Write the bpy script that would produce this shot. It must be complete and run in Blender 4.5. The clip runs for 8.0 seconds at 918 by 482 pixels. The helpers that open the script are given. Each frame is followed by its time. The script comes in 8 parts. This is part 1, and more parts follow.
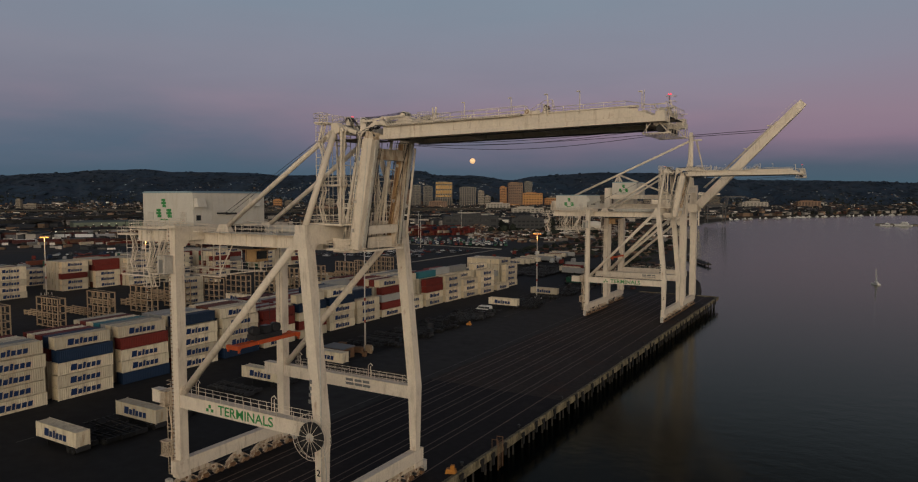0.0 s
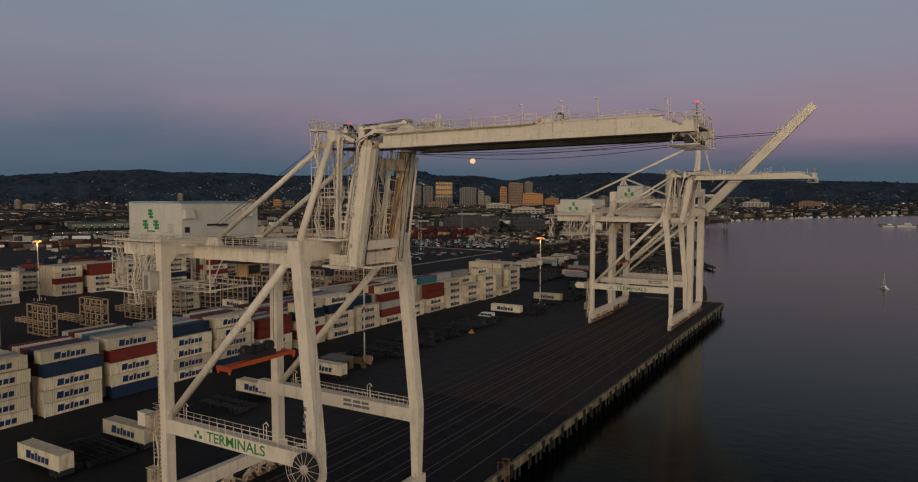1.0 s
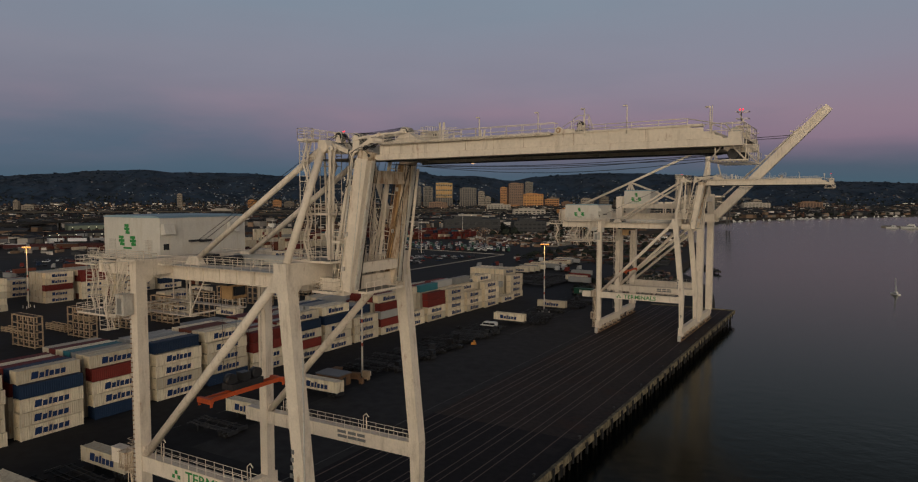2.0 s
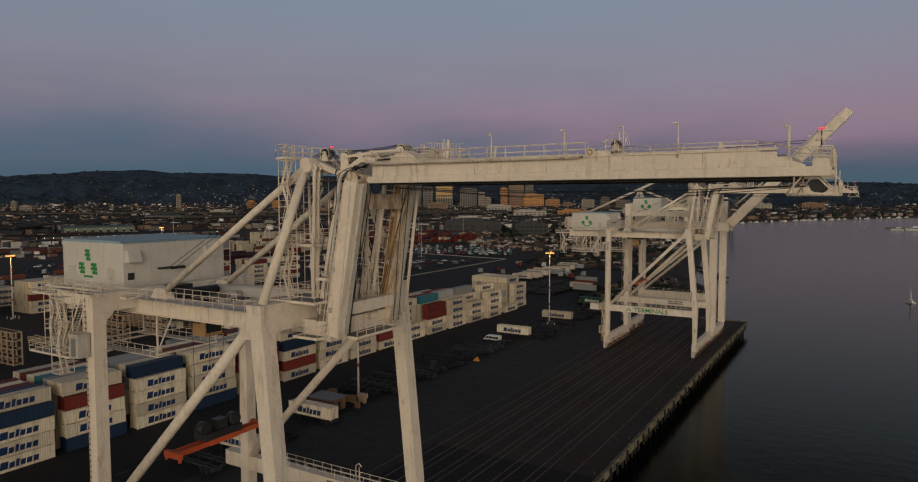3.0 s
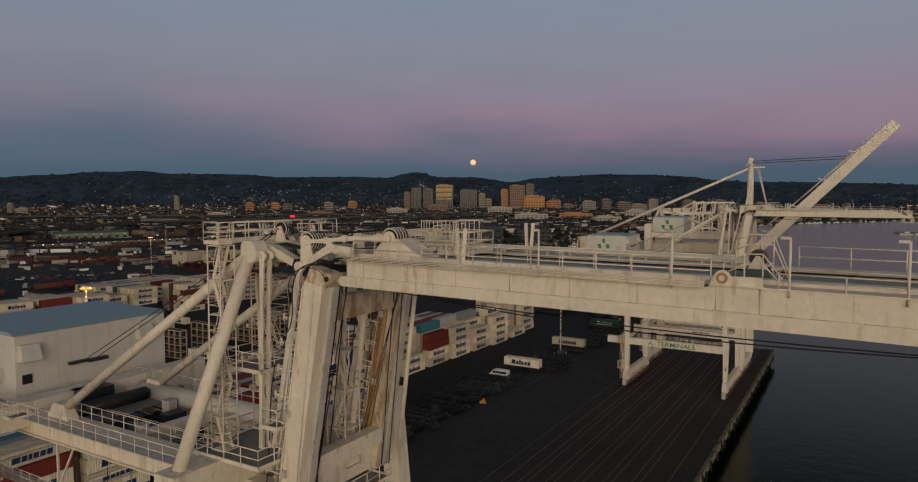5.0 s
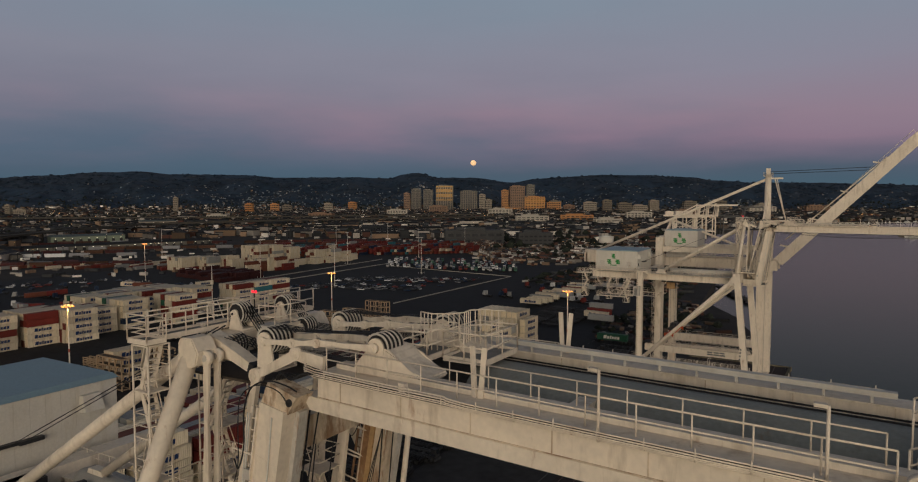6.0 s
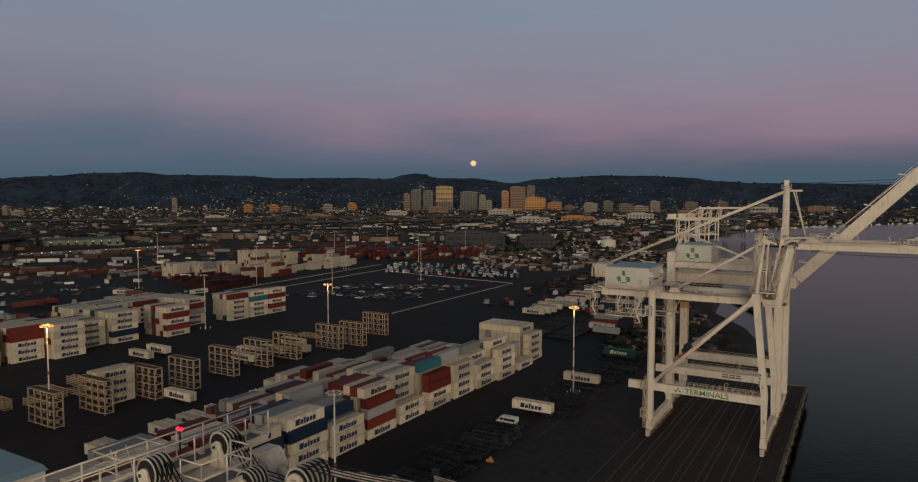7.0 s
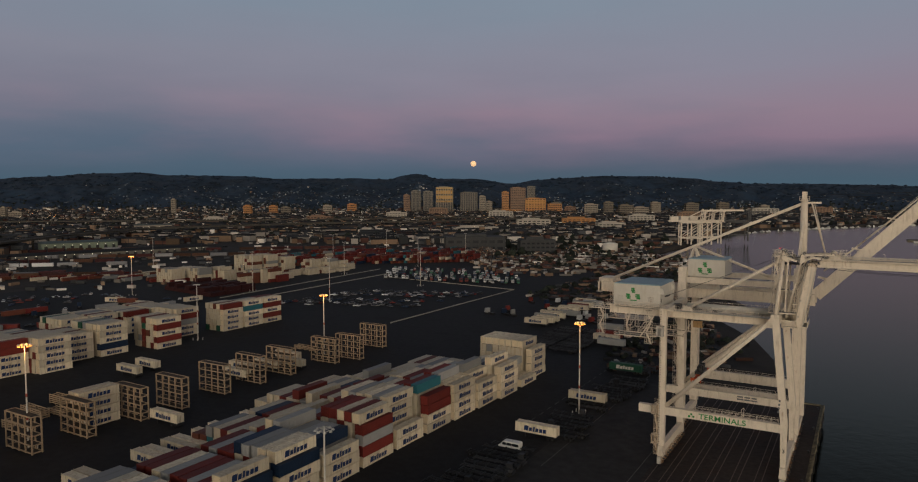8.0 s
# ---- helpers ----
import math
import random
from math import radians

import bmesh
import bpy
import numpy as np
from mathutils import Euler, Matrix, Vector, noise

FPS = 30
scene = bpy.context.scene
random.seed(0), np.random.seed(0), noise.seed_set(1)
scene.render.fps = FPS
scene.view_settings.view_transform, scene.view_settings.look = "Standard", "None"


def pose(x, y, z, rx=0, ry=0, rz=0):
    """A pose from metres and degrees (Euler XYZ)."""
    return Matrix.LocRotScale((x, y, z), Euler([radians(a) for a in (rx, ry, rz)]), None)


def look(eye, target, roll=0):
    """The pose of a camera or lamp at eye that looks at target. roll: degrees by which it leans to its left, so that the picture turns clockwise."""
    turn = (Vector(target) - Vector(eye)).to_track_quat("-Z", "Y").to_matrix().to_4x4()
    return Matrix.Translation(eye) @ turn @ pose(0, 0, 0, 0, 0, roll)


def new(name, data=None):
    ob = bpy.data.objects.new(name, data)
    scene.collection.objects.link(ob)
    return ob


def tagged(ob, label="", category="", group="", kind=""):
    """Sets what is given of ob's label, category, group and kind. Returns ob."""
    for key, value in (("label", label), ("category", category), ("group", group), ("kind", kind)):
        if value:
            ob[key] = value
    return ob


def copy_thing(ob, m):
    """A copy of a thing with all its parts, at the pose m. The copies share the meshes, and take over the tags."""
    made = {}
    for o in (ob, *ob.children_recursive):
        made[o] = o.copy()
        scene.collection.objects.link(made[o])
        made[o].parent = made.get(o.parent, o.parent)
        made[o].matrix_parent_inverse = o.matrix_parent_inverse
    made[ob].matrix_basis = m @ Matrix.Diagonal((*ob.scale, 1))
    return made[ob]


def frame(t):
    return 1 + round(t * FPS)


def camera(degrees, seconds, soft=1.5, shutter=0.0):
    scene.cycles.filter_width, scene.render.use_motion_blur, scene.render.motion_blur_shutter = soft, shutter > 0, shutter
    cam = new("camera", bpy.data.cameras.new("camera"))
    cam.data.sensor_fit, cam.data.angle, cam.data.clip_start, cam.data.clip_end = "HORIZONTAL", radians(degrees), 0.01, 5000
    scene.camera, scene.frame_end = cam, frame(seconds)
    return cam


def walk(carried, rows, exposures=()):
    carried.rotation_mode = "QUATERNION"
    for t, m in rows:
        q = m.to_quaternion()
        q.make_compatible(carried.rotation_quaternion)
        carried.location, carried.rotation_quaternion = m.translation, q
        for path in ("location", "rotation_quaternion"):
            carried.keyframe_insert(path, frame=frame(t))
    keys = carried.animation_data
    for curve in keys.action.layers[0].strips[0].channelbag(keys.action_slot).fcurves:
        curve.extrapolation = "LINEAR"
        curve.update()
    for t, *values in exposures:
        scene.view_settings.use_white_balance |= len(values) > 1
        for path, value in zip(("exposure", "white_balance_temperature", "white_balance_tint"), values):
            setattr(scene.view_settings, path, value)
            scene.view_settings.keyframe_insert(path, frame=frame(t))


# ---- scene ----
cam = camera(67.91, 8.0, soft=1.15)
# The camera climbs and flies forward over the crane without turning: seconds, x, y, z.
PATH = [
    (0.0, 52.39, -66.89, 42.82),
    (0.5, 50.57, -64.49, 43.59),
    (1.0, 48.72, -61.98, 44.37),
    (1.5, 46.54, -58.90, 45.16),
    (3.0, 37.66, -45.72, 48.80),
    (3.5, 34.60, -41.18, 50.16),
    (4.0, 31.57, -36.67, 51.78),
    (5.5, 22.81, -23.59, 56.91),
    (6.0, 19.69, -18.88, 58.83),
    (6.5, 16.73, -14.26, 60.65),
    (7.0, 13.87, -9.74, 62.57),
    (7.5, 11.22, -5.40, 64.26),
    (8.0, 8.68, -1.23, 65.88),
]
TILT, LEAN, TURN = -3.66, 0.0, 30.68
walk(cam, [(t, pose(x, y, z, 90 + TILT, LEAN, TURN)) for t, x, y, z in PATH])

# ---- sky and light: dusk, afterglow in the west behind the camera, the earth's shadow in the east ----
world = bpy.data.worlds.new("dusk_sky")
scene.world = world
world.use_nodes = True
WEST = Vector((0.51, -0.86, 0.0))


def build_sky():
    nt = world.node_tree
    nt.nodes.clear()
    out = nt.nodes.new("ShaderNodeOutputWorld")
    bg = nt.nodes.new("ShaderNodeBackground")
    tc = nt.nodes.new("ShaderNodeTexCoord")
    sep = nt.nodes.new("ShaderNodeSeparateXYZ")
    nt.links.new(tc.outputs["Generated"], sep.inputs[0])
    # soft streaks of thin cloud bend the bands a little
    stretch = nt.nodes.new("ShaderNodeMapping")
    stretch.inputs["Scale"].default_value = (2.0, 2.0, 9.0)
    nt.links.new(tc.outputs["Generated"], stretch.inputs[0])
    cloud = nt.nodes.new("ShaderNodeTexNoise")
    cloud.inputs["Scale"].default_value = 1.7
    cloud.inputs["Detail"].default_value = 5
    nt.links.new(stretch.outputs[0], cloud.inputs["Vector"])
    bend = nt.nodes.new("ShaderNodeMath")
    bend.operation = "MULTIPLY_ADD"
    bend.inputs[1].default_value = 0.05
    nt.links.new(cloud.outputs["Fac"], bend.inputs[0])
    nt.links.new(sep.outputs["Z"], bend.inputs[2])
    east = nt.nodes.new("ShaderNodeValToRGB")
    stops = [
        (0.0, (0.078, 0.122, 0.160)),
        (0.046, (0.064, 0.108, 0.148)),
        (0.064, (0.078, 0.108, 0.150)),
        (0.084, (0.150, 0.135, 0.188)),
        (0.106, (0.245, 0.176, 0.236)),
        (0.140, (0.274, 0.203, 0.261)),
        (0.200, (0.252, 0.240, 0.304)),
        (0.310, (0.212, 0.268, 0.334)),
        (0.37, (0.115, 0.132, 0.165)),
        (0.50, (0.066, 0.078, 0.102)),
        (1.0, (0.055, 0.070, 0.100)),
    ]
    ramp = east.color_ramp
    while len(ramp.elements) < len(stops):
        ramp.elements.new(0.5)
    for el, (pos, col) in zip(ramp.elements, stops):
        el.position, el.color = pos, (*col, 1)
    nt.links.new(bend.outputs[0], east.inputs[0])
    # towards the north the pink belt fades into grey-blue
    cool = nt.nodes.new("ShaderNodeValToRGB")
    calm = [(0.0, (0.078, 0.122, 0.160)), (0.052, (0.064, 0.113, 0.160)), (0.10, (0.098, 0.136, 0.192)), (0.15, (0.183, 0.184, 0.242)), (0.22, (0.226, 0.232, 0.292)), (0.31, (0.193, 0.253, 0.321)), (0.37, (0.115, 0.132, 0.165)), (0.50, (0.066, 0.078, 0.102)), (1.0, (0.055, 0.070, 0.100))]
    ramp = cool.color_ramp
    while len(ramp.elements) < len(calm):
        ramp.elements.new(0.5)
    for el, (pos, col) in zip(ramp.elements, calm):
        el.position, el.color = pos, (*col, 1)
    nt.links.new(bend.outputs[0], cool.inputs[0])
    turned = nt.nodes.new("ShaderNodeVectorMath")
    turned.operation = "DOT_PRODUCT"
    turned.inputs[1].default_value = (0.86, 0.51, 0.0)
    nt.links.new(tc.outputs["Generated"], turned.inputs[0])
    fade = nt.nodes.new("ShaderNodeMapRange")
    fade.inputs["From Min"].default_value, fade.inputs["From Max"].default_value = 0.12, 1.12
    # uneven veils of thin cloud carry the pink farther in places
    veil = nt.nodes.new("ShaderNodeMapping")
    veil.inputs["Scale"].default_value = (1.4, 1.4, 6.0)
    nt.links.new(tc.outputs["Generated"], veil.inputs[0])
    wisps = nt.nodes.new("ShaderNodeTexNoise")
    wisps.inputs["Scale"].default_value, wisps.inputs["Detail"].default_value = 3.2, 6
    nt.links.new(veil.outputs[0], wisps.inputs["Vector"])
    drift = nt.nodes.new("ShaderNodeMath")
    drift.operation = "MULTIPLY_ADD"
    drift.inputs[1].default_value = 1.5
    nt.links.new(wisps.outputs["Fac"], drift.inputs[0])
    nt.links.new(turned.outputs["Value"], drift.inputs[2])
    nt.links.new(drift.outputs[0], fade.inputs["Value"])
    belt = nt.nodes.new("ShaderNodeMix")
    belt.data_type = "RGBA"
    nt.links.new(fade.outputs[0], belt.inputs[0])
    nt.links.new(cool.outputs[0], belt.inputs[6])
    nt.links.new(east.outputs[0], belt.inputs[7])
    west = nt.nodes.new("ShaderNodeValToRGB")
    glow = [(0.0, (1.70, 1.32, 0.86)), (0.12, (1.50, 1.22, 0.86)), (0.28, (0.50, 0.46, 0.40)), (0.50, (0.11, 0.12, 0.14)), (1.0, (0.055, 0.070, 0.100))]
    ramp = west.color_ramp
    while len(ramp.elements) < len(glow):
        ramp.elements.new(0.5)
    for el, (pos, col) in zip(ramp.elements, glow):
        el.position, el.color = pos, (*col, 1)
    nt.links.new(sep.outputs["Z"], west.inputs[0])
    facing = nt.nodes.new("ShaderNodeVectorMath")
    facing.operation = "DOT_PRODUCT"
    facing.inputs[1].default_value = WEST
    nt.links.new(tc.outputs["Generated"], facing.inputs[0])
    side = nt.nodes.new("ShaderNodeMapRange")
    side.interpolation_type = "SMOOTHSTEP"
    side.inputs["From Min"].default_value = -0.25
    side.inputs["From Max"].default_value = 0.85
    nt.links.new(facing.outputs["Value"], side.inputs["Value"])
    mix = nt.nodes.new("ShaderNodeMix")
    mix.data_type = "RGBA"
    nt.links.new(side.outputs[0], mix.inputs[0])
    nt.links.new(belt.outputs[2], mix.inputs[6])
    nt.links.new(west.outputs[0], mix.inputs[7])
    nt.links.new(mix.outputs[2], bg.inputs[0])
    bg.inputs[1].default_value = 1.0
    nt.links.new(bg.outputs[0], out.inputs[0])


build_sky()
sun = new("afterglow", bpy.data.lights.new("afterglow", "SUN"))
sun.data.energy, sun.data.angle, sun.data.color = 0.82, radians(34), (1.0, 0.88, 0.73)
sun.matrix_world = look((400, -690, 150), (0, 0, 0))
scene.view_settings.exposure = 0.0

# ---- materials ----
def material(name, color, rough=0.6, metal=0.0, vary=0.12, scale=0.6, fine=8.0, bump=0.0, stain=None, stain_at=0.62, island=0.0, spec=0.25, each=0.0, grime=None, grime_at=0.52):
    """Principled surface with broad and fine variation, an optional stain colour and a fine relief."""
    m = bpy.data.materials.new(name)
    m.use_nodes = True
    nt = m.node_tree
    b = nt.nodes["Principled BSDF"]
    tc = nt.nodes.new("ShaderNodeTexCoord")
    n1 = nt.nodes.new("ShaderNodeTexNoise")
    n1.inputs["Scale"].default_value, n1.inputs["Detail"].default_value = scale, 4
    n2 = nt.nodes.new("ShaderNodeTexNoise")
    n2.inputs["Scale"].default_value, n2.inputs["Detail"].default_value = fine, 3
    for n in (n1, n2):
        nt.links.new(tc.outputs["Object"], n.inputs["Vector"])
    add = nt.nodes.new("ShaderNodeMath")
    add.operation = "ADD"
    nt.links.new(n1.outputs["Fac"], add.inputs[0])
    nt.links.new(n2.outputs["Fac"], add.inputs[1])
    rng = nt.nodes.new("ShaderNodeMapRange")
    rng.inputs["From Min"].default_value, rng.inputs["From Max"].default_value = 0.6, 1.4
    rng.inputs["To Min"].default_value, rng.inputs["To Max"].default_value = 1 - vary, 1 + vary
    nt.links.new(add.outputs[0], rng.inputs["Value"])
    mul = nt.nodes.new("ShaderNodeVectorMath")
    mul.operation = "SCALE"
    mul.inputs[0].default_value = color
    nt.links.new(rng.outputs[0], mul.inputs["Scale"])
    last = mul.outputs[0]
    if island:
        geo = nt.nodes.new("ShaderNodeNewGeometry")
        r2 = nt.nodes.new("ShaderNodeMapRange")
        r2.inputs["To Min"].default_value, r2.inputs["To Max"].default_value = 1 - island, 1 + island
        nt.links.new(geo.outputs["Random Per Island"], r2.inputs["Value"])
        m2 = nt.nodes.new("ShaderNodeVectorMath")
        m2.operation = "SCALE"
        nt.links.new(last, m2.inputs[0])
        nt.links.new(r2.outputs[0], m2.inputs["Scale"])
        last = m2.outputs[0]
    if each:
        info = nt.nodes.new("ShaderNodeObjectInfo")
        r3 = nt.nodes.new("ShaderNodeMapRange")
        r3.inputs["To Min"].default_value, r3.inputs["To Max"].default_value = 1 - each, 1 + each * 0.3
        nt.links.new(info.outputs["Random"], r3.inputs["Value"])
        m3 = nt.nodes.new("ShaderNodeVectorMath")
        m3.operation = "SCALE"
        nt.links.new(last, m3.inputs[0])
        nt.links.new(r3.outputs[0], m3.inputs["Scale"])
        last = m3.outputs[0]
    if grime:
        # runs of dirt down the faces, broken up by a broad mask
        flow = nt.nodes.new("ShaderNodeMapping")
        flow.inputs["Scale"].default_value = (1.3, 1.3, 0.22)
        nt.links.new(tc.outputs["Object"], flow.inputs[0])
        n4 = nt.nodes.new("ShaderNodeTexNoise")
        n4.inputs["Scale"].default_value, n4.inputs["Detail"].default_value, n4.inputs["Roughness"].default_value = 1.0, 6, 0.65
        nt.links.new(flow.outputs[0], n4.inputs["Vector"])
        dirt = nt.nodes.new("ShaderNodeMapRange")
        dirt.inputs["From Min"].default_value, dirt.inputs["From Max"].default_value = grime_at, grime_at + 0.16
        dirt.inputs["To Max"].default_value = 0.55
        nt.links.new(n4.outputs["Fac"], dirt.inputs["Value"])
        mg = nt.nodes.new("ShaderNodeMix")
        mg.data_type = "RGBA"
        nt.links.new(dirt.outputs[0], mg.inputs[0])
        nt.links.new(last, mg.inputs[6])
        mg.inputs[7].default_value = (*grime, 1)
        last = mg.outputs[2]
    if stain:
        n3 = nt.nodes.new("ShaderNodeTexNoise")
        n3.inputs["Scale"].default_value, n3.inputs["Detail"].default_value, n3.inputs["Roughness"].default_value = scale * 2.3, 7, 0.7
        run = nt.nodes.new("ShaderNodeMapping")
        run.inputs["Scale"].default_value = (1.0, 1.0, 0.28)
        nt.links.new(tc.outputs["Object"], run.inputs[0])
        nt.links.new(run.outputs[0], n3.inputs["Vector"])
        cut = nt.nodes.new("ShaderNodeMapRange")
        cut.inputs["From Min"].default_value, cut.inputs["From Max"].default_value = stain_at, stain_at + 0.12
        cut.inputs["To Max"].default_value = 0.75
        nt.links.new(n3.outputs["Fac"], cut.inputs["Value"])
        mx = nt.nodes.new("ShaderNodeMix")
        mx.data_type = "RGBA"
        nt.links.new(cut.outputs[0], mx.inputs[0])
        nt.links.new(last, mx.inputs[6])
        mx.inputs[7].default_value = (*stain, 1)
        last = mx.outputs[2]
    nt.links.new(last, b.inputs["Base Color"])
    b.inputs["Metallic"].default_value = metal
    b.inputs["Specular IOR Level"].default_value = spec
    rr = nt.nodes.new("ShaderNodeMapRange")
    rr.inputs["To Min"].default_value, rr.inputs["To Max"].default_value = max(0.03, rough - 0.1), min(1, rough + 0.1)
    nt.links.new(n1.outputs["Fac"], rr.inputs["Value"])
    nt.links.new(rr.outputs[0], b.inputs["Roughness"])
    if bump:
        bp = nt.nodes.new("ShaderNodeBump")
        bp.inputs["Strength"].default_value = bump
        bp.inputs["Distance"].default_value = 0.05
        nt.links.new(n2.outputs["Fac"], bp.inputs["Height"])
        nt.links.new(bp.outputs[0], b.inputs["Normal"])
    return m


def glowing(name, color, strength):
    m = bpy.data.materials.new(name)
    m.use_nodes = True
    b = m.node_tree.nodes["Principled BSDF"]
    b.inputs["Base Color"].default_value = (*color, 1)
    b.inputs["Emission Color"].default_value = (*color, 1)
    b.inputs["Emission Strength"].default_value = strength
    return m


RUST = (0.17, 0.075, 0.035)
CRANE = material("crane_paint", (0.75, 0.66, 0.545), 0.5, vary=0.11, scale=0.5, fine=4.0, stain=(0.33, 0.17, 0.08), stain_at=0.605, bump=0.04, grime=(0.42, 0.34, 0.25), grime_at=0.525)
CRANE_GREY = material("worn_paint", (0.52, 0.49, 0.44), 0.55, vary=0.2, scale=0.8, fine=5, stain=(0.30, 0.17, 0.09), stain_at=0.56, grime=(0.28, 0.25, 0.21), grime_at=0.52)
WORN = material("rust_streaked_paint", (0.66, 0.55, 0.415), 0.6, vary=0.2, scale=0.7, fine=5, stain=(0.24, 0.12, 0.055), stain_at=0.50, grime=(0.22, 0.16, 0.11), grime_at=0.50)
HOUSE = material("house_cladding", (0.60, 0.57, 0.51), 0.5, vary=0.10, scale=0.5, fine=6, grime=(0.50, 0.45, 0.36), grime_at=0.52)
ROOF_BLUE = material("roof_sheet", (0.25, 0.36, 0.41), 0.45, vary=0.12, scale=0.4, fine=4)
STEEL = material("dark_steel", (0.040, 0.040, 0.043), 0.4, metal=0.3, vary=0.3)
GRATING = material("steel_grating", (0.22, 0.215, 0.20), 0.6, metal=0.2, vary=0.3, scale=3, fine=14)
RUSTY = material("rusty_steel", (0.20, 0.115, 0.065), 0.8, vary=0.35, scale=1.5, fine=10)
GALV = material("galvanised_steel", (0.62, 0.61, 0.57), 0.45, metal=0.2, vary=0.12, scale=2)
DECK_PLATE = material("deck_plate", (0.27, 0.275, 0.25), 0.6, metal=0.1, vary=0.2, scale=0.7, fine=6, stain=(0.24, 0.19, 0.14), stain_at=0.60)
GREEN = material("green_lettering", (0.03, 0.23, 0.06), 0.5, vary=0.05)
BLACK = material("black_lettering", (0.02, 0.02, 0.022), 0.6, vary=0.05)
GREY_LETTER = material("grey_lettering", (0.17, 0.17, 0.17), 0.6, vary=0.05)
# Dark brown for sheets and strips placed where only shade would show.
DARK_DECK = material("shaded_gap_deck", (0.060, 0.048, 0.038), 0.6, vary=0.5, scale=0.5, fine=5)
ROPE = material("greased_rope", (0.02, 0.02, 0.022), 0.5, vary=0.2)
LOGO_BLUE = material("logo_blue", (0.012, 0.034, 0.11), 0.5, vary=0.05)
BOXES = {
    "cream": material("cream_container_paint", (0.76, 0.67, 0.51), 0.55, vary=0.12, scale=0.35, fine=4, stain=(0.34, 0.19, 0.09), stain_at=0.60, each=0.34, grime=(0.40, 0.30, 0.19), grime_at=0.47),
    "blue": material("navy_container_paint", (0.014, 0.032, 0.072), 0.5, vary=0.2, scale=0.35, fine=4, stain=(0.10, 0.09, 0.09), stain_at=0.68, each=0.35),
    "red": material("oxide_red_container_paint", (0.180, 0.029, 0.022), 0.6, vary=0.2, scale=0.35, fine=4, stain=(0.12, 0.05, 0.03), stain_at=0.62, each=0.35),
    "grey": material("grey_container_paint", (0.34, 0.34, 0.33), 0.55, vary=0.12, scale=0.35, fine=4, stain=(0.2, 0.12, 0.07), stain_at=0.64, each=0.35),
    "teal": material("teal_container_paint", (0.035, 0.17, 0.21), 0.5, vary=0.15, scale=0.35, fine=4, each=0.35),
    "green": material("dark_green_container_paint", (0.02, 0.10, 0.06), 0.5, vary=0.15, scale=0.35, fine=4, each=0.35),
    "maroon": material("dull_maroon_frame_paint", (0.055, 0.014, 0.014), 0.7, vary=0.3, scale=0.35, fine=4, each=0.35),
    "brown": material("rust_brown_container_paint", (0.18, 0.058, 0.034), 0.6, vary=0.2, scale=0.35, fine=4, stain=(0.12, 0.05, 0.03), stain_at=0.62, each=0.35),
}
DOOR_CREAM = material("cream_door_paint", (0.66, 0.55, 0.38), 0.6, vary=0.18, scale=0.8, fine=5, stain=RUST, stain_at=0.60)
ASPHALT = material("asphalt", (0.0158, 0.0153, 0.0163), 0.85, vary=0.55, scale=0.035, fine=0.45, bump=0.1, stain=(0.009, 0.009, 0.010), stain_at=0.52, spec=0.3)
WHARF = material("wharf_deck", (0.040, 0.031, 0.0275), 0.9, vary=0.6, scale=0.04, fine=0.8, bump=0.1, stain=(0.052, 0.029, 0.021), stain_at=0.53)
EARTH = material("city_ground", (0.038, 0.032, 0.028), 0.95, vary=0.6, scale=0.006, fine=0.05, stain=(0.016, 0.018, 0.017), stain_at=0.48)
WHARF_DARK = material("relaid_wharf_deck", (0.0165, 0.0145, 0.0155), 0.9, vary=0.6, scale=0.05, fine=0.9, bump=0.1, stain=(0.036, 0.030, 0.030), stain_at=0.56)
PALER_ASPHALT = material("paler_asphalt", (0.0325, 0.0305, 0.030), 0.88, vary=0.5, scale=0.03, fine=0.4, bump=0.1, stain=(0.015, 0.0145, 0.015), stain_at=0.55, spec=0.3)
CONCRETE = material("weathered_concrete", (0.18, 0.155, 0.115), 0.85, vary=0.3, scale=0.15, fine=2.0, stain=(0.09, 0.08, 0.05), stain_at=0.52)
EDGE = material("stained_quay_edge", (0.24, 0.20, 0.125), 0.85, vary=0.6, scale=0.25, fine=2.5, stain=(0.05, 0.045, 0.03), stain_at=0.46)
PILE = material("wet_pile_concrete", (0.034, 0.030, 0.025), 0.7, vary=0.3, scale=0.5, fine=3)
LINE = material("worn_white_line", (0.12, 0.115, 0.105), 0.8, vary=0.5, scale=0.25, fine=2.0)
RAIL = material("crane_rail_steel", (0.15, 0.105, 0.085), 0.6, metal=0.2, vary=0.25, scale=0.4)
TAN_RAIL = material("rust_tan_plate", (0.40, 0.25, 0.12), 0.7, vary=0.25, scale=0.6, fine=5, stain=(0.22, 0.12, 0.06), stain_at=0.55)
BROWN_PLATE = material("rust_brown_plate", (0.27, 0.15, 0.075), 0.75, vary=0.3, scale=0.7, fine=5, stain=(0.42, 0.30, 0.18), stain_at=0.54)
TYRE = material("tyre_rubber", (0.018, 0.018, 0.018), 0.8, vary=0.2)
RACK_DECK = material("dark_rack_deck", (0.075, 0.058, 0.045), 0.85, vary=0.35, scale=0.6, fine=4)
RACK = material("rack_steel", (0.40, 0.295, 0.19), 0.7, vary=0.25, scale=0.8, fine=4, stain=RUST, stain_at=0.58)
MAST = material("mast_paint", (0.66, 0.62, 0.55), 0.5, vary=0.1)
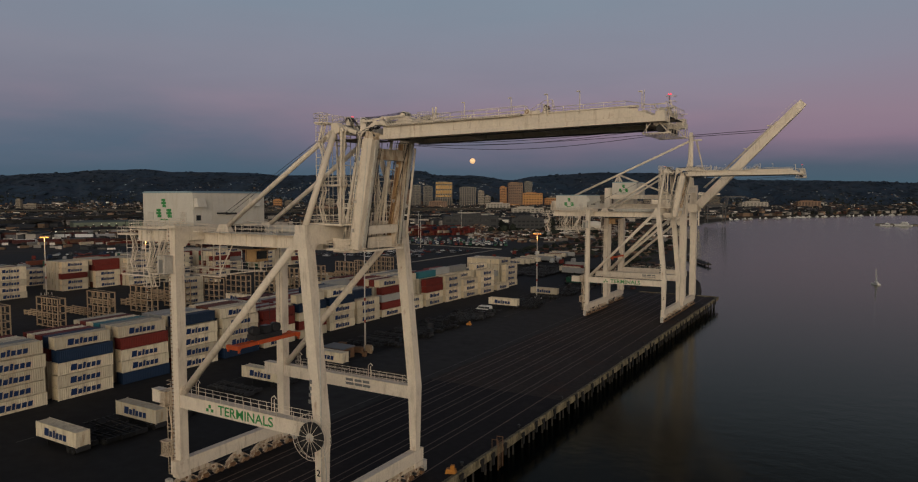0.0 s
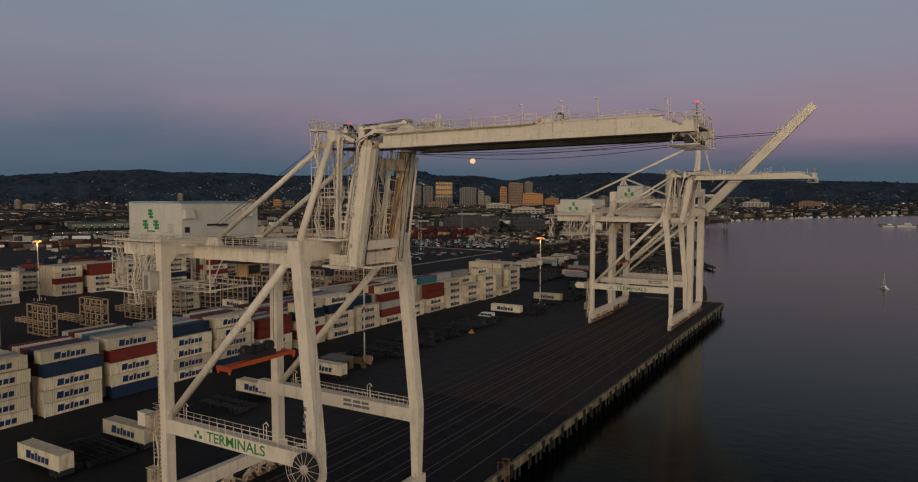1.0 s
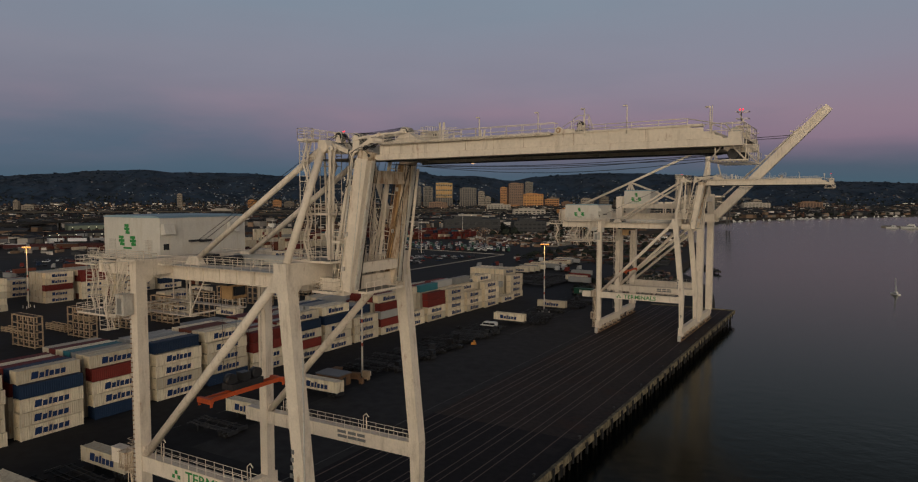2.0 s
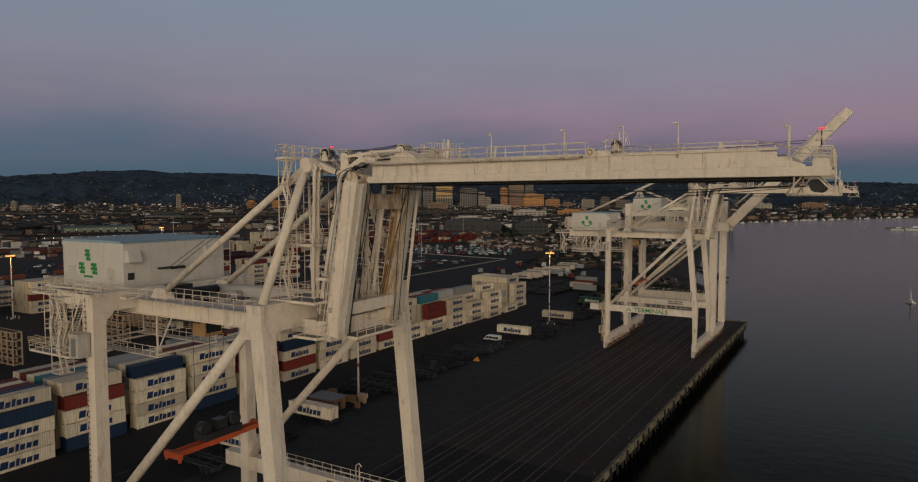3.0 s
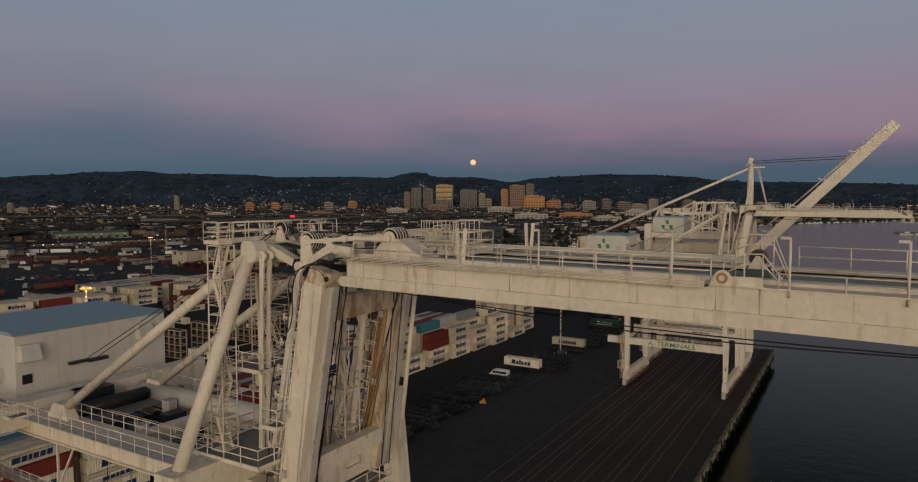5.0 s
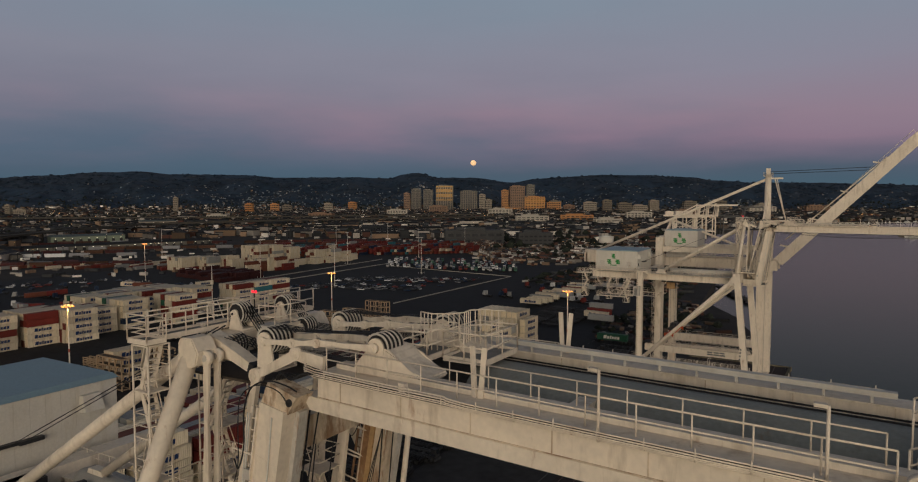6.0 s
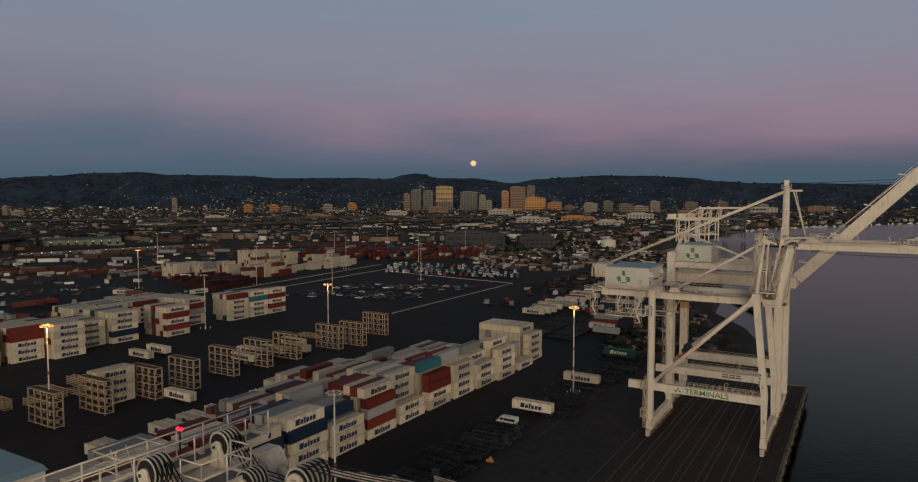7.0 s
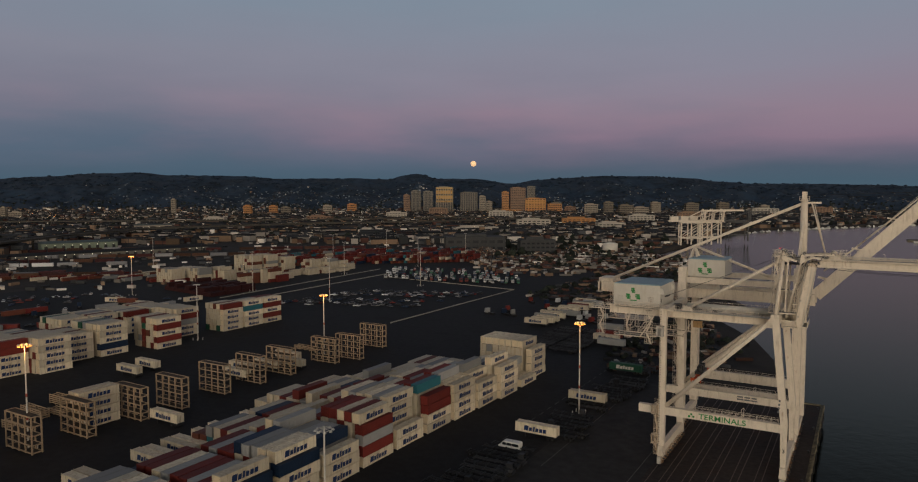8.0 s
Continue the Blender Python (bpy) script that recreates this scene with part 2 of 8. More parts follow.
MAST_RED = material("mast_red_band", (0.30, 0.07, 0.05), 0.5, vary=0.1)
ORANGE = material("orange_machine_paint", (0.52, 0.095, 0.03), 0.5, vary=0.15, scale=0.7)
YELLOW = material("yellow_machine_paint", (0.48, 0.20, 0.035), 0.5, vary=0.15)
VAN_WHITE = material("van_paint", (0.75, 0.74, 0.70), 0.3, vary=0.04)
CAR_PALE = material("dusty_pale_paint", (0.66, 0.66, 0.66), 0.35, vary=0.1, each=0.5)
CAR_GREY = material("dusty_grey_paint", (0.22, 0.22, 0.23), 0.4, vary=0.1, each=0.6)
WAGON_RUST = material("wagon_rust", (0.075, 0.036, 0.022), 0.8, vary=0.35, scale=0.5, fine=4, each=0.5)
ROAD_DECK = material("dim_road_concrete", (0.07, 0.064, 0.055), 0.9, vary=0.35, scale=0.04, fine=0.5)
SHED_ROOF = material("weathered_shed_roof", (0.10, 0.125, 0.125), 0.7, vary=0.3, scale=0.08, fine=0.8)
GLASS = material("dark_glass", (0.02, 0.024, 0.028), 0.08, vary=0.05, spec=0.5)
LEAF = material("tree_crown", (0.020, 0.025, 0.018), 0.9, vary=0.4, scale=0.08, fine=0.6, island=0.5)
SODIUM = glowing("sodium_lamp", (1.0, 0.36, 0.06), 2.0)
WARNING = glowing("red_warning_lamp", (1.0, 0.02, 0.04), 1.6)
WHITE_LAMP = glowing("white_lamp", (1.0, 0.92, 0.75), 3.0)
MOON = glowing("moon", (0.80, 0.50, 0.26), 0.9)


def water_material():
    """Dark water: a dim body under a fresnel-weighted sheen, ruffled at two scales."""
    m = bpy.data.materials.new("harbour_water")
    m.use_nodes = True
    nt = m.node_tree
    nt.nodes.remove(nt.nodes["Principled BSDF"])
    tc = nt.nodes.new("ShaderNodeTexCoord")
    n1 = nt.nodes.new("ShaderNodeTexNoise")
    n1.inputs["Scale"].default_value, n1.inputs["Detail"].default_value = 0.35, 4
    n2 = nt.nodes.new("ShaderNodeTexNoise")
    n2.inputs["Scale"].default_value, n2.inputs["Detail"].default_value = 0.02, 3
    for n in (n1, n2):
        nt.links.new(tc.outputs["Object"], n.inputs["Vector"])
    mul = nt.nodes.new("ShaderNodeMath")
    mul.operation = "MULTIPLY"
    nt.links.new(n1.outputs["Fac"], mul.inputs[0])
    nt.links.new(n2.outputs["Fac"], mul.inputs[1])
    bp = nt.nodes.new("ShaderNodeBump")
    bp.inputs["Strength"].default_value, bp.inputs["Distance"].default_value = 0.22, 0.5
    nt.links.new(mul.outputs[0], bp.inputs["Height"])
    body = nt.nodes.new("ShaderNodeBsdfDiffuse")
    body.inputs["Color"].default_value = (0.003, 0.0045, 0.0045, 1)
    sheen = nt.nodes.new("ShaderNodeBsdfGlossy")
    sheen.inputs["Color"].default_value = (0.80, 0.80, 0.71, 1)
    sheen.inputs["Roughness"].default_value = 0.16
    fr = nt.nodes.new("ShaderNodeFresnel")
    fr.inputs["IOR"].default_value = 1.2
    mix = nt.nodes.new("ShaderNodeMixShader")
    for n in (body, sheen, fr):
        nt.links.new(bp.outputs[0], n.inputs["Normal"])
    nt.links.new(fr.outputs[0], mix.inputs[0])
    nt.links.new(body.outputs[0], mix.inputs[1])
    nt.links.new(sheen.outputs[0], mix.inputs[2])
    nt.links.new(mix.outputs[0], nt.nodes["Material Output"].inputs["Surface"])
    return m


WATER = water_material()


# ---- small builders ----
def finish(bm, name, mats):
    me = bpy.data.meshes.new(name)
    bm.to_mesh(me)
    bm.free()
    for m in mats if isinstance(mats, (list, tuple)) else [mats]:
        me.materials.append(m)
    return me


def part(name, bm, mats, parent, label="", smooth=False):
    me = finish(bm, name, mats)
    if smooth:
        for p in me.polygons:
            p.use_smooth = True
    ob = new(name, me)
    ob.parent = parent
    if label:
        ob["label"] = label
    return ob


def share(name, mesh, parent, at=None):
    ob = new(name, mesh)
    ob.parent = parent
    if at is not None:
        ob.matrix_basis = at
    return ob


def thing(name, at, label, category, group="", kind=""):
    ob = new(name)
    ob.empty_display_size = 0.5
    ob.matrix_basis = at if isinstance(at, Matrix) else pose(*at)
    return tagged(ob, label, category, group, kind)


def single(name, bm, mats, label, category, kind="", at=None, group="", smooth=False):
    me = finish(bm, name, mats)
    if smooth:
        for p in me.polygons:
            p.use_smooth = True
    ob = new(name, me)
    if at is not None:
        ob.matrix_basis = at
    return tagged(ob, label, category, group, kind)


def hexa(bm, corners, mat=0):
    """Six faces on eight corners: four of the bottom, counter-clockwise, then four of the top."""
    v = [bm.verts.new(c) for c in corners]
    for q in ((3, 2, 1, 0), (4, 5, 6, 7), (0, 1, 5, 4), (1, 2, 6, 5), (2, 3, 7, 6), (3, 0, 4, 7)):
        f = bm.faces.new([v[i] for i in q])
        f.material_index = mat
    return v


def box(bm, x0, x1, y0, y1, z0, z1, mat=0):
    return hexa(bm, [(x0, y0, z0), (x1, y0, z0), (x1, y1, z0), (x0, y1, z0), (x0, y0, z1), (x1, y0, z1), (x1, y1, z1), (x0, y1, z1)], mat)


def beam(bm, p, q, w, h, w2=None, h2=None, mat=0, up=(0, 0, 1)):
    """A box section from p to q: w across, h along up; w2, h2 at q."""
    p, q = Vector(p), Vector(q)
    d = (q - p).normalized()
    side = d.cross(Vector(up))
    if side.length < 1e-4:
        side = d.cross(Vector((0, 1, 0)))
    side.normalize()
    top = side.cross(d).normalized()
    w2, h2 = w2 or w, h2 or h
    c = []
    for o, a, b in ((p, w / 2, h / 2), (q, w2 / 2, h2 / 2)):
        c += [o - side * a - top * b, o + side * a - top * b, o + side * a + top * b, o - side * a + top * b]
    return hexa(bm, c, mat)


def tube(bm, p, q, r, n=8, r2=None, mat=0, caps=True):
    p, q = Vector(p), Vector(q)
    d = (q - p).normalized()
    a = d.orthogonal().normalized()
    b = d.cross(a)
    r2 = r if r2 is None else r2
    lo = [bm.verts.new(p + (a * math.cos(t) + b * math.sin(t)) * r) for t in (2 * math.pi * i / n for i in range(n))]
    hi = [bm.verts.new(q + (a * math.cos(t) + b * math.sin(t)) * r2) for t in (2 * math.pi * i / n for i in range(n))]
    for i in range(n):
        f = bm.faces.new((lo[i], lo[(i + 1) % n], hi[(i + 1) % n], hi[i]))
        f.material_index, f.smooth = mat, True
    if caps:
        bm.faces.new(lo[::-1]).material_index = mat
        bm.faces.new(hi).material_index = mat


def path(bm, pts, r, n=6, mat=0):
    """One unbroken round bar through the points."""
    v = [Vector(p) for p in pts]
    legs = [(b - a).normalized() for a, b in zip(v, v[1:])]
    side = legs[0].orthogonal().normalized()
    rings = []
    for i, p in enumerate(v):
        if i == 0:
            d, w = legs[0], 1.0
        elif i == len(v) - 1:
            d, w = legs[-1], 1.0
        else:
            d = legs[i - 1] + legs[i]
            d = d.normalized() if d.length > 0.05 else legs[i]
            w = 1.0 / max(0.5, d.dot(legs[i]))
        side = (side - d * side.dot(d))
        side = side.normalized() if side.length > 1e-4 else d.orthogonal().normalized()
        up = d.cross(side)
        rings.append([bm.verts.new(p + (side * math.cos(t) + up * math.sin(t)) * r * w) for t in (2 * math.pi * k / n for k in range(n))])
    for a, b in zip(rings, rings[1:]):
        for k in range(n):
            f = bm.faces.new((a[k], a[(k + 1) % n], b[(k + 1) % n], b[k]))
            f.material_index, f.smooth = mat, True
    bm.faces.new(rings[0][::-1]).material_index = mat
    bm.faces.new(rings[-1]).material_index = mat


def bent(bm, pts, r, n=6, steps=5):
    """A smooth bend through the points."""
    v = [Vector(p) for p in pts]
    v = [v[0] * 2 - v[1]] + v + [v[-1] * 2 - v[-2]]
    out = []
    for a, b, c, d in zip(v, v[1:], v[2:], v[3:]):
        for k in range(steps):
            t = k / steps
            out.append(0.5 * (2 * b + (c - a) * t + (2 * a - 5 * b + 4 * c - d) * t * t + (3 * b - 3 * c + d - a) * t ** 3))
    path(bm, out + [v[-2]], r, n)


def fence(bm, pts, h=1.1, step=1.6, r=0.035, mids=1):
    """Posts and rails along a line of points."""
    for p, q in zip(pts, pts[1:]):
        p, q = Vector(p), Vector(q)
        up = Vector((0, 0, 1))
        count = max(1, round((q - p).length / step))
        for i in range(count + 1):
            o = p.lerp(q, i / count)
            tube(bm, o, o + up * h, r, 5)
        for m in range(mids + 1):
            k = up * (h * (m + 1) / (mids + 1))
            tube(bm, p + k, q + k, r, 5)


def stairs(bm, p, q, w=0.8):
    """A steep flight with strings, treads and handrails from p up to q."""
    p, q = Vector(p), Vector(q)
    run = Vector((q.x - p.x, q.y - p.y, 0))
    side = run.normalized().cross(Vector((0, 0, 1))) * (w / 2)
    for s in (-1, 1):
        beam(bm, p + side * s, q + side * s, 0.06, 0.22)
        tube(bm, p + side * s + Vector((0, 0, 1)), q + side * s + Vector((0, 0, 1)), 0.03, 5)
    n = max(2, int((q.z - p.z) / 0.3))
    for i in range(n):
        o = p.lerp(q, (i + 0.5) / n)
        d = run.normalized() * 0.12
        hexa(bm, [o - side - d, o + side - d, o + side + d, o - side + d] + [c + Vector((0, 0, 0.04)) for c in (o - side - d, o + side - d, o + side + d, o - side + d)])


def lettering(text, size, mat, at, parent, name="lettering", label="", stretch=1.0):
    cu = bpy.data.curves.new("writing", "FONT")
    cu.body, cu.size, cu.extrude, cu.align_x, cu.align_y = text, size, 0.015, "CENTER", "CENTER"
    cu.offset = 0.014 * size
    ob = new("writing", cu)
    bpy.context.view_layer.update()
    me = bpy.data.meshes.new_from_object(ob.evaluated_get(bpy.context.evaluated_depsgraph_get()))
    bpy.data.objects.remove(ob)
    bpy.data.curves.remove(cu)
    me.name = name
    me.materials.clear()
    me.materials.append(mat)
    o = new(name, me)
    o.parent = parent
    o.matrix_basis = at @ Matrix.Diagonal((stretch, 1, 1, 1))
    if label:
        o["label"] = label
    return o


# ---- ground, water, wharf ----
SHORE = [(-900, -16), (238, -16), (240.6, -9), (287, -17), (338, -33), (385, -58), (470, -67), (648, -95), (760, -150), (811, -212), (1327, -198), (1574, -178), (2122, 130), (2500, 900), (3000, 2600), (4900, 4900)]


WHARF_JOINT = 66.0


def build_ground():
    bm = bmesh.new()
    top = -0.04
    rows = []
    for y, x in SHORE:
        cols = [-4900, -3000, -1500, x - 700, x - 330, x - 120, x - 8, x]
        rows.append([bm.verts.new((c, y, top)) for c in cols] + [bm.verts.new((x + 1.5, y, -7))])
    for a, b in zip(rows, rows[1:]):
        for i in range(len(a) - 1):
            bm.faces.new((a[i], a[i + 1], b[i + 1], b[i]))
    single("ground", bm, EARTH, "dark uneven city ground reaching to the hills", "ground", "structure")
    bm = bmesh.new()
    v = [bm.verts.new(c) for c in ((-300, -900, -4.2), (4900, -900, -4.2), (4900, 4900, -4.2), (-300, 4900, -4.2))]
    bm.faces.new(v)
    single("water", bm, WATER, "calm dark harbour water reflecting the dusk sky", "water", "structure")
    bm = bmesh.new()
    outline = [(-500, -300), (-34.2, -300), (-34.2, 239.1), (-44, 246), (-62, 345), (-130, 470), (-190, 600), (-500, 600)]
    low, high = [[bm.verts.new((x, y, z)) for x, y in outline] for z in (-0.4, 0.0)]
    bm.faces.new(high)
    for i in range(len(outline)):
        j = (i + 1) % len(outline)
        bm.faces.new((low[i], low[j], high[j], high[i]))
    single("pavement", bm, ASPHALT, "dark worn asphalt of the container yard", "pavement", "structure")
    bm = bmesh.new()
    box(bm, -34.2, -1.0, WHARF_JOINT, 239.2, -1.3, 0.0)
    deck = single("wharf", bm, WHARF, "dark wharf deck with rail tracks along the quay", "wharf", "structure")
    bm = bmesh.new()
    box(bm, -34.2, -1.0, -300, WHARF_JOINT, -1.3, 0.0)
    part("relaid_deck", bm, WHARF_DARK, deck, "darker relaid length of the wharf deck")
    bm = bmesh.new()
    box(bm, -62.0, -34.25, 26.0, 238.5, -0.2, 0.003)
    part("apron", bm, PALER_ASPHALT, deck, "paler asphalt strip behind the crane rails")
    # edge beam, in lengths with open joints
    for i in range(58):
        bm = bmesh.new()
        y = -218 + i * 7.9
        box(bm, -1.0, 0.0, y, y + 7.84, -1.1, 0.02)
        hexa(bm, [(-0.45, y, 0.02), (0, y, 0.02), (0, y + 7.84, 0.02), (-0.45, y + 7.84, 0.02), (-0.4, y, 0.3), (-0.05, y, 0.3), (-0.05, y + 7.84, 0.3), (-0.4, y + 7.84, 0.3)])
        part("edge_beam", bm, EDGE, deck, "pale weathered concrete quay edge" if i == 0 else "")
    bm = bmesh.new()
    box(bm, -34.2, -1.0, 239.2, 240.1, -1.35, 0.3)
    part("end_beam", bm, EDGE, deck)
    bm = bmesh.new()
    tube(bm, (0, 0, -8), (0, 0, -1.3), 0.22, 8)
    pile = finish(bm, "pile", PILE)
    for i in range(74):
        for x in (-1.5, -7.5):
            share("pile", pile, deck, pose(x, 20 + i * 3.0 + 0.7 * math.sin(i * 2.3 + x), 0))
    bm = bmesh.new()
    box(bm, -0.06, 0.3, -0.28, 0.28, -2.0, -0.3)
    box(bm, -0.02, 0.2, -0.55, 0.55, -0.55, 0.06)
    fender = finish(bm, "fender", TYRE)
    for i in range(40):
        share("fender", fender, deck, pose(0.03, 22 + i * 5.4 + 1.3 * math.sin(i * 1.7), 0.25 * math.sin(i * 2.9), 2.0 * math.sin(i * 1.3), 0, 0))
    bm = bmesh.new()
    tube(bm, (0, 0, 0), (0, 0, 0.45), 0.2, 8, 0.14)
    tube(bm, (0, 0, 0.45), (0, 0, 0.62), 0.3, 8, 0.26)
    bollard = finish(bm, "bollard", STEEL)
    for i in range(11):
        share("bollard", bollard, deck, pose(-1.6, 25 + i * 21.0, 0))
    # crane rails and the sunken railway tracks between them
    for x in (-33.0, -5.1):
        bm = bmesh.new()
        box(bm, x - 0.09, x + 0.09, -300, 239, 0.004, 0.03)
        part("crane_rail", bm, RAIL, deck)
    for x in (-30.2, -28.7, -25.6, -24.1, -20.8, -19.3, -16.0, -14.5, -11.2, -9.7):
        bm = bmesh.new()
        box(bm, x - 0.10, x + 0.10, -300, 239, 0.004, 0.016)
        part("track_rail", bm, RAIL, deck)
    lines = []
    for x, a, b in ((-36.5, -120, 236), (-57.5, 150, 330)):
        bm = bmesh.new()
        box(bm, x - 0.09, x + 0.09, a, b, 0.004, 0.010)
        lines.append(bm)
    bm = bmesh.new()
    for i in range(60):
        box(bm, -74.1, -73.9, -60 + i * 6, -57 + i * 6, 0.004, 0.010)
    lines.append(bm)
    for bm in lines:
        single("lane_line", bm, LINE, "worn pale line painted on the asphalt", "road marking", "structure")


build_ground()


# ---- the two articulated quay cranes ----
YN, YF, YB, YC2 = -3.4, 17.2, 1.5, 9.8
XL, XS, XT = -32.7, -5.3, -7.8
YMID = 5.7


def sheave_block(crane, x, y, z, r, n=4, w=1.1, drop=1.8, cheek=0.66):
    """A pedestal with two round-headed cheeks and a row of grooved sheaves on one pin."""
    bm = bmesh.new()
    for s in (-w / 2, w / 2):
        hexa(bm, [(x - r * 0.75, y + s - 0.05, z - r * drop), (x + r * 1.05, y + s - 0.05, z - r * drop), (x + r * 1.05, y + s + 0.05, z - r * drop), (x - r * 0.75, y + s + 0.05, z - r * drop),
                  (x - r * (cheek - 0.04), y + s - 0.05, z), (x + r * (cheek - 0.04), y + s - 0.05, z), (x + r * (cheek - 0.04), y + s + 0.05, z), (x - r * (cheek - 0.04), y + s + 0.05, z)])
        tube(bm, (x, y + s - 0.06, z), (x, y + s + 0.06, z), r * cheek, 20)
    box(bm, x - r * 0.75, x + r * 1.05, y - w / 2, y + w / 2, z - r * drop, z - r * drop + 0.1)
    block = part("sheave_block", bm, CRANE, crane)
    bm = bmesh.new()
    tube(bm, (x, y - w / 2 - 0.16, z), (x, y + w / 2 + 0.16, z), r * 0.3, 14)
    tube(bm, (x, y - w / 2 - 0.2, z), (x, y + w / 2 + 0.2, z), r * 0.12, 8, mat=1)
    part("pin", bm, [CRANE, STEEL], block)
    pitch = (w - 0.12) / n
    for i in range(n):
        o = y - w / 2 + 0.06 + (i + 0.5) * pitch
        bm = bmesh.new()
        tube(bm, (x, o - pitch * 0.30, z), (x, o + pitch * 0.30, z), r * 0.95, 28)
        for e in (-0.40, 0.40):
            tube(bm, (x, o + e * pitch - 0.007, z), (x, o + e * pitch + 0.007, z), r, 28, mat=1)
        # Black disc paints the shaded recess of the sheave's face.
        tube(bm, (x, o - pitch * 0.44, z), (x, o + pitch * 0.44, z), r * 0.84, 28)
        part("sheave", bm, [ROPE, CRANE_GREY], block, "grooved rope sheave with worn pale rims" if i == 0 else "")
    return block


def link_bar(crane, p, q, r=0.28, thick=0.0):
    """A flat eye bar with round pinned ends."""
    p, q = Vector(p), Vector(q)
    bm = bmesh.new()
    upright = abs((q - p).normalized().z) >= 0.8
    mid = (p + q) / 2
    e = 0.06 + thick
    for o, k in ((p, 1.5), (q, 1.5)):
        beam(bm, o, mid, e * 2, r * k, e * 2 - 0.004, r * 0.95, up=(1, 0, 0) if upright else (0, 0, 1))
    for o in (p, q):
        tube(bm, o + Vector((0, -e - 0.03, 0)), o + Vector((0, e + 0.03, 0)), r, 16)
        tube(bm, o + Vector((0, -e - 0.09, 0)), o + Vector((0, e + 0.09, 0)), r * 0.42, 12)
    return part("link_bar", bm, CRANE, crane)


def platform(crane, x0, x1, y0, y1, z, rails="xXyY", h=1.1):
    bm = bmesh.new()
    box(bm, x0 + 0.04, x1 - 0.04, y0 + 0.04, y1 - 0.04, z - 0.06, z - 0.02)
    p = part("platform", bm, GRATING, crane)
    bm = bmesh.new()
    box(bm, x0, x1, y0, y0 + 0.08, z - 0.14, z + 0.1)
    box(bm, x0, x1, y1 - 0.08, y1, z - 0.14, z + 0.1)
    box(bm, x0, x0 + 0.08, y0 + 0.08, y1 - 0.08, z - 0.14, z + 0.1)
    box(bm, x1 - 0.08, x1, y0 + 0.08, y1 - 0.08, z - 0.14, z + 0.1)
    part("kerb_frame", bm, CRANE, p)
    sides = {"x": [(x0, y0, z), (x0, y1, z)], "X": [(x1, y0, z), (x1, y1, z)], "y": [(x0, y0, z), (x1, y0, z)], "Y": [(x0, y1, z), (x1, y1, z)]}
    for s in rails:
        bm = bmesh.new()
        fence(bm, sides[s], h, 1.3)
        part("railing", bm, CRANE, p)
    return p


def lamp_post(crane, x, y, z, h=1.6):
    bm = bmesh.new()
    tube(bm, (x, y, z - 0.25), (x, y, z + h), 0.05, 6)
    box(bm, x - 0.34, x - 0.02, y - 0.09, y + 0.09, z + h - 0.07, z + h + 0.03)
    part("lamp_post", bm, CRANE, crane)


def warning_lamp(crane, x, y, z, r=0.08):
    bm = bmesh.new()
    tube(bm, (x, y, z - 1.1), (x, y, z), 0.04, 6)
    lamp = part("lamp_stem", bm, STEEL, crane)
    for s in (-1.5 * r, 1.5 * r):
        bm = bmesh.new()
        bmesh.ops.create_icosphere(bm, subdivisions=2, radius=r, matrix=Matrix.Translation((x + s, y, z + 0.1)))
        part("lamp_glass", bm, WARNING, lamp, "lit red warning lamp")


def lattice_tower(bm, x, y, z0, z1, w=1.6, bay=2.6):
    """A stair tower: four posts, rings, braces and flights."""
    n = max(1, round((z1 - z0) / bay))
    c = [(x, y), (x + w, y), (x + w, y + w), (x, y + w)]
    for cx, cy in c:
        tube(bm, (cx, cy, z0), (cx, cy, z1), 0.05, 5)
    for i in range(n + 1):
        z = z0 + (z1 - z0) * i / n
        box(bm, x, x + w, y, y + w, z - 0.06, z)
        for h in (0.55, 1.1):
            for a, b in zip(c, c[1:] + c[:1]):
                tube(bm, (*a, z + h), (*b, z + h), 0.028, 4)
        if i < n:
            z2 = z0 + (z1 - z0) * (i + 1) / n
            a, b = (x + 0.2, x + w - 0.2) if i % 2 else (x + w - 0.2, x + 0.2)
            stairs(bm, (a, y + w / 2, z), (b, y + w / 2, z2), 0.6)


def leg_with_taper(crane, pts, w):
    bm = bmesh.new()
    for (p, a), (q, b) in zip(zip(pts, w), zip(pts[1:], w[1:])):
        beam(bm, p, q, a, a, b, b, up=(1, 0, 0))
    return part("leg", bm, CRANE, crane)


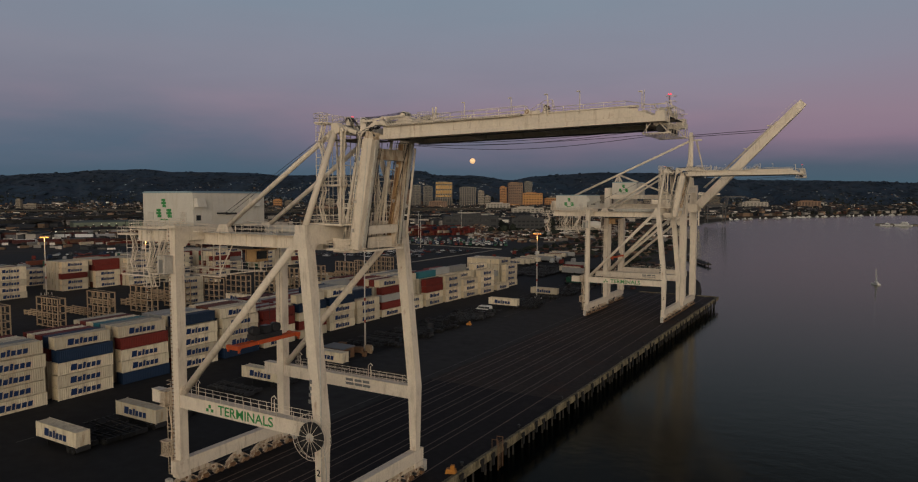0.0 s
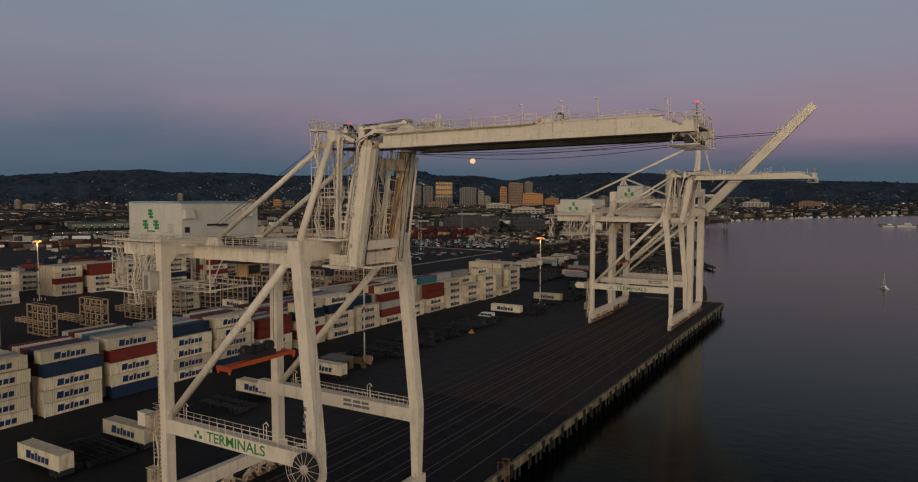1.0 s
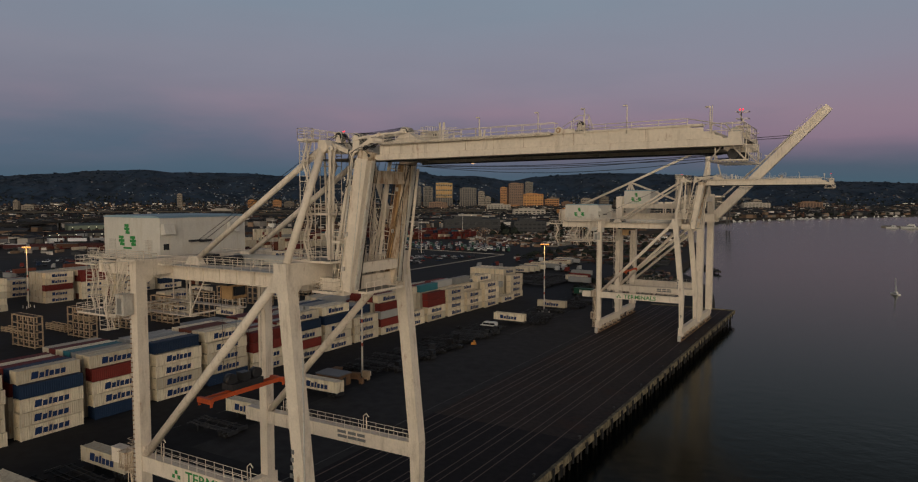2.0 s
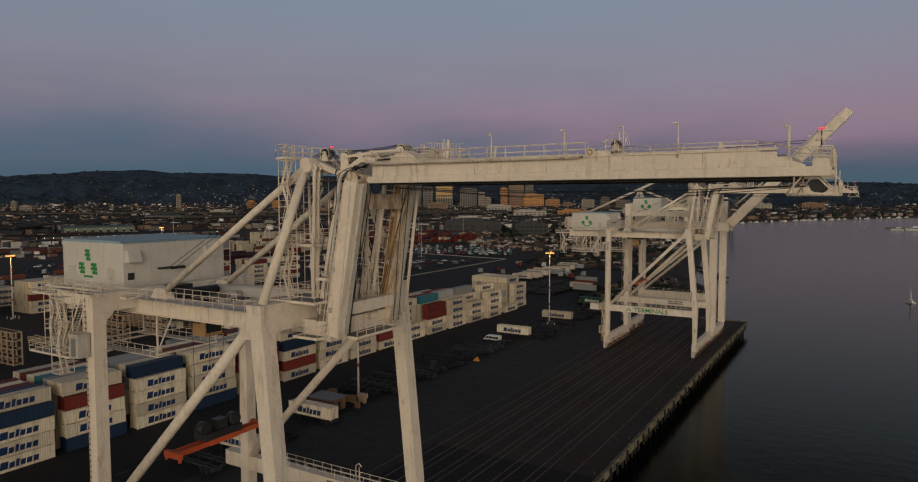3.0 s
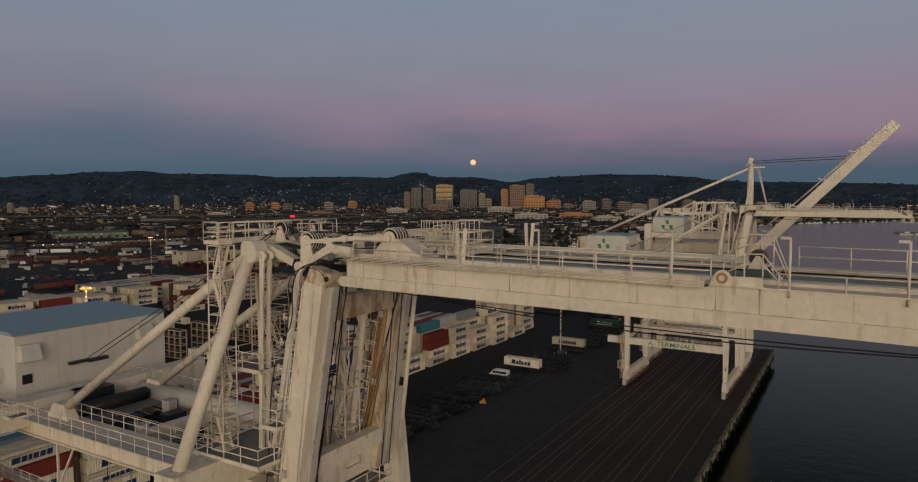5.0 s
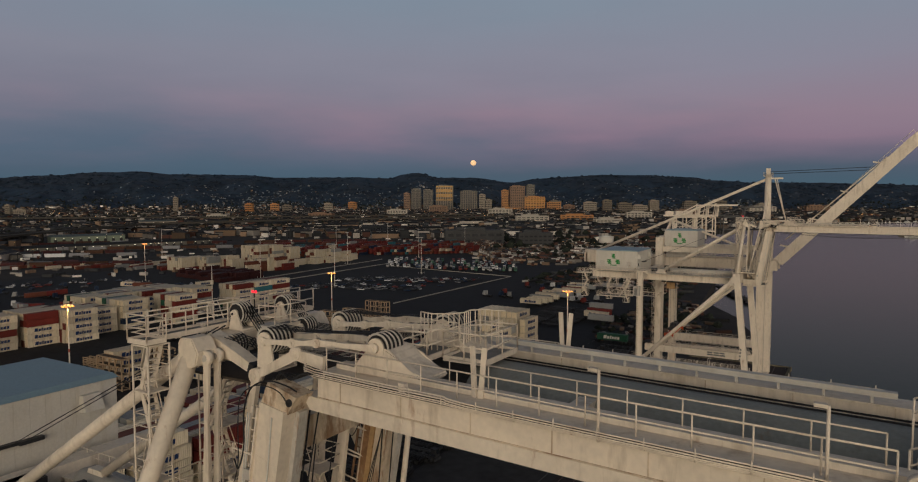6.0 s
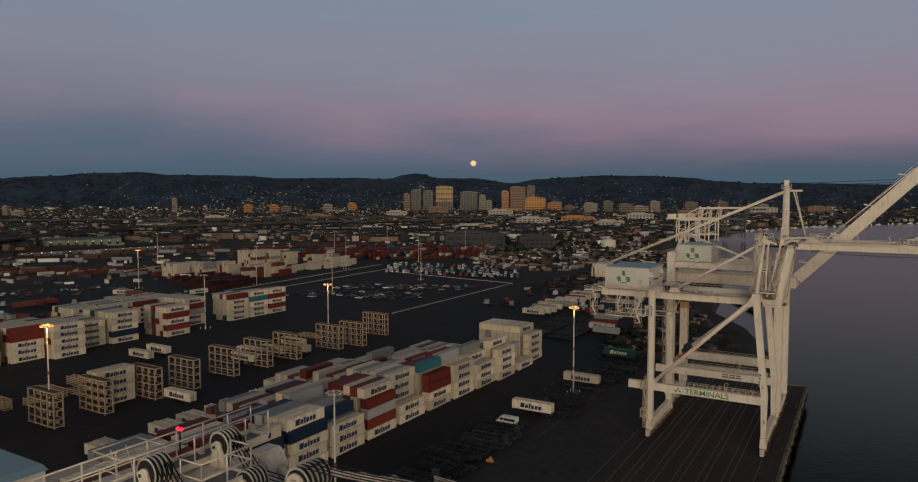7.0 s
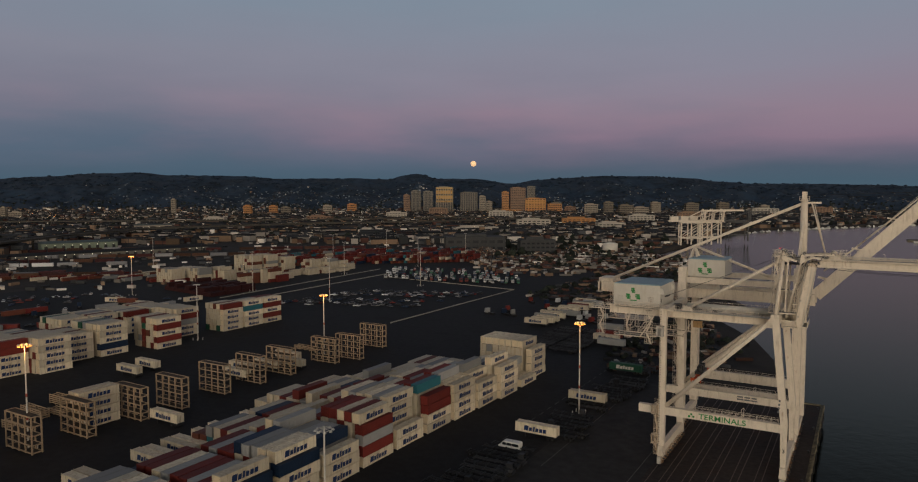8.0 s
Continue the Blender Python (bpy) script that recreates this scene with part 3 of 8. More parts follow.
def bogie_mesh():
    bm = bmesh.new()
    hexa(bm, [(-0.45, -2.1, 1.0), (0.45, -2.1, 1.0), (0.45, 2.1, 1.0), (-0.45, 2.1, 1.0), (-0.45, -0.7, 1.9), (0.45, -0.7, 1.9), (0.45, 0.7, 1.9), (-0.45, 0.7, 1.9)])
    for y in (-1.4, 1.4):
        hexa(bm, [(-0.4, y - 1.0, 0.35), (0.4, y - 1.0, 0.35), (0.4, y + 1.0, 0.35), (-0.4, y + 1.0, 0.35), (-0.4, y - 0.5, 1.0), (0.4, y - 0.5, 1.0), (0.4, y + 0.5, 1.0), (-0.4, y + 0.5, 1.0)])
        box(bm, 0.4, 0.8, y - 0.35, y + 0.35, 0.45, 0.95, 1)
        for e in (-0.46, 0.44):
            box(bm, e, e + 0.02, y - 0.7, y - 0.1, 0.42, 0.6, 1)
            box(bm, e, e + 0.02, y + 0.2, y + 0.75, 0.42, 0.56, 1)
    tube(bm, (-0.55, 0, 1.55), (0.55, 0, 1.55), 0.2, 10, mat=1)
    for y in (-0.95, 0.95):
        tube(bm, (0.5, y, 1.25), (1.1, y, 1.25), 0.2, 10, mat=2)
    return finish(bm, "bogie", [WORN, RUSTY, STEEL])


def wheel_mesh():
    bm = bmesh.new()
    tube(bm, (-0.16, 0, 0), (0.16, 0, 0), 0.34, 14)
    tube(bm, (-0.5, 0, 0), (0.5, 0, 0), 0.1, 8)
    return finish(bm, "wheel", RUSTY)


BOGIE, WHEEL = bogie_mesh(), wheel_mesh()


def portal(crane, number):
    """Sills, bogies, legs, portal beams, cross beams and braces."""
    for x in (XL, XS):
        bm = bmesh.new()
        box(bm, x - 0.6, x + 0.6, YN - 1.4, YF + 1.4, 2.6, 4.5)
        for y in (YN - 1.0, YF - 1.0):
            box(bm, x - 0.75, x + 0.75, y, y + 2.0, 1.9, 2.6)
        box(bm, x - 0.4, x + 0.4, YMID + 0.7, YMID + 1.7, 1.9, 2.6)
        sill = part("sill_beam", bm, CRANE, crane)
        for y in (YN + 0.4, YN + 5.2, YMID + 1.2, YF - 5.2, YF - 0.4):
            b = share("bogie", BOGIE, crane, pose(x, y, 0.06))
            for dy in (-1.9, -0.9, 0.9, 1.9):
                share("wheel", WHEEL, b, pose(0, dy, 0.36))
        for y in (YN + 2.8, YF - 2.8):
            bm = bmesh.new()
            hexa(bm, [(x - 0.5, y - 2.6, 1.9), (x + 0.5, y - 2.6, 1.9), (x + 0.5, y + 2.6, 1.9), (x - 0.5, y + 2.6, 1.9), (x - 0.5, y - 0.9, 2.75), (x + 0.5, y - 0.9, 2.75), (x + 0.5, y + 0.9, 2.75), (x - 0.5, y + 0.9, 2.75)])
            part("equaliser_beam", bm, WORN, crane)
        for y, s in ((YN - 2.2, -1), (YF + 2.2, 1)):
            bm = bmesh.new()
            box(bm, x - 0.45, x + 0.45, y - 0.35, y + 0.35, 0.5, 2.2)
            tube(bm, (x, y, 1.3), (x, y + s * 0.8, 1.3), 0.22, 10)
            part("buffer", bm, CRANE_GREY, crane)
    for y in (YN, YF):
        leg_with_taper(crane, [(XL, y, 4.4), (XL, y, 38.5)], [1.45, 1.45])
        leg_with_taper(crane, [(XS, y, 4.4), (XS, y, 14.4), (XT, y, 39.3)], [1.1, 1.5, 1.5])
        bm = bmesh.new()
        x0 = -38.4 if y == YN else -36.6
        box(bm, x0, XS - 0.6, y - 0.55, y + 0.55, 12.35, 14.25)
        box(bm, x0 + 0.02, XS - 0.6, y - 0.68, y + 0.68, 14.25, 14.33)
        beam_ob = part("portal_beam", bm, CRANE, crane)
        for e in (-0.6, 0.6):
            bm = bmesh.new()
            fence(bm, [(x0 + 7.5, y + e, 14.33), (XS - 1.2, y + e, 14.33)], 1.1, 1.5)
            part("railing", bm, CRANE, beam_ob)
        for x in (-29.6, -14.5):
            bm = bmesh.new()
            path(bm, [(x, y + 0.4, 14.3), (x, y + 0.4, 16.2), (x + 0.5, y + 0.4, 16.6), (x + 0.9, y + 0.4, 16.2)], 0.06)
            path(bm, [(x + 0.5, y + 0.4, 14.3), (x + 0.5, y + 0.4, 16.1)], 0.06)
            part("vent_pipe", bm, CRANE, beam_ob)
        bm = bmesh.new()
        tube(bm, (XL + 0.4, y, 14.0), (XT - 0.9, y, 37.6), 0.5, 16)
        part("brace", bm, CRANE, crane)
        bm = bmesh.new()
        hexa(bm, [(XT - 2.4, y - 0.5, 36.2), (XT - 0.6, y - 0.5, 36.2), (XT - 0.6, y + 0.5, 36.2), (XT - 2.4, y + 0.5, 36.2), (XT - 1.0, y - 0.5, 38.6), (XT - 0.6, y - 0.5, 38.6), (XT - 0.6, y + 0.5, 38.6), (XT - 1.0, y + 0.5, 38.6)])
        part("gusset", bm, CRANE, crane)
        bm = bmesh.new()
        hexa(bm, [(XL + 0.7, y - 0.4, 13.0), (XL + 1.6, y - 0.4, 13.0), (XL + 1.6, y + 0.4, 13.0), (XL + 0.7, y + 0.4, 13.0), (XL + 0.7, y - 0.4, 15.4), (XL + 0.9, y - 0.4, 15.4), (XL + 0.9, y + 0.4, 15.4), (XL + 0.7, y + 0.4, 15.4)])
        part("gusset", bm, CRANE, crane)
    # top cross beams, along the quay
    for x, z0, z1, nm in ((XT, 36.9, 39.35, "sea"), (XL, 36.6, 38.6, "land")):
        bm = bmesh.new()
        box(bm, x - 0.88, x + 0.88, YN - 0.8, YF + 0.8, z0, z1)
        for y, s in ((YN + 0.8, 1), (YF - 0.8, -1)):
            hexa(bm, [(x - 0.6, min(y, y + s * 0.3), z0 - 0.9), (x + 0.6, min(y, y + s * 0.3), z0 - 0.9), (x + 0.6, max(y, y + s * 0.3), z0 - 0.9), (x - 0.6, max(y, y + s * 0.3), z0 - 0.9),
                      (x - 0.6, min(y, y + s * 1.1), z0), (x + 0.6, min(y, y + s * 1.1), z0), (x + 0.6, max(y, y + s * 1.1), z0), (x - 0.6, max(y, y + s * 1.1), z0)])
        part("cross_beam", bm, CRANE, crane)
    # lettering
    lettering("TERMINALS", 1.85, GREEN, pose(-18.6, YN - 0.552, 13.25, 90, 0, 0), crane, "lettering", "green word on the portal beam", 1.12)
    for cx, cz in ((-26.1, 13.0), (-25.6, 13.55), (-25.1, 13.0)):
        bm = bmesh.new()
        box(bm, cx - 0.24, cx + 0.24, YN - 0.575, YN - 0.552, cz - 0.22, cz + 0.22)
        part("emblem", bm, GREEN, crane, "green block of the painted emblem")
    for cx, w in ((-17.6, 1.5), (-15.8, 1.4), (-14.2, 1.3)):
        for z, e in ((13.55, 0.0), (12.9, 0.15)):
            bm = bmesh.new()
            box(bm, cx - w / 2, cx + w / 2 + e, YF - 0.575, YF - 0.552, z, z + 0.4)
            part("notice", bm, GREY_LETTER, crane, "dark unreadable line painted on the beam")
    lettering(number, 1.2, BLACK, pose(XS + 0.05, YN - 0.80, 8.3, 90, 0, 0), crane, "lettering", "black numeral on the leg")
    for i in range(4):
        x = XS - 0.98 - i * 0.075
        bm = bmesh.new()
        box(bm, x - 0.2, x + 0.2, YN - 0.895, YN - 0.872, 19.6 - i * 0.85, 20.1 - i * 0.85)
        part("notice", bm, GREY_LETTER, crane)


def reel(crane):
    """The big cable reel on the near seaward leg."""
    c = Vector((XS - 0.2, YN - 1.7, 13.2))
    bm = bmesh.new()
    tube(bm, c + Vector((0, -0.45, 0)), c + Vector((0, 0.8, 0)), 0.55, 16)
    hub = part("cable_reel", bm, CRANE_GREY, crane, "round cable reel with pale spokes")
    bm = bmesh.new()
    tube(bm, c + Vector((0, -0.22, 0)), c + Vector((0, 0.22, 0)), 1.85, 32)
    part("wound_cable", bm, ROPE, hub, "black wound cable")
    for i in range(14):
        t = 2 * math.pi * i / 14
        d = Vector((math.cos(t), 0, math.sin(t)))
        bm = bmesh.new()
        tube(bm, c + d * 0.4 + Vector((0, -0.36, 0)), c + d * 2.85 + Vector((0, -0.33, 0)), 0.03, 5)
        part("spoke", bm, CRANE, hub)
        bm = bmesh.new()
        tube(bm, c + d * 2.82 + Vector((0, -0.35, 0)), c + d * 2.82 + Vector((0, 0.35, 0)), 0.022, 4)
        part("guard_bar", bm, CRANE, hub)
    for y, q, r in ((-0.35, 2.85, 0.035), (0.35, 2.85, 0.035), (-0.3, 2.45, 0.02)):
        bm = bmesh.new()
        ring = [c + Vector((math.cos(2 * math.pi * i / 40) * q, y, math.sin(2 * math.pi * i / 40) * q)) for i in range(41)]
        path(bm, ring, r, 5)
        part("reel_rim", bm, CRANE, hub)
    bm = bmesh.new()
    path(bm, [c + Vector((1.75, 0.1, 0)), (XS + 0.95, YN - 0.4, 9.0), (XS + 0.95, YN - 0.4, 1.2)], 0.07, 6)
    tube(bm, (XS + 0.75, YN - 1.0, 1.0), (XS + 0.75, YN - 1.0, 30.0), 0.09, 6)
    part("cable", bm, CRANE_GREY, crane)


def girders(crane):
    for y in (YB, YC2):
        bm = bmesh.new()
        box(bm, -47.8, XT - 0.88, y - 0.55, y + 0.55, 36.0, 37.7)
        box(bm, -47.8, XT - 0.88, y - 0.8, y + 0.8, 35.9, 36.0)
        box(bm, -47.8, XT - 0.88, y - 0.75, y + 0.75, 37.7, 37.8)
        box(bm, XT + 0.88, -3.6, y - 0.55, y + 0.55, 35.7, 37.5)
        for i in range(13):
            x = -47 + i * 3.0
            box(bm, x - 0.03, x + 0.03, y - 0.7, y + 0.7, 36.05, 37.65)
        g = part("girder", bm, CRANE, crane)
        bm = bmesh.new()
        s = -1 if y == YB else 1
        box(bm, -46, XT - 1.0, y + s * 0.75 - (1.1 if s < 0 else 0), y + s * 0.75 + (1.1 if s > 0 else 0), 37.72, 37.8)
        part("walkway", bm, CRANE_GREY, g)
        bm = bmesh.new()
        e = y + s * 1.82
        fence(bm, [(-47.7, e, 37.8), (XT - 1.0, e, 37.8)], 1.1, 1.5)
        part("railing", bm, CRANE, g)
    for x in (-47.2, -20.0, -4.0):
        bm = bmesh.new()
        box(bm, x - 0.5, x + 0.5, YB + 0.55, YC2 - 0.55, 36.1, 37.6)
        part("girder_tie", bm, CRANE, crane)
    bm = bmesh.new()
    tube(bm, (-30.0, YC2 - 0.1, 37.75), (-9.5, YC2 - 0.1, 37.75), 0.85, 18)
    part("duct", bm, HOUSE, crane, "big pale round duct along the girder")
    bm = bmesh.new()
    box(bm, -33.6, -9.2, YMID - 0.9, YMID + 0.9, 36.4, 36.5)
    box(bm, -34.6, -26.0, YB + 0.75, YC2 - 0.75, 37.3, 37.42)
    part("deck", bm, GRATING, crane)
    bm = bmesh.new()
    box(bm, -35.2, -34.7, YB + 7.0, 15.6, 35.8, 38.1)
    part("house_frame", bm, CRANE, crane)
    bm = bmesh.new()
    box(bm, -35.2, -34.7, YB - 0.1, YB + 2.0, 35.8, 38.1)
    part("house_frame", bm, CRANE, crane)
    bm = bmesh.new()
    fence(bm, [(-28, YB + 0.6, 37.8), (-13, YB + 0.6, 37.8)], 1.1, 1.4)
    part("railing", bm, CRANE, crane)
    bm = bmesh.new()
    fence(bm, [(-33, YMID - 0.9, 36.5), (-9.4, YMID - 0.9, 36.5)], 1.1, 1.6)
    part("railing", bm, CRANE, crane)
    bm = bmesh.new()
    box(bm, -18.4, -17.4, YMID - 0.5, YMID + 0.5, 36.5, 37.4)
    part("motor", bm, STEEL, crane)
    bm = bmesh.new()
    box(bm, -32.5, -30.8, 4.5, 7.5, 37.42, 38.6)
    part("gear_case", bm, STEEL, crane)
    bm = bmesh.new()
    tube(bm, (-28.0, 3.0, 38.0), (-28.0, 8.6, 38.0), 0.55, 14)
    box(bm, -28.2, -27.8, 3.0, 8.6, 37.42, 37.7)
    part("winch", bm, STEEL, crane)
    for x, y, w, d, h, m in ((-24.5, 3.4, 1.6, 1.2, 1.1, STEEL), (-22.6, 7.4, 1.2, 1.6, 0.9, STEEL), (-24.2, 8.2, 0.9, 0.8, 1.5, CRANE_GREY), (-20.8, 3.3, 0.8, 0.6, 1.4, CRANE_GREY), (-29.6, 3.2, 1.0, 0.8, 1.6, CRANE_GREY), (-15.4, 3.2, 1.8, 0.7, 0.8, STEEL), (-13.2, 7.8, 1.0, 1.0, 1.2, CRANE_GREY)):
        bm = bmesh.new()
        box(bm, x - w / 2, x + w / 2, y - d / 2, y + d / 2, 36.5, 36.5 + h)
        box(bm, x - w / 2 - 0.05, x + w / 2 + 0.05, y - d / 2 - 0.05, y + d / 2 + 0.05, 36.5 + h, 36.56 + h)
        tube(bm, (x - w / 2 - 0.25, y, 36.5 + h * 0.5), (x - w / 2, y, 36.5 + h * 0.5), min(d, h) * 0.3, 10)
        part("machinery_unit", bm, m, crane)
    for y in (2.5, 4.2, 7.0, 8.7):
        bm = bmesh.new()
        bent(bm, [(-33.0, y, 36.9), (-27.0, y + 0.3, 36.7), (-20.0, y - 0.3, 36.8), (-14.0, y + 0.2, 36.7), (-9.4, y, 37.0)], 0.05)
        part("hose", bm, ROPE, crane)
    platform(crane, -52.6, -47.85, 0.4, 2.8, 36.9, "xyY")


def emblem_blocks(crane, cx, y, cz):
    """Three stepped plain shapes over a short foot bar, proud of the wall at y."""
    bm = bmesh.new()
    box(bm, cx - 0.9, cx + 0.9, y - 0.03, y - 0.006, cz - 1.85, cz - 1.6)
    emblem = part("emblem", bm, GREEN, crane, "green emblem of plain blocks")
    for dx, dz, w in ((-1.25, -0.75, 1.0), (0.0, 0.85, 0.9), (1.25, -0.75, 1.05)):
        ups, downs = [], []
        for k in range(3):
            a = w * (0.78, 1.0, 0.84)[k] * 0.62
            z = cz + dz + (k - 1) * 0.48
            o = cx + dx + (0.09, -0.05, -0.1)[k]
            ups += [(o + a, z - 0.19), (o + a, z + 0.19)]
            downs += [(o - a, z - 0.19), (o - a, z + 0.19)]
            if k < 2:
                ups += [(cx + dx + 0.18, z + 0.19), (cx + dx + 0.18, z + 0.29)]
                downs += [(cx + dx - 0.18, z + 0.19), (cx + dx - 0.18, z + 0.29)]
        ring = ups + downs[::-1]
        bm = bmesh.new()
        front, back = [[bm.verts.new((x, q, z)) for x, z in ring] for q in (y - 0.03, y - 0.006)]
        bm.faces.new(front)
        for i in range(len(ring)):
            j = (i + 1) % len(ring)
            bm.faces.new((front[j], front[i], back[i], back[j]))
        part("emblem_block", bm, GREEN, emblem)


def machine_house(crane):
    x0, x1, y0, y1, z0, z1 = -47.0, -34.9, 1.4, 15.6, 38.1, 43.5
    bm = bmesh.new()
    box(bm, x0, x1, y0, y1, z0, z1)
    house = part("machine_house", bm, HOUSE, crane, "pale clad machine house with a blue roof")
    bm = bmesh.new()
    n = 12
    for i in range(n):
        y = y0 + (y1 - y0) * i / n
        bm = bmesh.new()
        box(bm, x1 + 0.001, x1 + 0.02, y + 0.012, y + (y1 - y0) / n - 0.012, z0 + 0.1, z1 - 0.05)
        part("cladding_panel", bm, HOUSE, house)
    bm = bmesh.new()
    hexa(bm, [(x0 - 0.15, y0 - 0.15, z1), (x1 + 0.15, y0 - 0.15, z1), (x1 + 0.15, y1 + 0.15, z1), (x0 - 0.15, y1 + 0.15, z1), (x0 + 0.6, y0 - 0.1, z1 + 0.28), (x1 - 0.6, y0 - 0.1, z1 + 0.28), (x1 - 0.6, y1 + 0.1, z1 + 0.28), (x0 + 0.6, y1 + 0.1, z1 + 0.28)])
    part("roof", bm, ROOF_BLUE, house, "blue-grey sheet roof")
    for y in (2.35, 13.1):
        bm = bmesh.new()
        hexa(bm, [(x1 + 0.03, y - 0.8, 41.3), (x1 + 1.0, y - 0.8, 41.4), (x1 + 1.0, y + 0.8, 41.4), (x1 + 0.03, y + 0.8, 41.3), (x1 + 0.03, y - 0.75, 42.7), (x1 + 0.55, y - 0.75, 42.7), (x1 + 0.55, y + 0.75, 42.7), (x1 + 0.03, y + 0.75, 42.7)])
        part("vent_hood", bm, HOUSE, house)
    bm = bmesh.new()
    box(bm, x1 + 0.03, x1 + 0.1, 1.9, 2.7, 39.3, 40.1)
    part("window", bm, GLASS, house)
    bm = bmesh.new()
    box(bm, x1 + 0.03, x1 + 0.45, 5.75, 7.6, 40.2, 40.45)
    box(bm, x1 + 0.03, x1 + 0.5, 7.5, 9.3, 40.1, 40.4)
    part("rope_slot", bm, STEEL, house, "black slot where the ropes leave")
    for x in (-45.9, -38.0):
        bm = bmesh.new()
        for k in range(7):
            box(bm, x, x + 1.5, y0 - 0.06, y0, 39.2 + k * 0.2, 39.33 + k * 0.2)
        part("louvre", bm, CRANE_GREY, house)
    # green emblem: three plain blocks
    emblem_blocks(crane, -41.8, y0, 41.1)
    # frames and service bridges round and under the house
    platform(crane, -48.6, x1, y0 - 1.5, y0 - 0.1, 38.1, "xy")
    bm = bmesh.new()
    lattice_tower(bm, -51.0, 1.0, 30.0, 37.0, 1.5)
    part("stair_tower", bm, CRANE, crane)
    bm = bmesh.new()
    lattice_tower(bm, -44.0, 1.8, 29.5, 36.0, 1.5)
    part("stair_tower", bm, CRANE, crane)
    bm = bmesh.new()
    lattice_tower(bm, -36.6, YN - 2.6, 30.0, 38.2, 1.5)
    part("stair_tower", bm, CRANE, crane)
    bm = bmesh.new()
    stairs(bm, (-38.2, YN - 0.2, 31.4), (-34.4, YN - 0.2, 37.9), 0.8)
    part("stair", bm, CRANE, crane)
    platform(crane, -45.0, -36.6, YN - 0.6, YB - 0.6, 31.2, "xyX")
    platform(crane, -34.6, -30.6, YB - 2.6, YB - 0.8, 37.86, "xyX")
    bm = bmesh.new()
    for x in (-43.5, -40.5, -29.5):
        for y in (YB + 0.2, YC2 - 0.2):
            beam(bm, (x, y, 31.2), (x, y, 36.0), 0.16, 0.16)
        beam(bm, (x, YB, 31.3), (x, YC2, 31.3), 0.2, 0.2)
        beam(bm, (x, YB, 31.3), (x + 3, YB, 36.0), 0.12, 0.12)
    box(bm, -43.8, -28.8, YB - 0.3, YB + 0.9, 31.1, 31.2)
    box(bm, -43.8, -28.8, YC2 - 0.9, YC2 + 0.3, 31.1, 31.2)
    part("hanging_frame", bm, CRANE, crane)
    bm = bmesh.new()
    fence(bm, [(-43.8, YB - 0.3, 31.2), (-28.8, YB - 0.3, 31.2)], 1.1, 1.4)
    part("railing", bm, CRANE, crane)
    bm = bmesh.new()
    fence(bm, [(-43.8, YC2 + 0.3, 31.2), (-28.8, YC2 + 0.3, 31.2)], 1.1, 1.4)
    part("railing", bm, CRANE, crane)
    # operator's cab under the girder, warm coloured
    bm = bmesh.new()
    box(bm, -27.4, -25.2, 4.6, 7.0, 33.2, 35.0)
    box(bm, -28.0, -23.6, 4.2, 7.4, 35.0, 35.34)
    cab = part("trolley_cab", bm, TAN_RAIL, crane, "rust-stained tan trolley cab under the girders")
    bm = bmesh.new()
    box(bm, -25.2, -25.16, 4.8, 6.8, 33.6, 34.8)
    part("window", bm, GLASS, cab)


def lift_shaft(crane):
    """The lift and ladder that climb the near landward leg."""
    x, y = XL - 1.6, YN - 1.0
    bm = bmesh.new()
    px = XL - 0.5
    box(bm, px - 0.05, px + 0.05, YN - 0.84, YN - 0.727, 2.0, 38.4)
    part("lift_rail", bm, CRANE_GREY, crane, "rust-streaked lift rail up the leg")
    bm = bmesh.new()
    for i in range(60):
        z = 2.4 + i * 0.6
        box(bm, px - 0.12, px + 0.12, YN - 0.87, YN - 0.76, z, z + 0.14)
    part("rack_teeth", bm, RUSTY, crane, "rusty rack teeth of the lift")
    bm = bmesh.new()
    box(bm, XL - 1.25, XL + 0.35, YN - 2.2, YN - 0.9, 31.95, 34.4)
    cab = part("lift_cab", bm, CRANE_GREY, crane, "worn grey lift cab on its rail")
    bm = bmesh.new()
    box(bm, XL - 1.35, XL + 0.45, YN - 2.3, YN - 0.88, 34.4, 34.52)
    part("cab_roof", bm, CRANE_GREY, cab)
    bm = bmesh.new()
    box(bm, XL - 0.9, XL - 0.1, YN - 2.23, YN - 2.2, 32.1, 34.0)
    part("cab_door", bm, GRATING, cab)
    bm = bmesh.new()
    lattice_tower(bm, XL - 1.75, YN - 0.9, 2.2, 15.0, 0.95, 3.2)
    part("lift_base", bm, WORN, crane, "rust-stained lattice at the foot of the lift")
    for z in (5.2, 12.6):
        bm = bmesh.new()
        box(bm, x - 0.65, x + 0.95, y - 0.95, y + 0.35, z - 0.05, z + 0.05)
        cage = part("landing_cage", bm, WORN, crane, "rust-stained bar cage at a lift landing")
        bm = bmesh.new()
        box(bm, x - 0.65, x + 0.95, y - 0.95, y + 0.35, z + 2.05, z + 2.15)
        part("cage_roof", bm, WORN, cage)
        # one rod folded up and down round three sides
        foot = [(x - 0.6, y + 0.3 - 0.2 * i) for i in range(6)] + [(x - 0.6 + 0.25 * i, y - 0.9) for i in range(1, 6)] + [(x + 0.9, y - 0.9 + 0.2 * i) for i in range(7)]
        rod = []
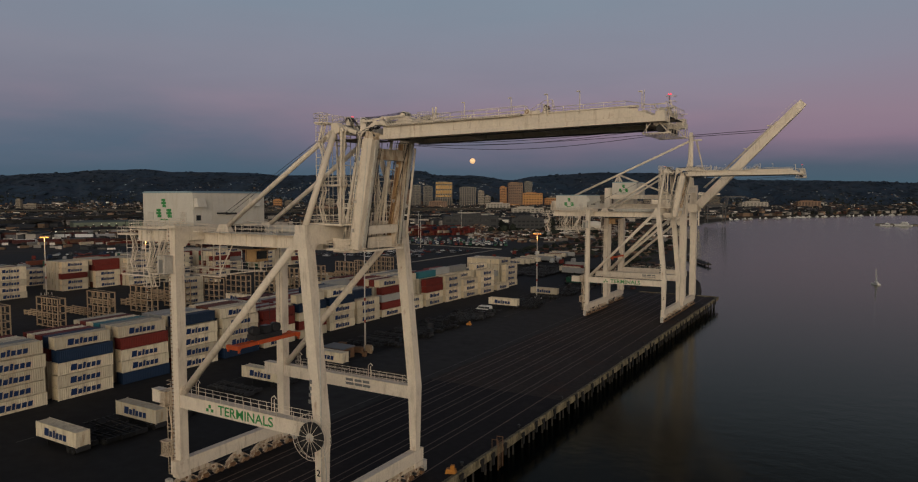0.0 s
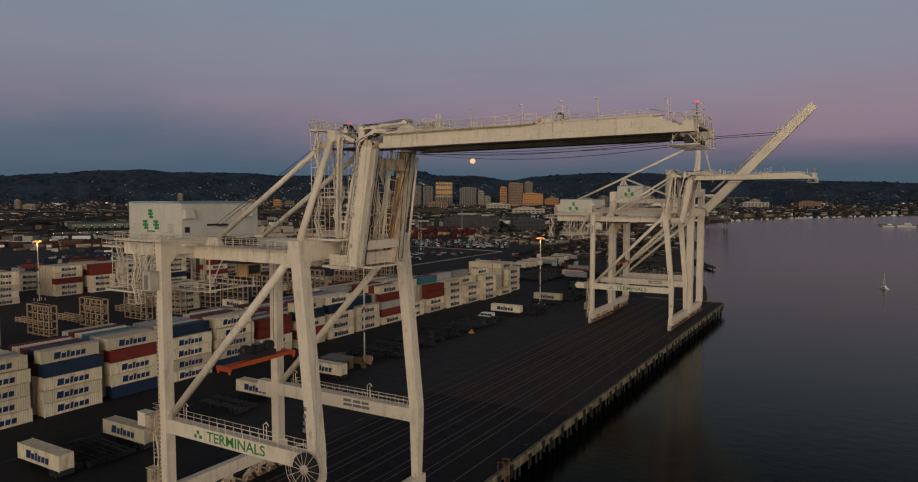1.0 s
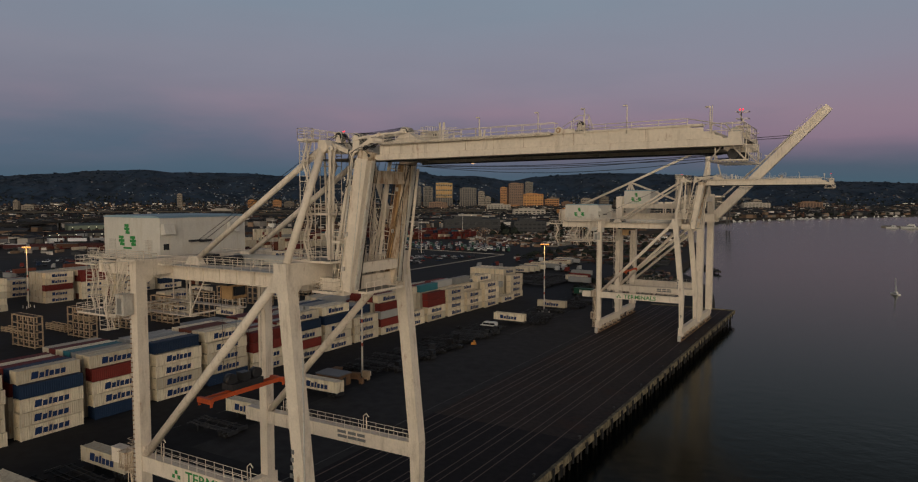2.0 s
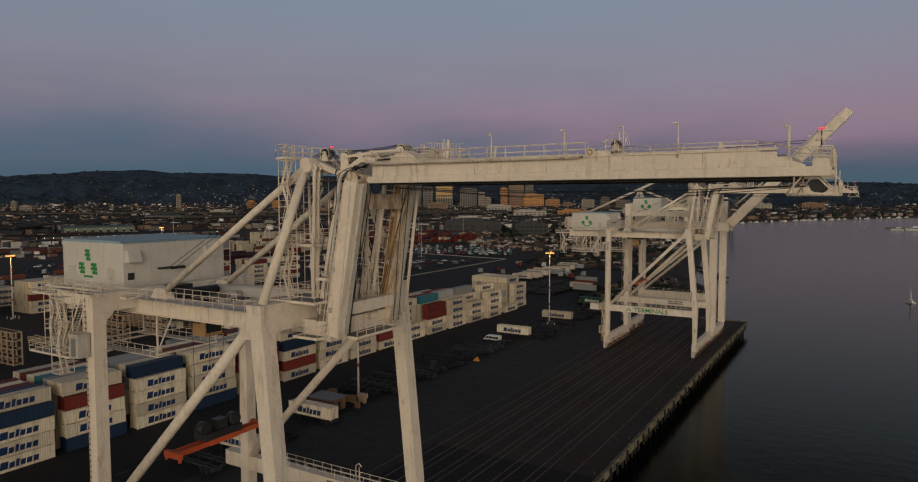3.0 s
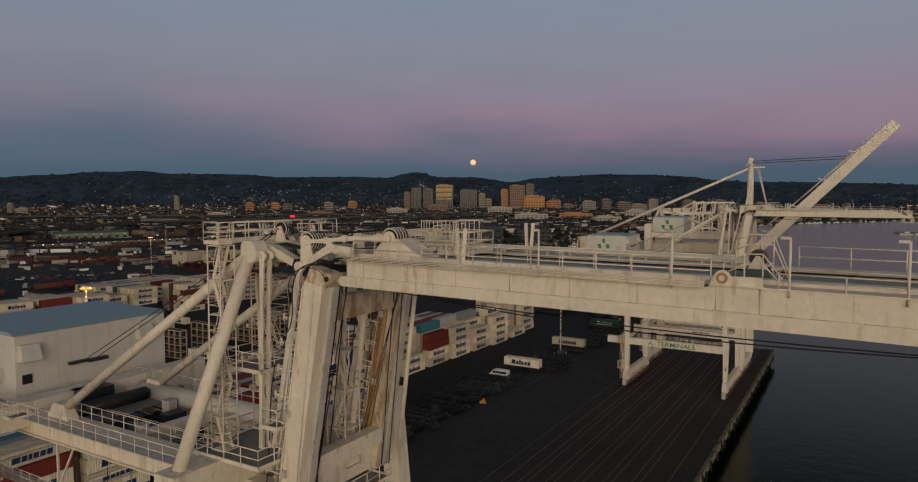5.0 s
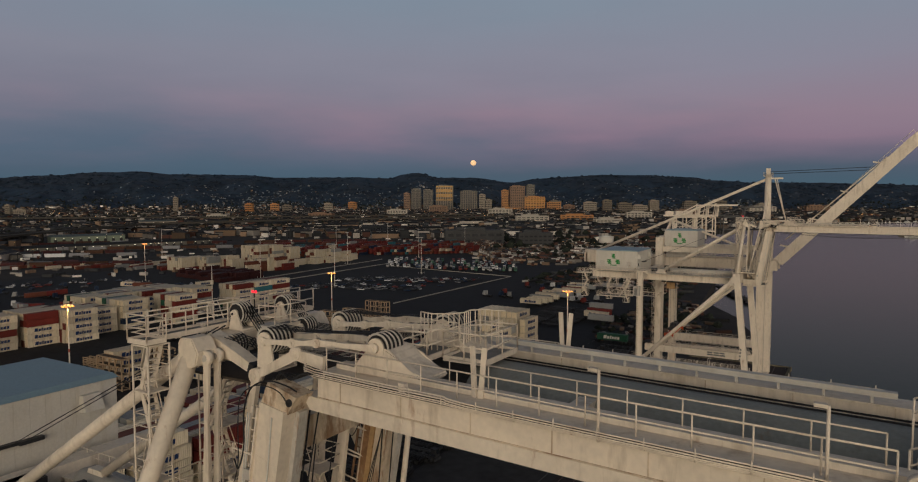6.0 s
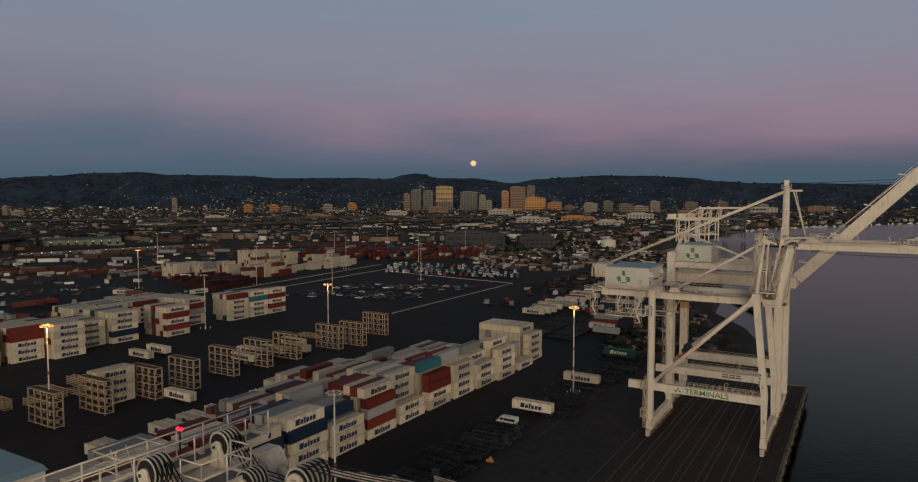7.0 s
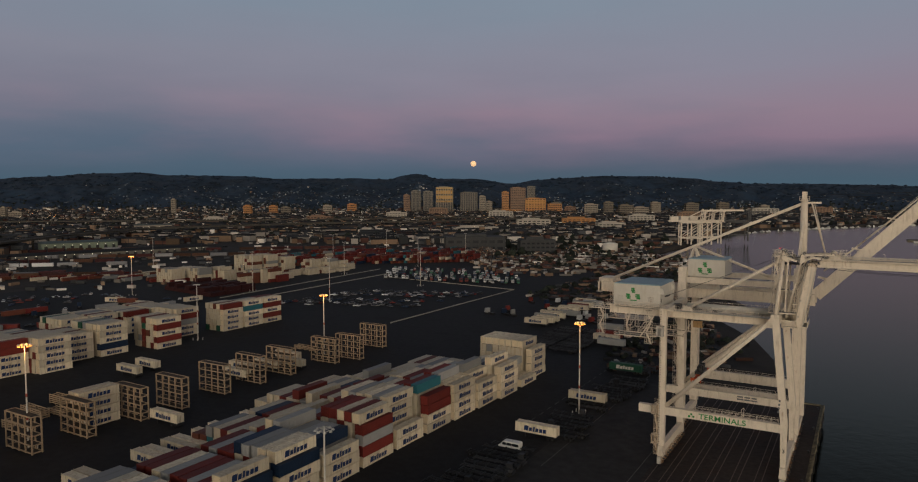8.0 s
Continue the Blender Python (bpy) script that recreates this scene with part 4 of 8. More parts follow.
        for i, (px, py) in enumerate(foot):
            ends = [(px, py, z + 0.05), (px, py, z + 2.05)]
            rod += ends if i % 2 == 0 else ends[::-1]
        bm = bmesh.new()
        path(bm, rod, 0.03, 4)
        part("cage_rod", bm, WORN, cage)
    platform(crane, XL - 3.2, XL - 1.3, YN - 2.2, YN - 0.9, 31.9, "xy")
    platform(crane, XL - 1.0, XL + 2.6, YN - 2.0, YN - 0.9, 38.7, "xyX")


def mast_and_boom(crane):
    for side, yl, yb in ((-1, YN, YB), (1, YF, YC2)):
        def my(d):
            """A distance from the near side, mirrored for the far one."""
            return d if side < 0 else YB + YC2 - d

        def span(d, e):
            return sorted((my(d), my(e)))

        apex = Vector((-6.95, my(1.65), 51.6))
        bm = bmesh.new()
        tube(bm, (XT, yl - side * 0.2, 39.3), apex, 0.41, 16)
        part("mast_strut", bm, CRANE, crane, smooth=False)
        bm = bmesh.new()
        tube(bm, (-28.3, yb, 38.2), apex, 0.34, 16)
        part("backstay", bm, CRANE, crane)
        bm = bmesh.new()
        hexa(bm, [(-29.6, yb - 0.5, 37.6), (-26.6, yb - 0.5, 37.6), (-26.6, yb + 0.5, 37.6), (-29.6, yb + 0.5, 37.6), (-28.9, yb - 0.35, 38.9), (-27.4, yb - 0.35, 38.9), (-27.4, yb + 0.35, 38.9), (-28.9, yb + 0.35, 38.9)])
        part("gusset", bm, CRANE, crane)
        # head casting, its ear and the nose towards the water
        bm = bmesh.new()
        y0, y1 = span(1.2, 2.35)
        prof = [(-7.35, 51.3), (-6.6, 51.0), (-6.1, 51.2), (-5.95, 51.8), (-6.35, 52.42), (-7.1, 52.4), (-7.3, 52.2)]
        lo, hi = [[bm.verts.new((x, y, z)) for x, z in prof] for y in (y0, y1)]
        bm.faces.new(lo)
        bm.faces.new(hi[::-1])
        for i in range(len(prof)):
            j = (i + 1) % len(prof)
            bm.faces.new((lo[j], lo[i], hi[i], hi[j]))
        bmesh.ops.bevel(bm, geom=bm.edges[:], offset=0.06, segments=2, affect="EDGES")
        head = part("mast_head", bm, CRANE, crane)
        bm = bmesh.new()
        nose0, nose1 = Vector((-7.1, my(3.0), 52.15)), Vector((-4.15, my(2.82), 51.12))
        beam(bm, nose0, nose1, 0.7, 0.62, 0.6, 0.46)
        part("nose", bm, CRANE, head)
        # Black cap in place of the nose's open, shaded end.
        bm = bmesh.new()
        beam(bm, nose1, nose1 + (nose1 - nose0).normalized() * 0.3, 0.61, 0.47, 0.52, 0.38)
        part("nose_plate", bm, STEEL, head, "black cap for the dark open end of the nose")
        for d in (1.72, 2.3):
            bm = bmesh.new()
            e0, e1 = span(d - 0.14, d + 0.14)
            tube(bm, (-5.95, e0, 51.5), (-5.95, e1, 51.5), 0.34, 20)
            tube(bm, (-5.95, e0 - 0.07, 51.5), (-5.95, e1 + 0.07, 51.5), 0.15, 12, mat=1)
            part("ear", bm, [CRANE, CRANE_GREY], head)
            link_bar(crane, (-5.95, my(d), 51.45), (-6.18, my(d), 45.2), 0.26)
            link_bar(crane, (-6.18, my(d), 45.2), (-6.3, my(d), 39.2), 0.24, 0.02)
        # inner boom, folded almost upright
        xb, xt = (-3.4, -0.98) if side < 0 else (-3.8, -1.42)
        bm = bmesh.new()
        beam(bm, (xb, yb, 36.2), (xt, yb, 50.2), 1.25, 1.46, 1.25, 1.46, up=(1, 0, 0))
        inner = part("inner_boom", bm, CRANE if side < 0 else WORN, crane, "" if side < 0 else "worn inner boom with rust runs")
        for k in range(1, 6):
            p = Vector((xb, yb, 36.2)).lerp(Vector((xt, yb, 50.2)), k / 6)
            bm = bmesh.new()
            beam(bm, p + Vector((-0.008, 0, -0.03)), p + Vector((0.008, 0, 0.03)), 1.29, 1.5, up=(1, 0, 0))
            part("stiffener", bm, CRANE if side < 0 else WORN, inner)
        # lips along the edges of the box
        for ex in (-0.74, 0.74):
            bm = bmesh.new()
            beam(bm, (xb + ex, yb, 36.3), (xt + ex, yb, 50.1), 1.5, 0.07, up=(1, 0, 0))
            part("flange", bm, CRANE if side < 0 else WORN, inner)
        bm = bmesh.new()
        for dx in (-1.35, -1.0):
            tube(bm, (xb + dx, yb - 0.4, 36.4), (xt + dx, yb - 0.4, 50.0), 0.07, 6)
        tube(bm, (xb - 1.35, yb + 0.3, 36.4), (xt - 1.35, yb + 0.3, 50.0), 0.12, 6)
        for k in range(26):
            p = Vector((xb - 1.35, yb - 0.4, 36.6)).lerp(Vector((xt - 1.35, yb - 0.4, 50.0)), k / 26)
            tube(bm, p, p + Vector((0.4, 0, 0)), 0.035, 4)
        part("ladder", bm, RUSTY if side > 0 else CRANE, inner)
        bm = bmesh.new()
        beam(bm, (xb + 0.86, yb + 0.2, 36.4), (xt + 0.86, yb + 0.2, 50.0), 0.5, 0.25, up=(1, 0, 0))
        part("rail_plate", bm, CRANE_GREY, inner)
        if side > 0:
            for dx, h, m, words in ((-0.54, 0.38, BROWN_PLATE, "rust-brown trolley rail plate"), (-0.2, 0.28, TAN_RAIL, "rust-tan trolley rail plate")):
                bm = bmesh.new()
                beam(bm, (xb + dx, yb - 0.68, 36.4), (xt + dx, yb - 0.68, 50.0), 0.1, h, up=(1, 0, 0))
                part("rail_plate", bm, m, inner, words)
        for k in range(3):
            bm = bmesh.new()
            y = yb - side * (0.85 + 0.25 * k)
            path(bm, [(xb + (0.9 if side < 0 else -0.3) - 0.3 * k, y, 36.3), (xt + (0.2 if side < 0 else 0.7) + 0.3 * k, y, 49.9)], 0.035 if side < 0 else 0.022, 5)
            part("hoist_rope", bm, ROPE, inner)
        # knuckle where the booms meet
        bm = bmesh.new()
        hexa(bm, [(xt - 0.85, yb - 0.55, 50.0), (xt + 0.8, yb - 0.55, 50.0), (xt + 0.8, yb + 0.55, 50.0), (xt - 0.85, yb + 0.55, 50.0), (xt - 0.35, yb - 0.5, 51.2), (0.25, yb - 0.5, 50.75), (0.25, yb + 0.5, 50.75), (xt - 0.35, yb + 0.5, 51.2)])
        knuckle = part("knuckle", bm, WORN, crane, "rust-streaked knuckle")
        bm = bmesh.new()
        tube(bm, (-0.1, yb - 0.58, 50.5), (-0.1, yb + 0.58, 50.5), 0.16, 14)
        part("hinge_pin", bm, STEEL, knuckle)
        for k in range(4):
            bm = bmesh.new()
            bent(bm, [(-1.4, yb + 0.1 * k, 51.0), (-0.9, yb - 0.2 + 0.2 * k, 51.55 - 0.05 * k), (-0.2, yb - 0.3 + 0.24 * k, 51.4), (0.3, yb - 0.2 + 0.2 * k, 51.65), (0.9, yb + 0.12 * k, 51.72)], 0.05)
            part("hose", bm, ROPE, knuckle)
        for z in (38.5, 40.1, 41.7, 43.3, 44.9, 46.5, 48.0):
            x = xb + (xt - xb) * (z - 36.2) / 14
            bm = bmesh.new()
            beam(bm, (x - 0.7, yb - 0.66, z), (x - 1.9, yb - 0.7, z + 0.12), 0.07, 0.07)
            beam(bm, (x - 1.88, yb - 0.7, z - 0.1), (x - 1.88, yb - 0.7, z + 0.35), 0.06, 0.12)
            part("cable_bracket", bm, CRANE, inner)
        bm = bmesh.new()
        ya = my(2.2)
        beam(bm, (-3.28, ya, 50.93), (-0.84, ya, 52.16), 0.2, 0.34, 0.2, 0.46)
        beam(bm, (-0.84, ya, 52.16), (0.7, ya, 51.98), 0.196, 0.46, 0.196, 0.56)
        for (x, z), r in (((-3.28, 50.93), 0.34), ((-0.84, 52.2), 0.29)):
            tube(bm, (x, ya - 0.16, z), (x, ya + 0.16, z), r, 18)
            tube(bm, (x, ya - 0.24, z), (x, ya + 0.24, z), r * 0.45, 12)
        part("link_plate", bm, CRANE, knuckle)
        bm = bmesh.new()
        for a0, b0, w0 in (((-3.28, ya, 50.9), (-5.27, ya, 41.2), 0.36), ((-5.27, ya, 41.2), (-6.0, ya, 37.9), 0.34)):
            beam(bm, a0, b0, 0.24, w0, up=(1, 0, 0))
        for k in range(8):
            p = Vector((-3.5, ya, 49.6)).lerp(Vector((-5.6, ya, 39.6)), k / 7)
            tube(bm, p, p + Vector((1.5, 0, -0.25)), 0.05, 5)
        part("side_strut", bm, CRANE, knuckle)
        # outer boom
        bm = bmesh.new()
        z0, zf, z1 = 50.05, 50.62, 51.62
        box(bm, 0.6, 32.0, yb - 0.5, yb + 0.5, zf, z1)
        hexa(bm, [(32.0, yb - 0.5, zf), (34.6, yb - 0.5, zf), (34.6, yb + 0.5, zf), (32.0, yb + 0.5, zf), (32.0, yb - 0.5, z1), (34.6, yb - 0.5, zf + 0.12), (34.6, yb + 0.5, zf + 0.12), (32.0, yb + 0.5, z1)])
        box(bm, 0.2, 36.0, yb - 0.62, yb + 0.62, z0, zf)
        hexa(bm, [(-0.2, yb - 0.6, z0 + 0.5), (0.2, yb - 0.6, z0), (0.2, yb + 0.6, z0), (-0.2, yb + 0.6, z0 + 0.5), (-0.2, yb - 0.6, zf), (0.2, yb - 0.6, zf), (0.2, yb + 0.6, zf), (-0.2, yb + 0.6, zf)])
        box(bm, 0.6, 32.0, yb - 0.62, yb + 0.62, z1, z1 + 0.06)
        for x in (1.9, 5.05, 8.2, 11.35, 14.5, 17.65, 20.85, 22.48, 25.6, 28.75):
            box(bm, x - 0.02, x + 0.02, yb - 0.525, yb + 0.525, zf + 0.02, z1, 1)
        box(bm, 0.6, 34.0, yb - 0.56, yb - 0.5, zf, zf + 0.02, 1)
        box(bm, 35.0, 35.9, yb - 0.5, yb + 0.5, zf, zf + 0.45)
        part("outer_boom", bm, [CRANE, WORN], crane)
        # walkway, pipes and railing along the outer side
        out = yb + side * 0.62
        far_out = yb + side * 0.95
        # The walkway's dark colour paints the shade between the pipes.
        bm = bmesh.new()
        box(bm, 0.8, 20.6, min(out, far_out), max(out, far_out), z1 - 0.02, z1 + 0.05)
        part("walkway", bm, DARK_DECK, crane)
        bm = bmesh.new()
        for dy, dz in ((0.30, -0.04), (0.34, 0.04), (0.37, 0.12), (0.37, 0.21), (0.34, 0.30)):
            bent(bm, [(0.2, out + side * (dy - 0.25), z1 + dz + 0.1), (0.9, out + side * dy, z1 + dz), (7.4, out + side * dy, z1 + dz), (8.2, out + side * dy, z1 + dz * 0.75 - 0.02), (20.5, out + side * dy, z1 + dz * 0.75 - 0.02)], 0.026, 5, 2)
        for k in range(14):
            box(bm, 1.4 + k * 1.45, 1.46 + k * 1.45, *sorted((out, out + side * 0.36)), z1 - 0.06, z1 - 0.02)
            tube(bm, (1.43 + k * 1.45, out + side * 0.34, z1 - 0.06), (1.43 + k * 1.45, out + side * 0.34, z1 + 0.34), 0.03, 4)
        part("pipe_run", bm, CRANE, crane)
        bm = bmesh.new()
        if side < 0:
            fence(bm, [(0.9, yb - 0.25, z1 + 0.06), (20.6, yb - 0.25, z1 + 0.06)], 1.0, 1.65, 0.03)
            part("railing", bm, CRANE, crane)
            bm = bmesh.new()
            fence(bm, [(6.4, yb + 0.9, z1 + 0.26), (20.4, yb + 0.9, z1 + 0.26)], 0.85, 1.75, 0.028)
            part("railing", bm, CRANE, crane)
            bm = bmesh.new()
        rise = 0.55 if side < 0 else 1.0
        fence(bm, [(23.13, yb + side * 0.5, z1 + 0.06), (32.0, yb + side * 0.5, z1 + 0.06)], rise, 2.0, 0.032)
        path(bm, [(32.0, yb + side * 0.5, z1 + 0.06 + rise), (34.6, yb + side * 0.5, z0 + 1.6), (36.0, yb + side * 0.5, z0 + 1.6)], 0.035, 5)
        if side < 0:
            for k in (0, 0.42):
                path(bm, [(20.9, yb + 0.9, 52.4 - k), (21.68, yb + 0.9, 52.82 - k), (22.4, yb + 0.9, 52.84 - k), (23.15, yb + 0.9, 51.85 - k * 0.5)], 0.03, 5)
                path(bm, [(21.07, yb + 2.9, 53.25 - k), (21.62, yb + 2.9, 53.53 - k), (22.58, yb + 2.9, 53.52 - k), (23.18, yb + 2.9, 51.95 - k * 0.6)], 0.03, 5)
            for x, y, z in ((20.9, 0.9, 52.4), (21.7, 0.9, 52.82), (22.4, 0.9, 52.84), (21.07, 2.9, 53.25), (22.1, 2.9, 53.53), (22.58, 2.9, 53.52)):
                tube(bm, (x, yb + y, z1 - 0.9), (x, yb + y, z), 0.032, 5)
            for i in range(5):
                tube(bm, (22.6 + 0.13 * i, yb + 1.0, 52.4 - 0.2 * i), (22.6 + 0.13 * i, yb + 2.8, 52.4 - 0.2 * i), 0.03, 4)
        part("railing", bm, CRANE, crane)
        if side > 0:
            bm = bmesh.new()
            box(bm, 3.4, 20.9, yb - 0.62, yb - 0.3, z1 + 0.32, z1 + 0.52)
            for k in range(12):
                box(bm, 3.6 + k * 1.5, 3.7 + k * 1.5, yb - 0.5, yb - 0.4, z1 + 0.06, z1 + 0.32)
            part("cable_tray", bm, HOUSE, crane)
        else:
            bm = bmesh.new()
            box(bm, 0.9, 33.0, yb + 0.5, yb + 0.62, z1 - 0.9, z1 - 0.02)
            box(bm, 0.9, 33.0, yb + 0.35, yb + 1.0, z1 + 0.07, z1 + 0.26)
            part("inner_flange", bm, CRANE, crane)
            # Dark plate in place of the open, shaded gap between the girders.
            bm = bmesh.new()
            box(bm, 0.9, 33.0, yb + 0.55, YC2 - 0.55, z1 - 0.96, z1 - 0.9)
            part("lower_deck", bm, DARK_DECK, crane, "dark deck filling the gap between the girders")
            bm = bmesh.new()
            for k in range(7):
                ta, tb = math.pi * 0.62 * k / 7, math.pi * 0.62 * (k + 1) / 7
                ya, za = YC2 - 3.0 - 2.0 * math.cos(ta), z1 - 0.95 + 1.0 * math.sin(ta)
                yc, zc = YC2 - 3.0 - 2.0 * math.cos(tb), z1 - 0.95 + 1.0 * math.sin(tb)
                hexa(bm, [(5.6, ya, za - 0.05), (33.0, ya, za - 0.05), (33.0, yc, zc - 0.05), (5.6, yc, zc - 0.05), (5.6, ya, za), (33.0, ya, za), (33.0, yc, zc), (5.6, yc, zc)])
            bmesh.ops.remove_doubles(bm, verts=bm.verts[:], dist=0.002)
            part("deck_plate", bm, DECK_PLATE, crane, "grey-green deck plate between the girders")
            for y, z in ((yb + 3.2, z1 - 0.82), (YC2 - 2.6, z1 + 0.10), (YC2 - 1.9, z1 + 0.02)):
                bm = bmesh.new()
                path(bm, [(5.7, y, z), (12.0, y + 0.05, z - 0.03), (22.0, y - 0.04, z - 0.02), (32.5, y, z)], 0.04, 5)
                part("hose", bm, ROPE, crane)
        # stay anchor on the boom: a bolted boss, a humped cheek and a small bracket with its sheave
        if side < 0:
            bm = bmesh.new()
            hexa(bm, [(20.55, yb - 0.5, z1), (22.6, yb - 0.5, z1), (22.6, yb - 0.36, z1), (20.55, yb - 0.36, z1), (20.8, yb - 0.5, z1 + 0.4), (22.55, yb - 0.5, z1 + 0.42), (22.55, yb - 0.36, z1 + 0.42), (20.8, yb - 0.36, z1 + 0.4)])
            anchor = part("stay_anchor", bm, CRANE, crane)
            bm = bmesh.new()
            tube(bm, (21.09, yb - 0.6, z1 + 0.33), (21.09, yb - 0.3, z1 + 0.33), 0.31, 22)
            tube(bm, (21.09, yb - 0.64, z1 + 0.33), (21.09, yb - 0.6, z1 + 0.33), 0.22, 16, mat=1)
            tube(bm, (21.09, yb - 0.7, z1 + 0.33), (21.09, yb - 0.64, z1 + 0.33), 0.12, 10)
            part("boss", bm, [CRANE, TAN_RAIL], anchor, "bolted boss with rust")
            ym = yb + 2.1
            bm = bmesh.new()
            hexa(bm, [(21.5, ym, z1 - 0.9), (22.5, ym, z1 - 0.9), (22.5, ym + 0.7, z1 - 0.9), (21.5, ym + 0.7, z1 - 0.9), (21.6, ym, 52.18), (22.5, ym, 52.18), (22.5, ym + 0.7, 52.18), (21.6, ym + 0.7, 52.18)])
            part("housing", bm, SHED_ROOF, anchor, "blue-grey sheave housing")
            for dy in (-0.03, 0.66):
                bm = bmesh.new()
                hexa(bm, [(21.66, ym + dy, 52.12), (22.48, ym + dy, 52.12), (22.48, ym + dy + 0.07, 52.12), (21.66, ym + dy + 0.07, 52.12), (21.97, ym + dy, 52.66), (22.14, ym + dy, 52.66), (22.14, ym + dy + 0.07, 52.66), (21.97, ym + dy + 0.07, 52.66)])
                part("cheek", bm, CRANE, anchor)
            for dy in (0.12, 0.38):
                bm = bmesh.new()
                tube(bm, (22.05, ym + dy, 52.56), (22.05, ym + dy + 0.16, 52.56), 0.34, 20)
                tube(bm, (22.05, ym + dy + 0.06, 52.56), (22.05, ym + dy + 0.1, 52.56), 0.38, 20, mat=1)
                part("sheave", bm, [STEEL, RUSTY], anchor, "dark rope sheave")
            bm = bmesh.new()
            box(bm, 5.1, 5.4, yb - 0.72, yb - 0.5, z1 + 0.02, z1 + 0.36)
            part("junction_box", bm, CRANE, crane)
        # sheaves and link bars along the top
        ys = my(3.15)
        sheave_block(crane, -3.05, ys, 52.45, 0.6, 5, 1.3, 2.2)
        sheave_block(crane, 3.12, ys, 52.84, 0.58, 4, 1.2, 1.6)
        sheave_block(crane, -6.3 if side < 0 else -5.3, my(3.75), 51.75 if side < 0 else 52.1, 0.5, 4, 0.85, 1.5, 0.36)
        v0 = 4.9 if side < 0 else 8.0
        sheave_block(crane, -7.2, v0, 53.03, 0.55, 4, 0.85, 1.5, 0.36)
        pins = [(-3.05, 52.45), (-1.25, 52.58), (0.15, 52.74), (3.12, 52.84)]
        for yl2 in (my(2.38), my(3.95)):
            for (xa, za), (xc, zc) in zip(pins, pins[1:]):
                link_bar(crane, (xa, yl2, za), (xc, yl2, zc), 0.21, 0.0 if xa != -1.25 else 0.02)
        for k in range(5):
            o = ys - 0.48 + k * 0.24
            v = v0 - 0.3 + k * 0.15
            bm = bmesh.new()
            bent(bm, [(-3.05, o, 53.03), (-1.0, o, 53.05 - 0.02 * k), (1.2, o, 53.2 - 0.02 * k), (3.12, o, 53.38)], 0.022, 4, 3)
            part("stay_rope", bm, ROPE, crane)
            for ends, r in (([(-3.05, o, 51.9), (3.12, o, 52.28)], 0.022), ([(-6.2, o + 0.3 * -side, 52.2), (-3.3, o, 51.95)], 0.026), ([(-6.75, v, 53.35), (-4.7, v, 51.2)], 0.026), ([(-7.5, v, 52.6), (-5.4, v, 50.9)], 0.026)):
                bm = bmesh.new()
                path(bm, ends, r, 4)
                part("stay_rope", bm, ROPE, crane)
        # slumped black hose over the knuckle
        for hose, r in (
            ([(-3.3, -0.62, 47.6), (-2.9, -0.75, 47.3), (-2.6, -0.7, 48.3), (-2.5, -0.75, 49.8), (-2.0, -0.8, 50.9), (-1.0, -0.8, 51.35), (0.0, -0.8, 51.3), (0.5, -0.7, 51.1)], 0.036),
            ([(-4.2, -0.68, 46.4), (-3.5, -0.78, 46.1), (-2.95, -0.74, 47.4), (-2.9, -0.72, 49.4), (-2.6, -0.78, 50.5), (-1.6, -0.82, 51.1), (-0.5, -0.76, 51.0), (0.0, -0.7, 50.5)], 0.025),
            ([(-2.2, 0.72, 51.0), (-3.0, 0.8, 49.6), (-3.3, 0.72, 47.0), (-4.1, 0.7, 44.2), (-4.2, 0.72, 40.5)], 0.045),
            ([(-4.1, -0.66, 45.2), (-4.4, -0.72, 43.4), (-4.7, -0.66, 40.2), (-5.0, -0.68, 37.4)], 0.035)):
            bm = bmesh.new()
            bent(bm, [(x, yb + y, z) for x, y, z in hose], r)
            part("hose", bm, ROPE, crane)
        # small junction boxes and conduits up the inner boom
        for dz, dx in ((38.4, -0.45), (42.1, -0.5), (46.9, -0.45)):
            x = -3.35 + 1.8 * (dz - 36.2) / 14
            bm = bmesh.new()
            box(bm, x + dx - 0.18, x + dx + 0.18, yb - 0.78, yb - 0.62, dz, dz + 0.45)
            part("junction_box", bm, CRANE_GREY, inner)
        bm = bmesh.new()
        for dx in (-0.75, -0.62, 0.66):
            tube(bm, (-3.35 + dx, yb - 0.68, 36.6), (-1.6 + dx, yb - 0.68, 49.8), 0.03, 5)
        part("conduit", bm, GALV, inner)
        if side < 0:
            for x in (12.94, 19.1, 23.5, 27.2, 33.7):
                lamp_post(crane, x, yb + side * 0.56, z1, 2.0 if x < 30 else 1.4)
        # two short upright plates beside the rail
        bm = bmesh.new()
        for x, l in ((7.9, -0.12), (8.15, 0.16)):
            beam(bm, (x, yb + 0.3, z1), (x + l, yb + 0.33, z1 + 1.9), 0.1, 0.2)
        part("guide_post", bm, CRANE, crane)
    for x in (1.0, 11.0, 21.6, 33.5):
        bm = bmesh.new()
        box(bm, x - 0.35, x + 0.35, YB + 0.5, YC2 - 0.5, 50.1, 51.3)
        part("boom_tie", bm, CRANE, crane)
    bm = bmesh.new()
    beam(bm, (-3.0, YB + 0.6, 38.6), (-3.0, YC2 - 0.6, 38.6), 0.9, 1.1)
    part("inner_boom_tie", bm, CRANE, crane)
    bm = bmesh.new()
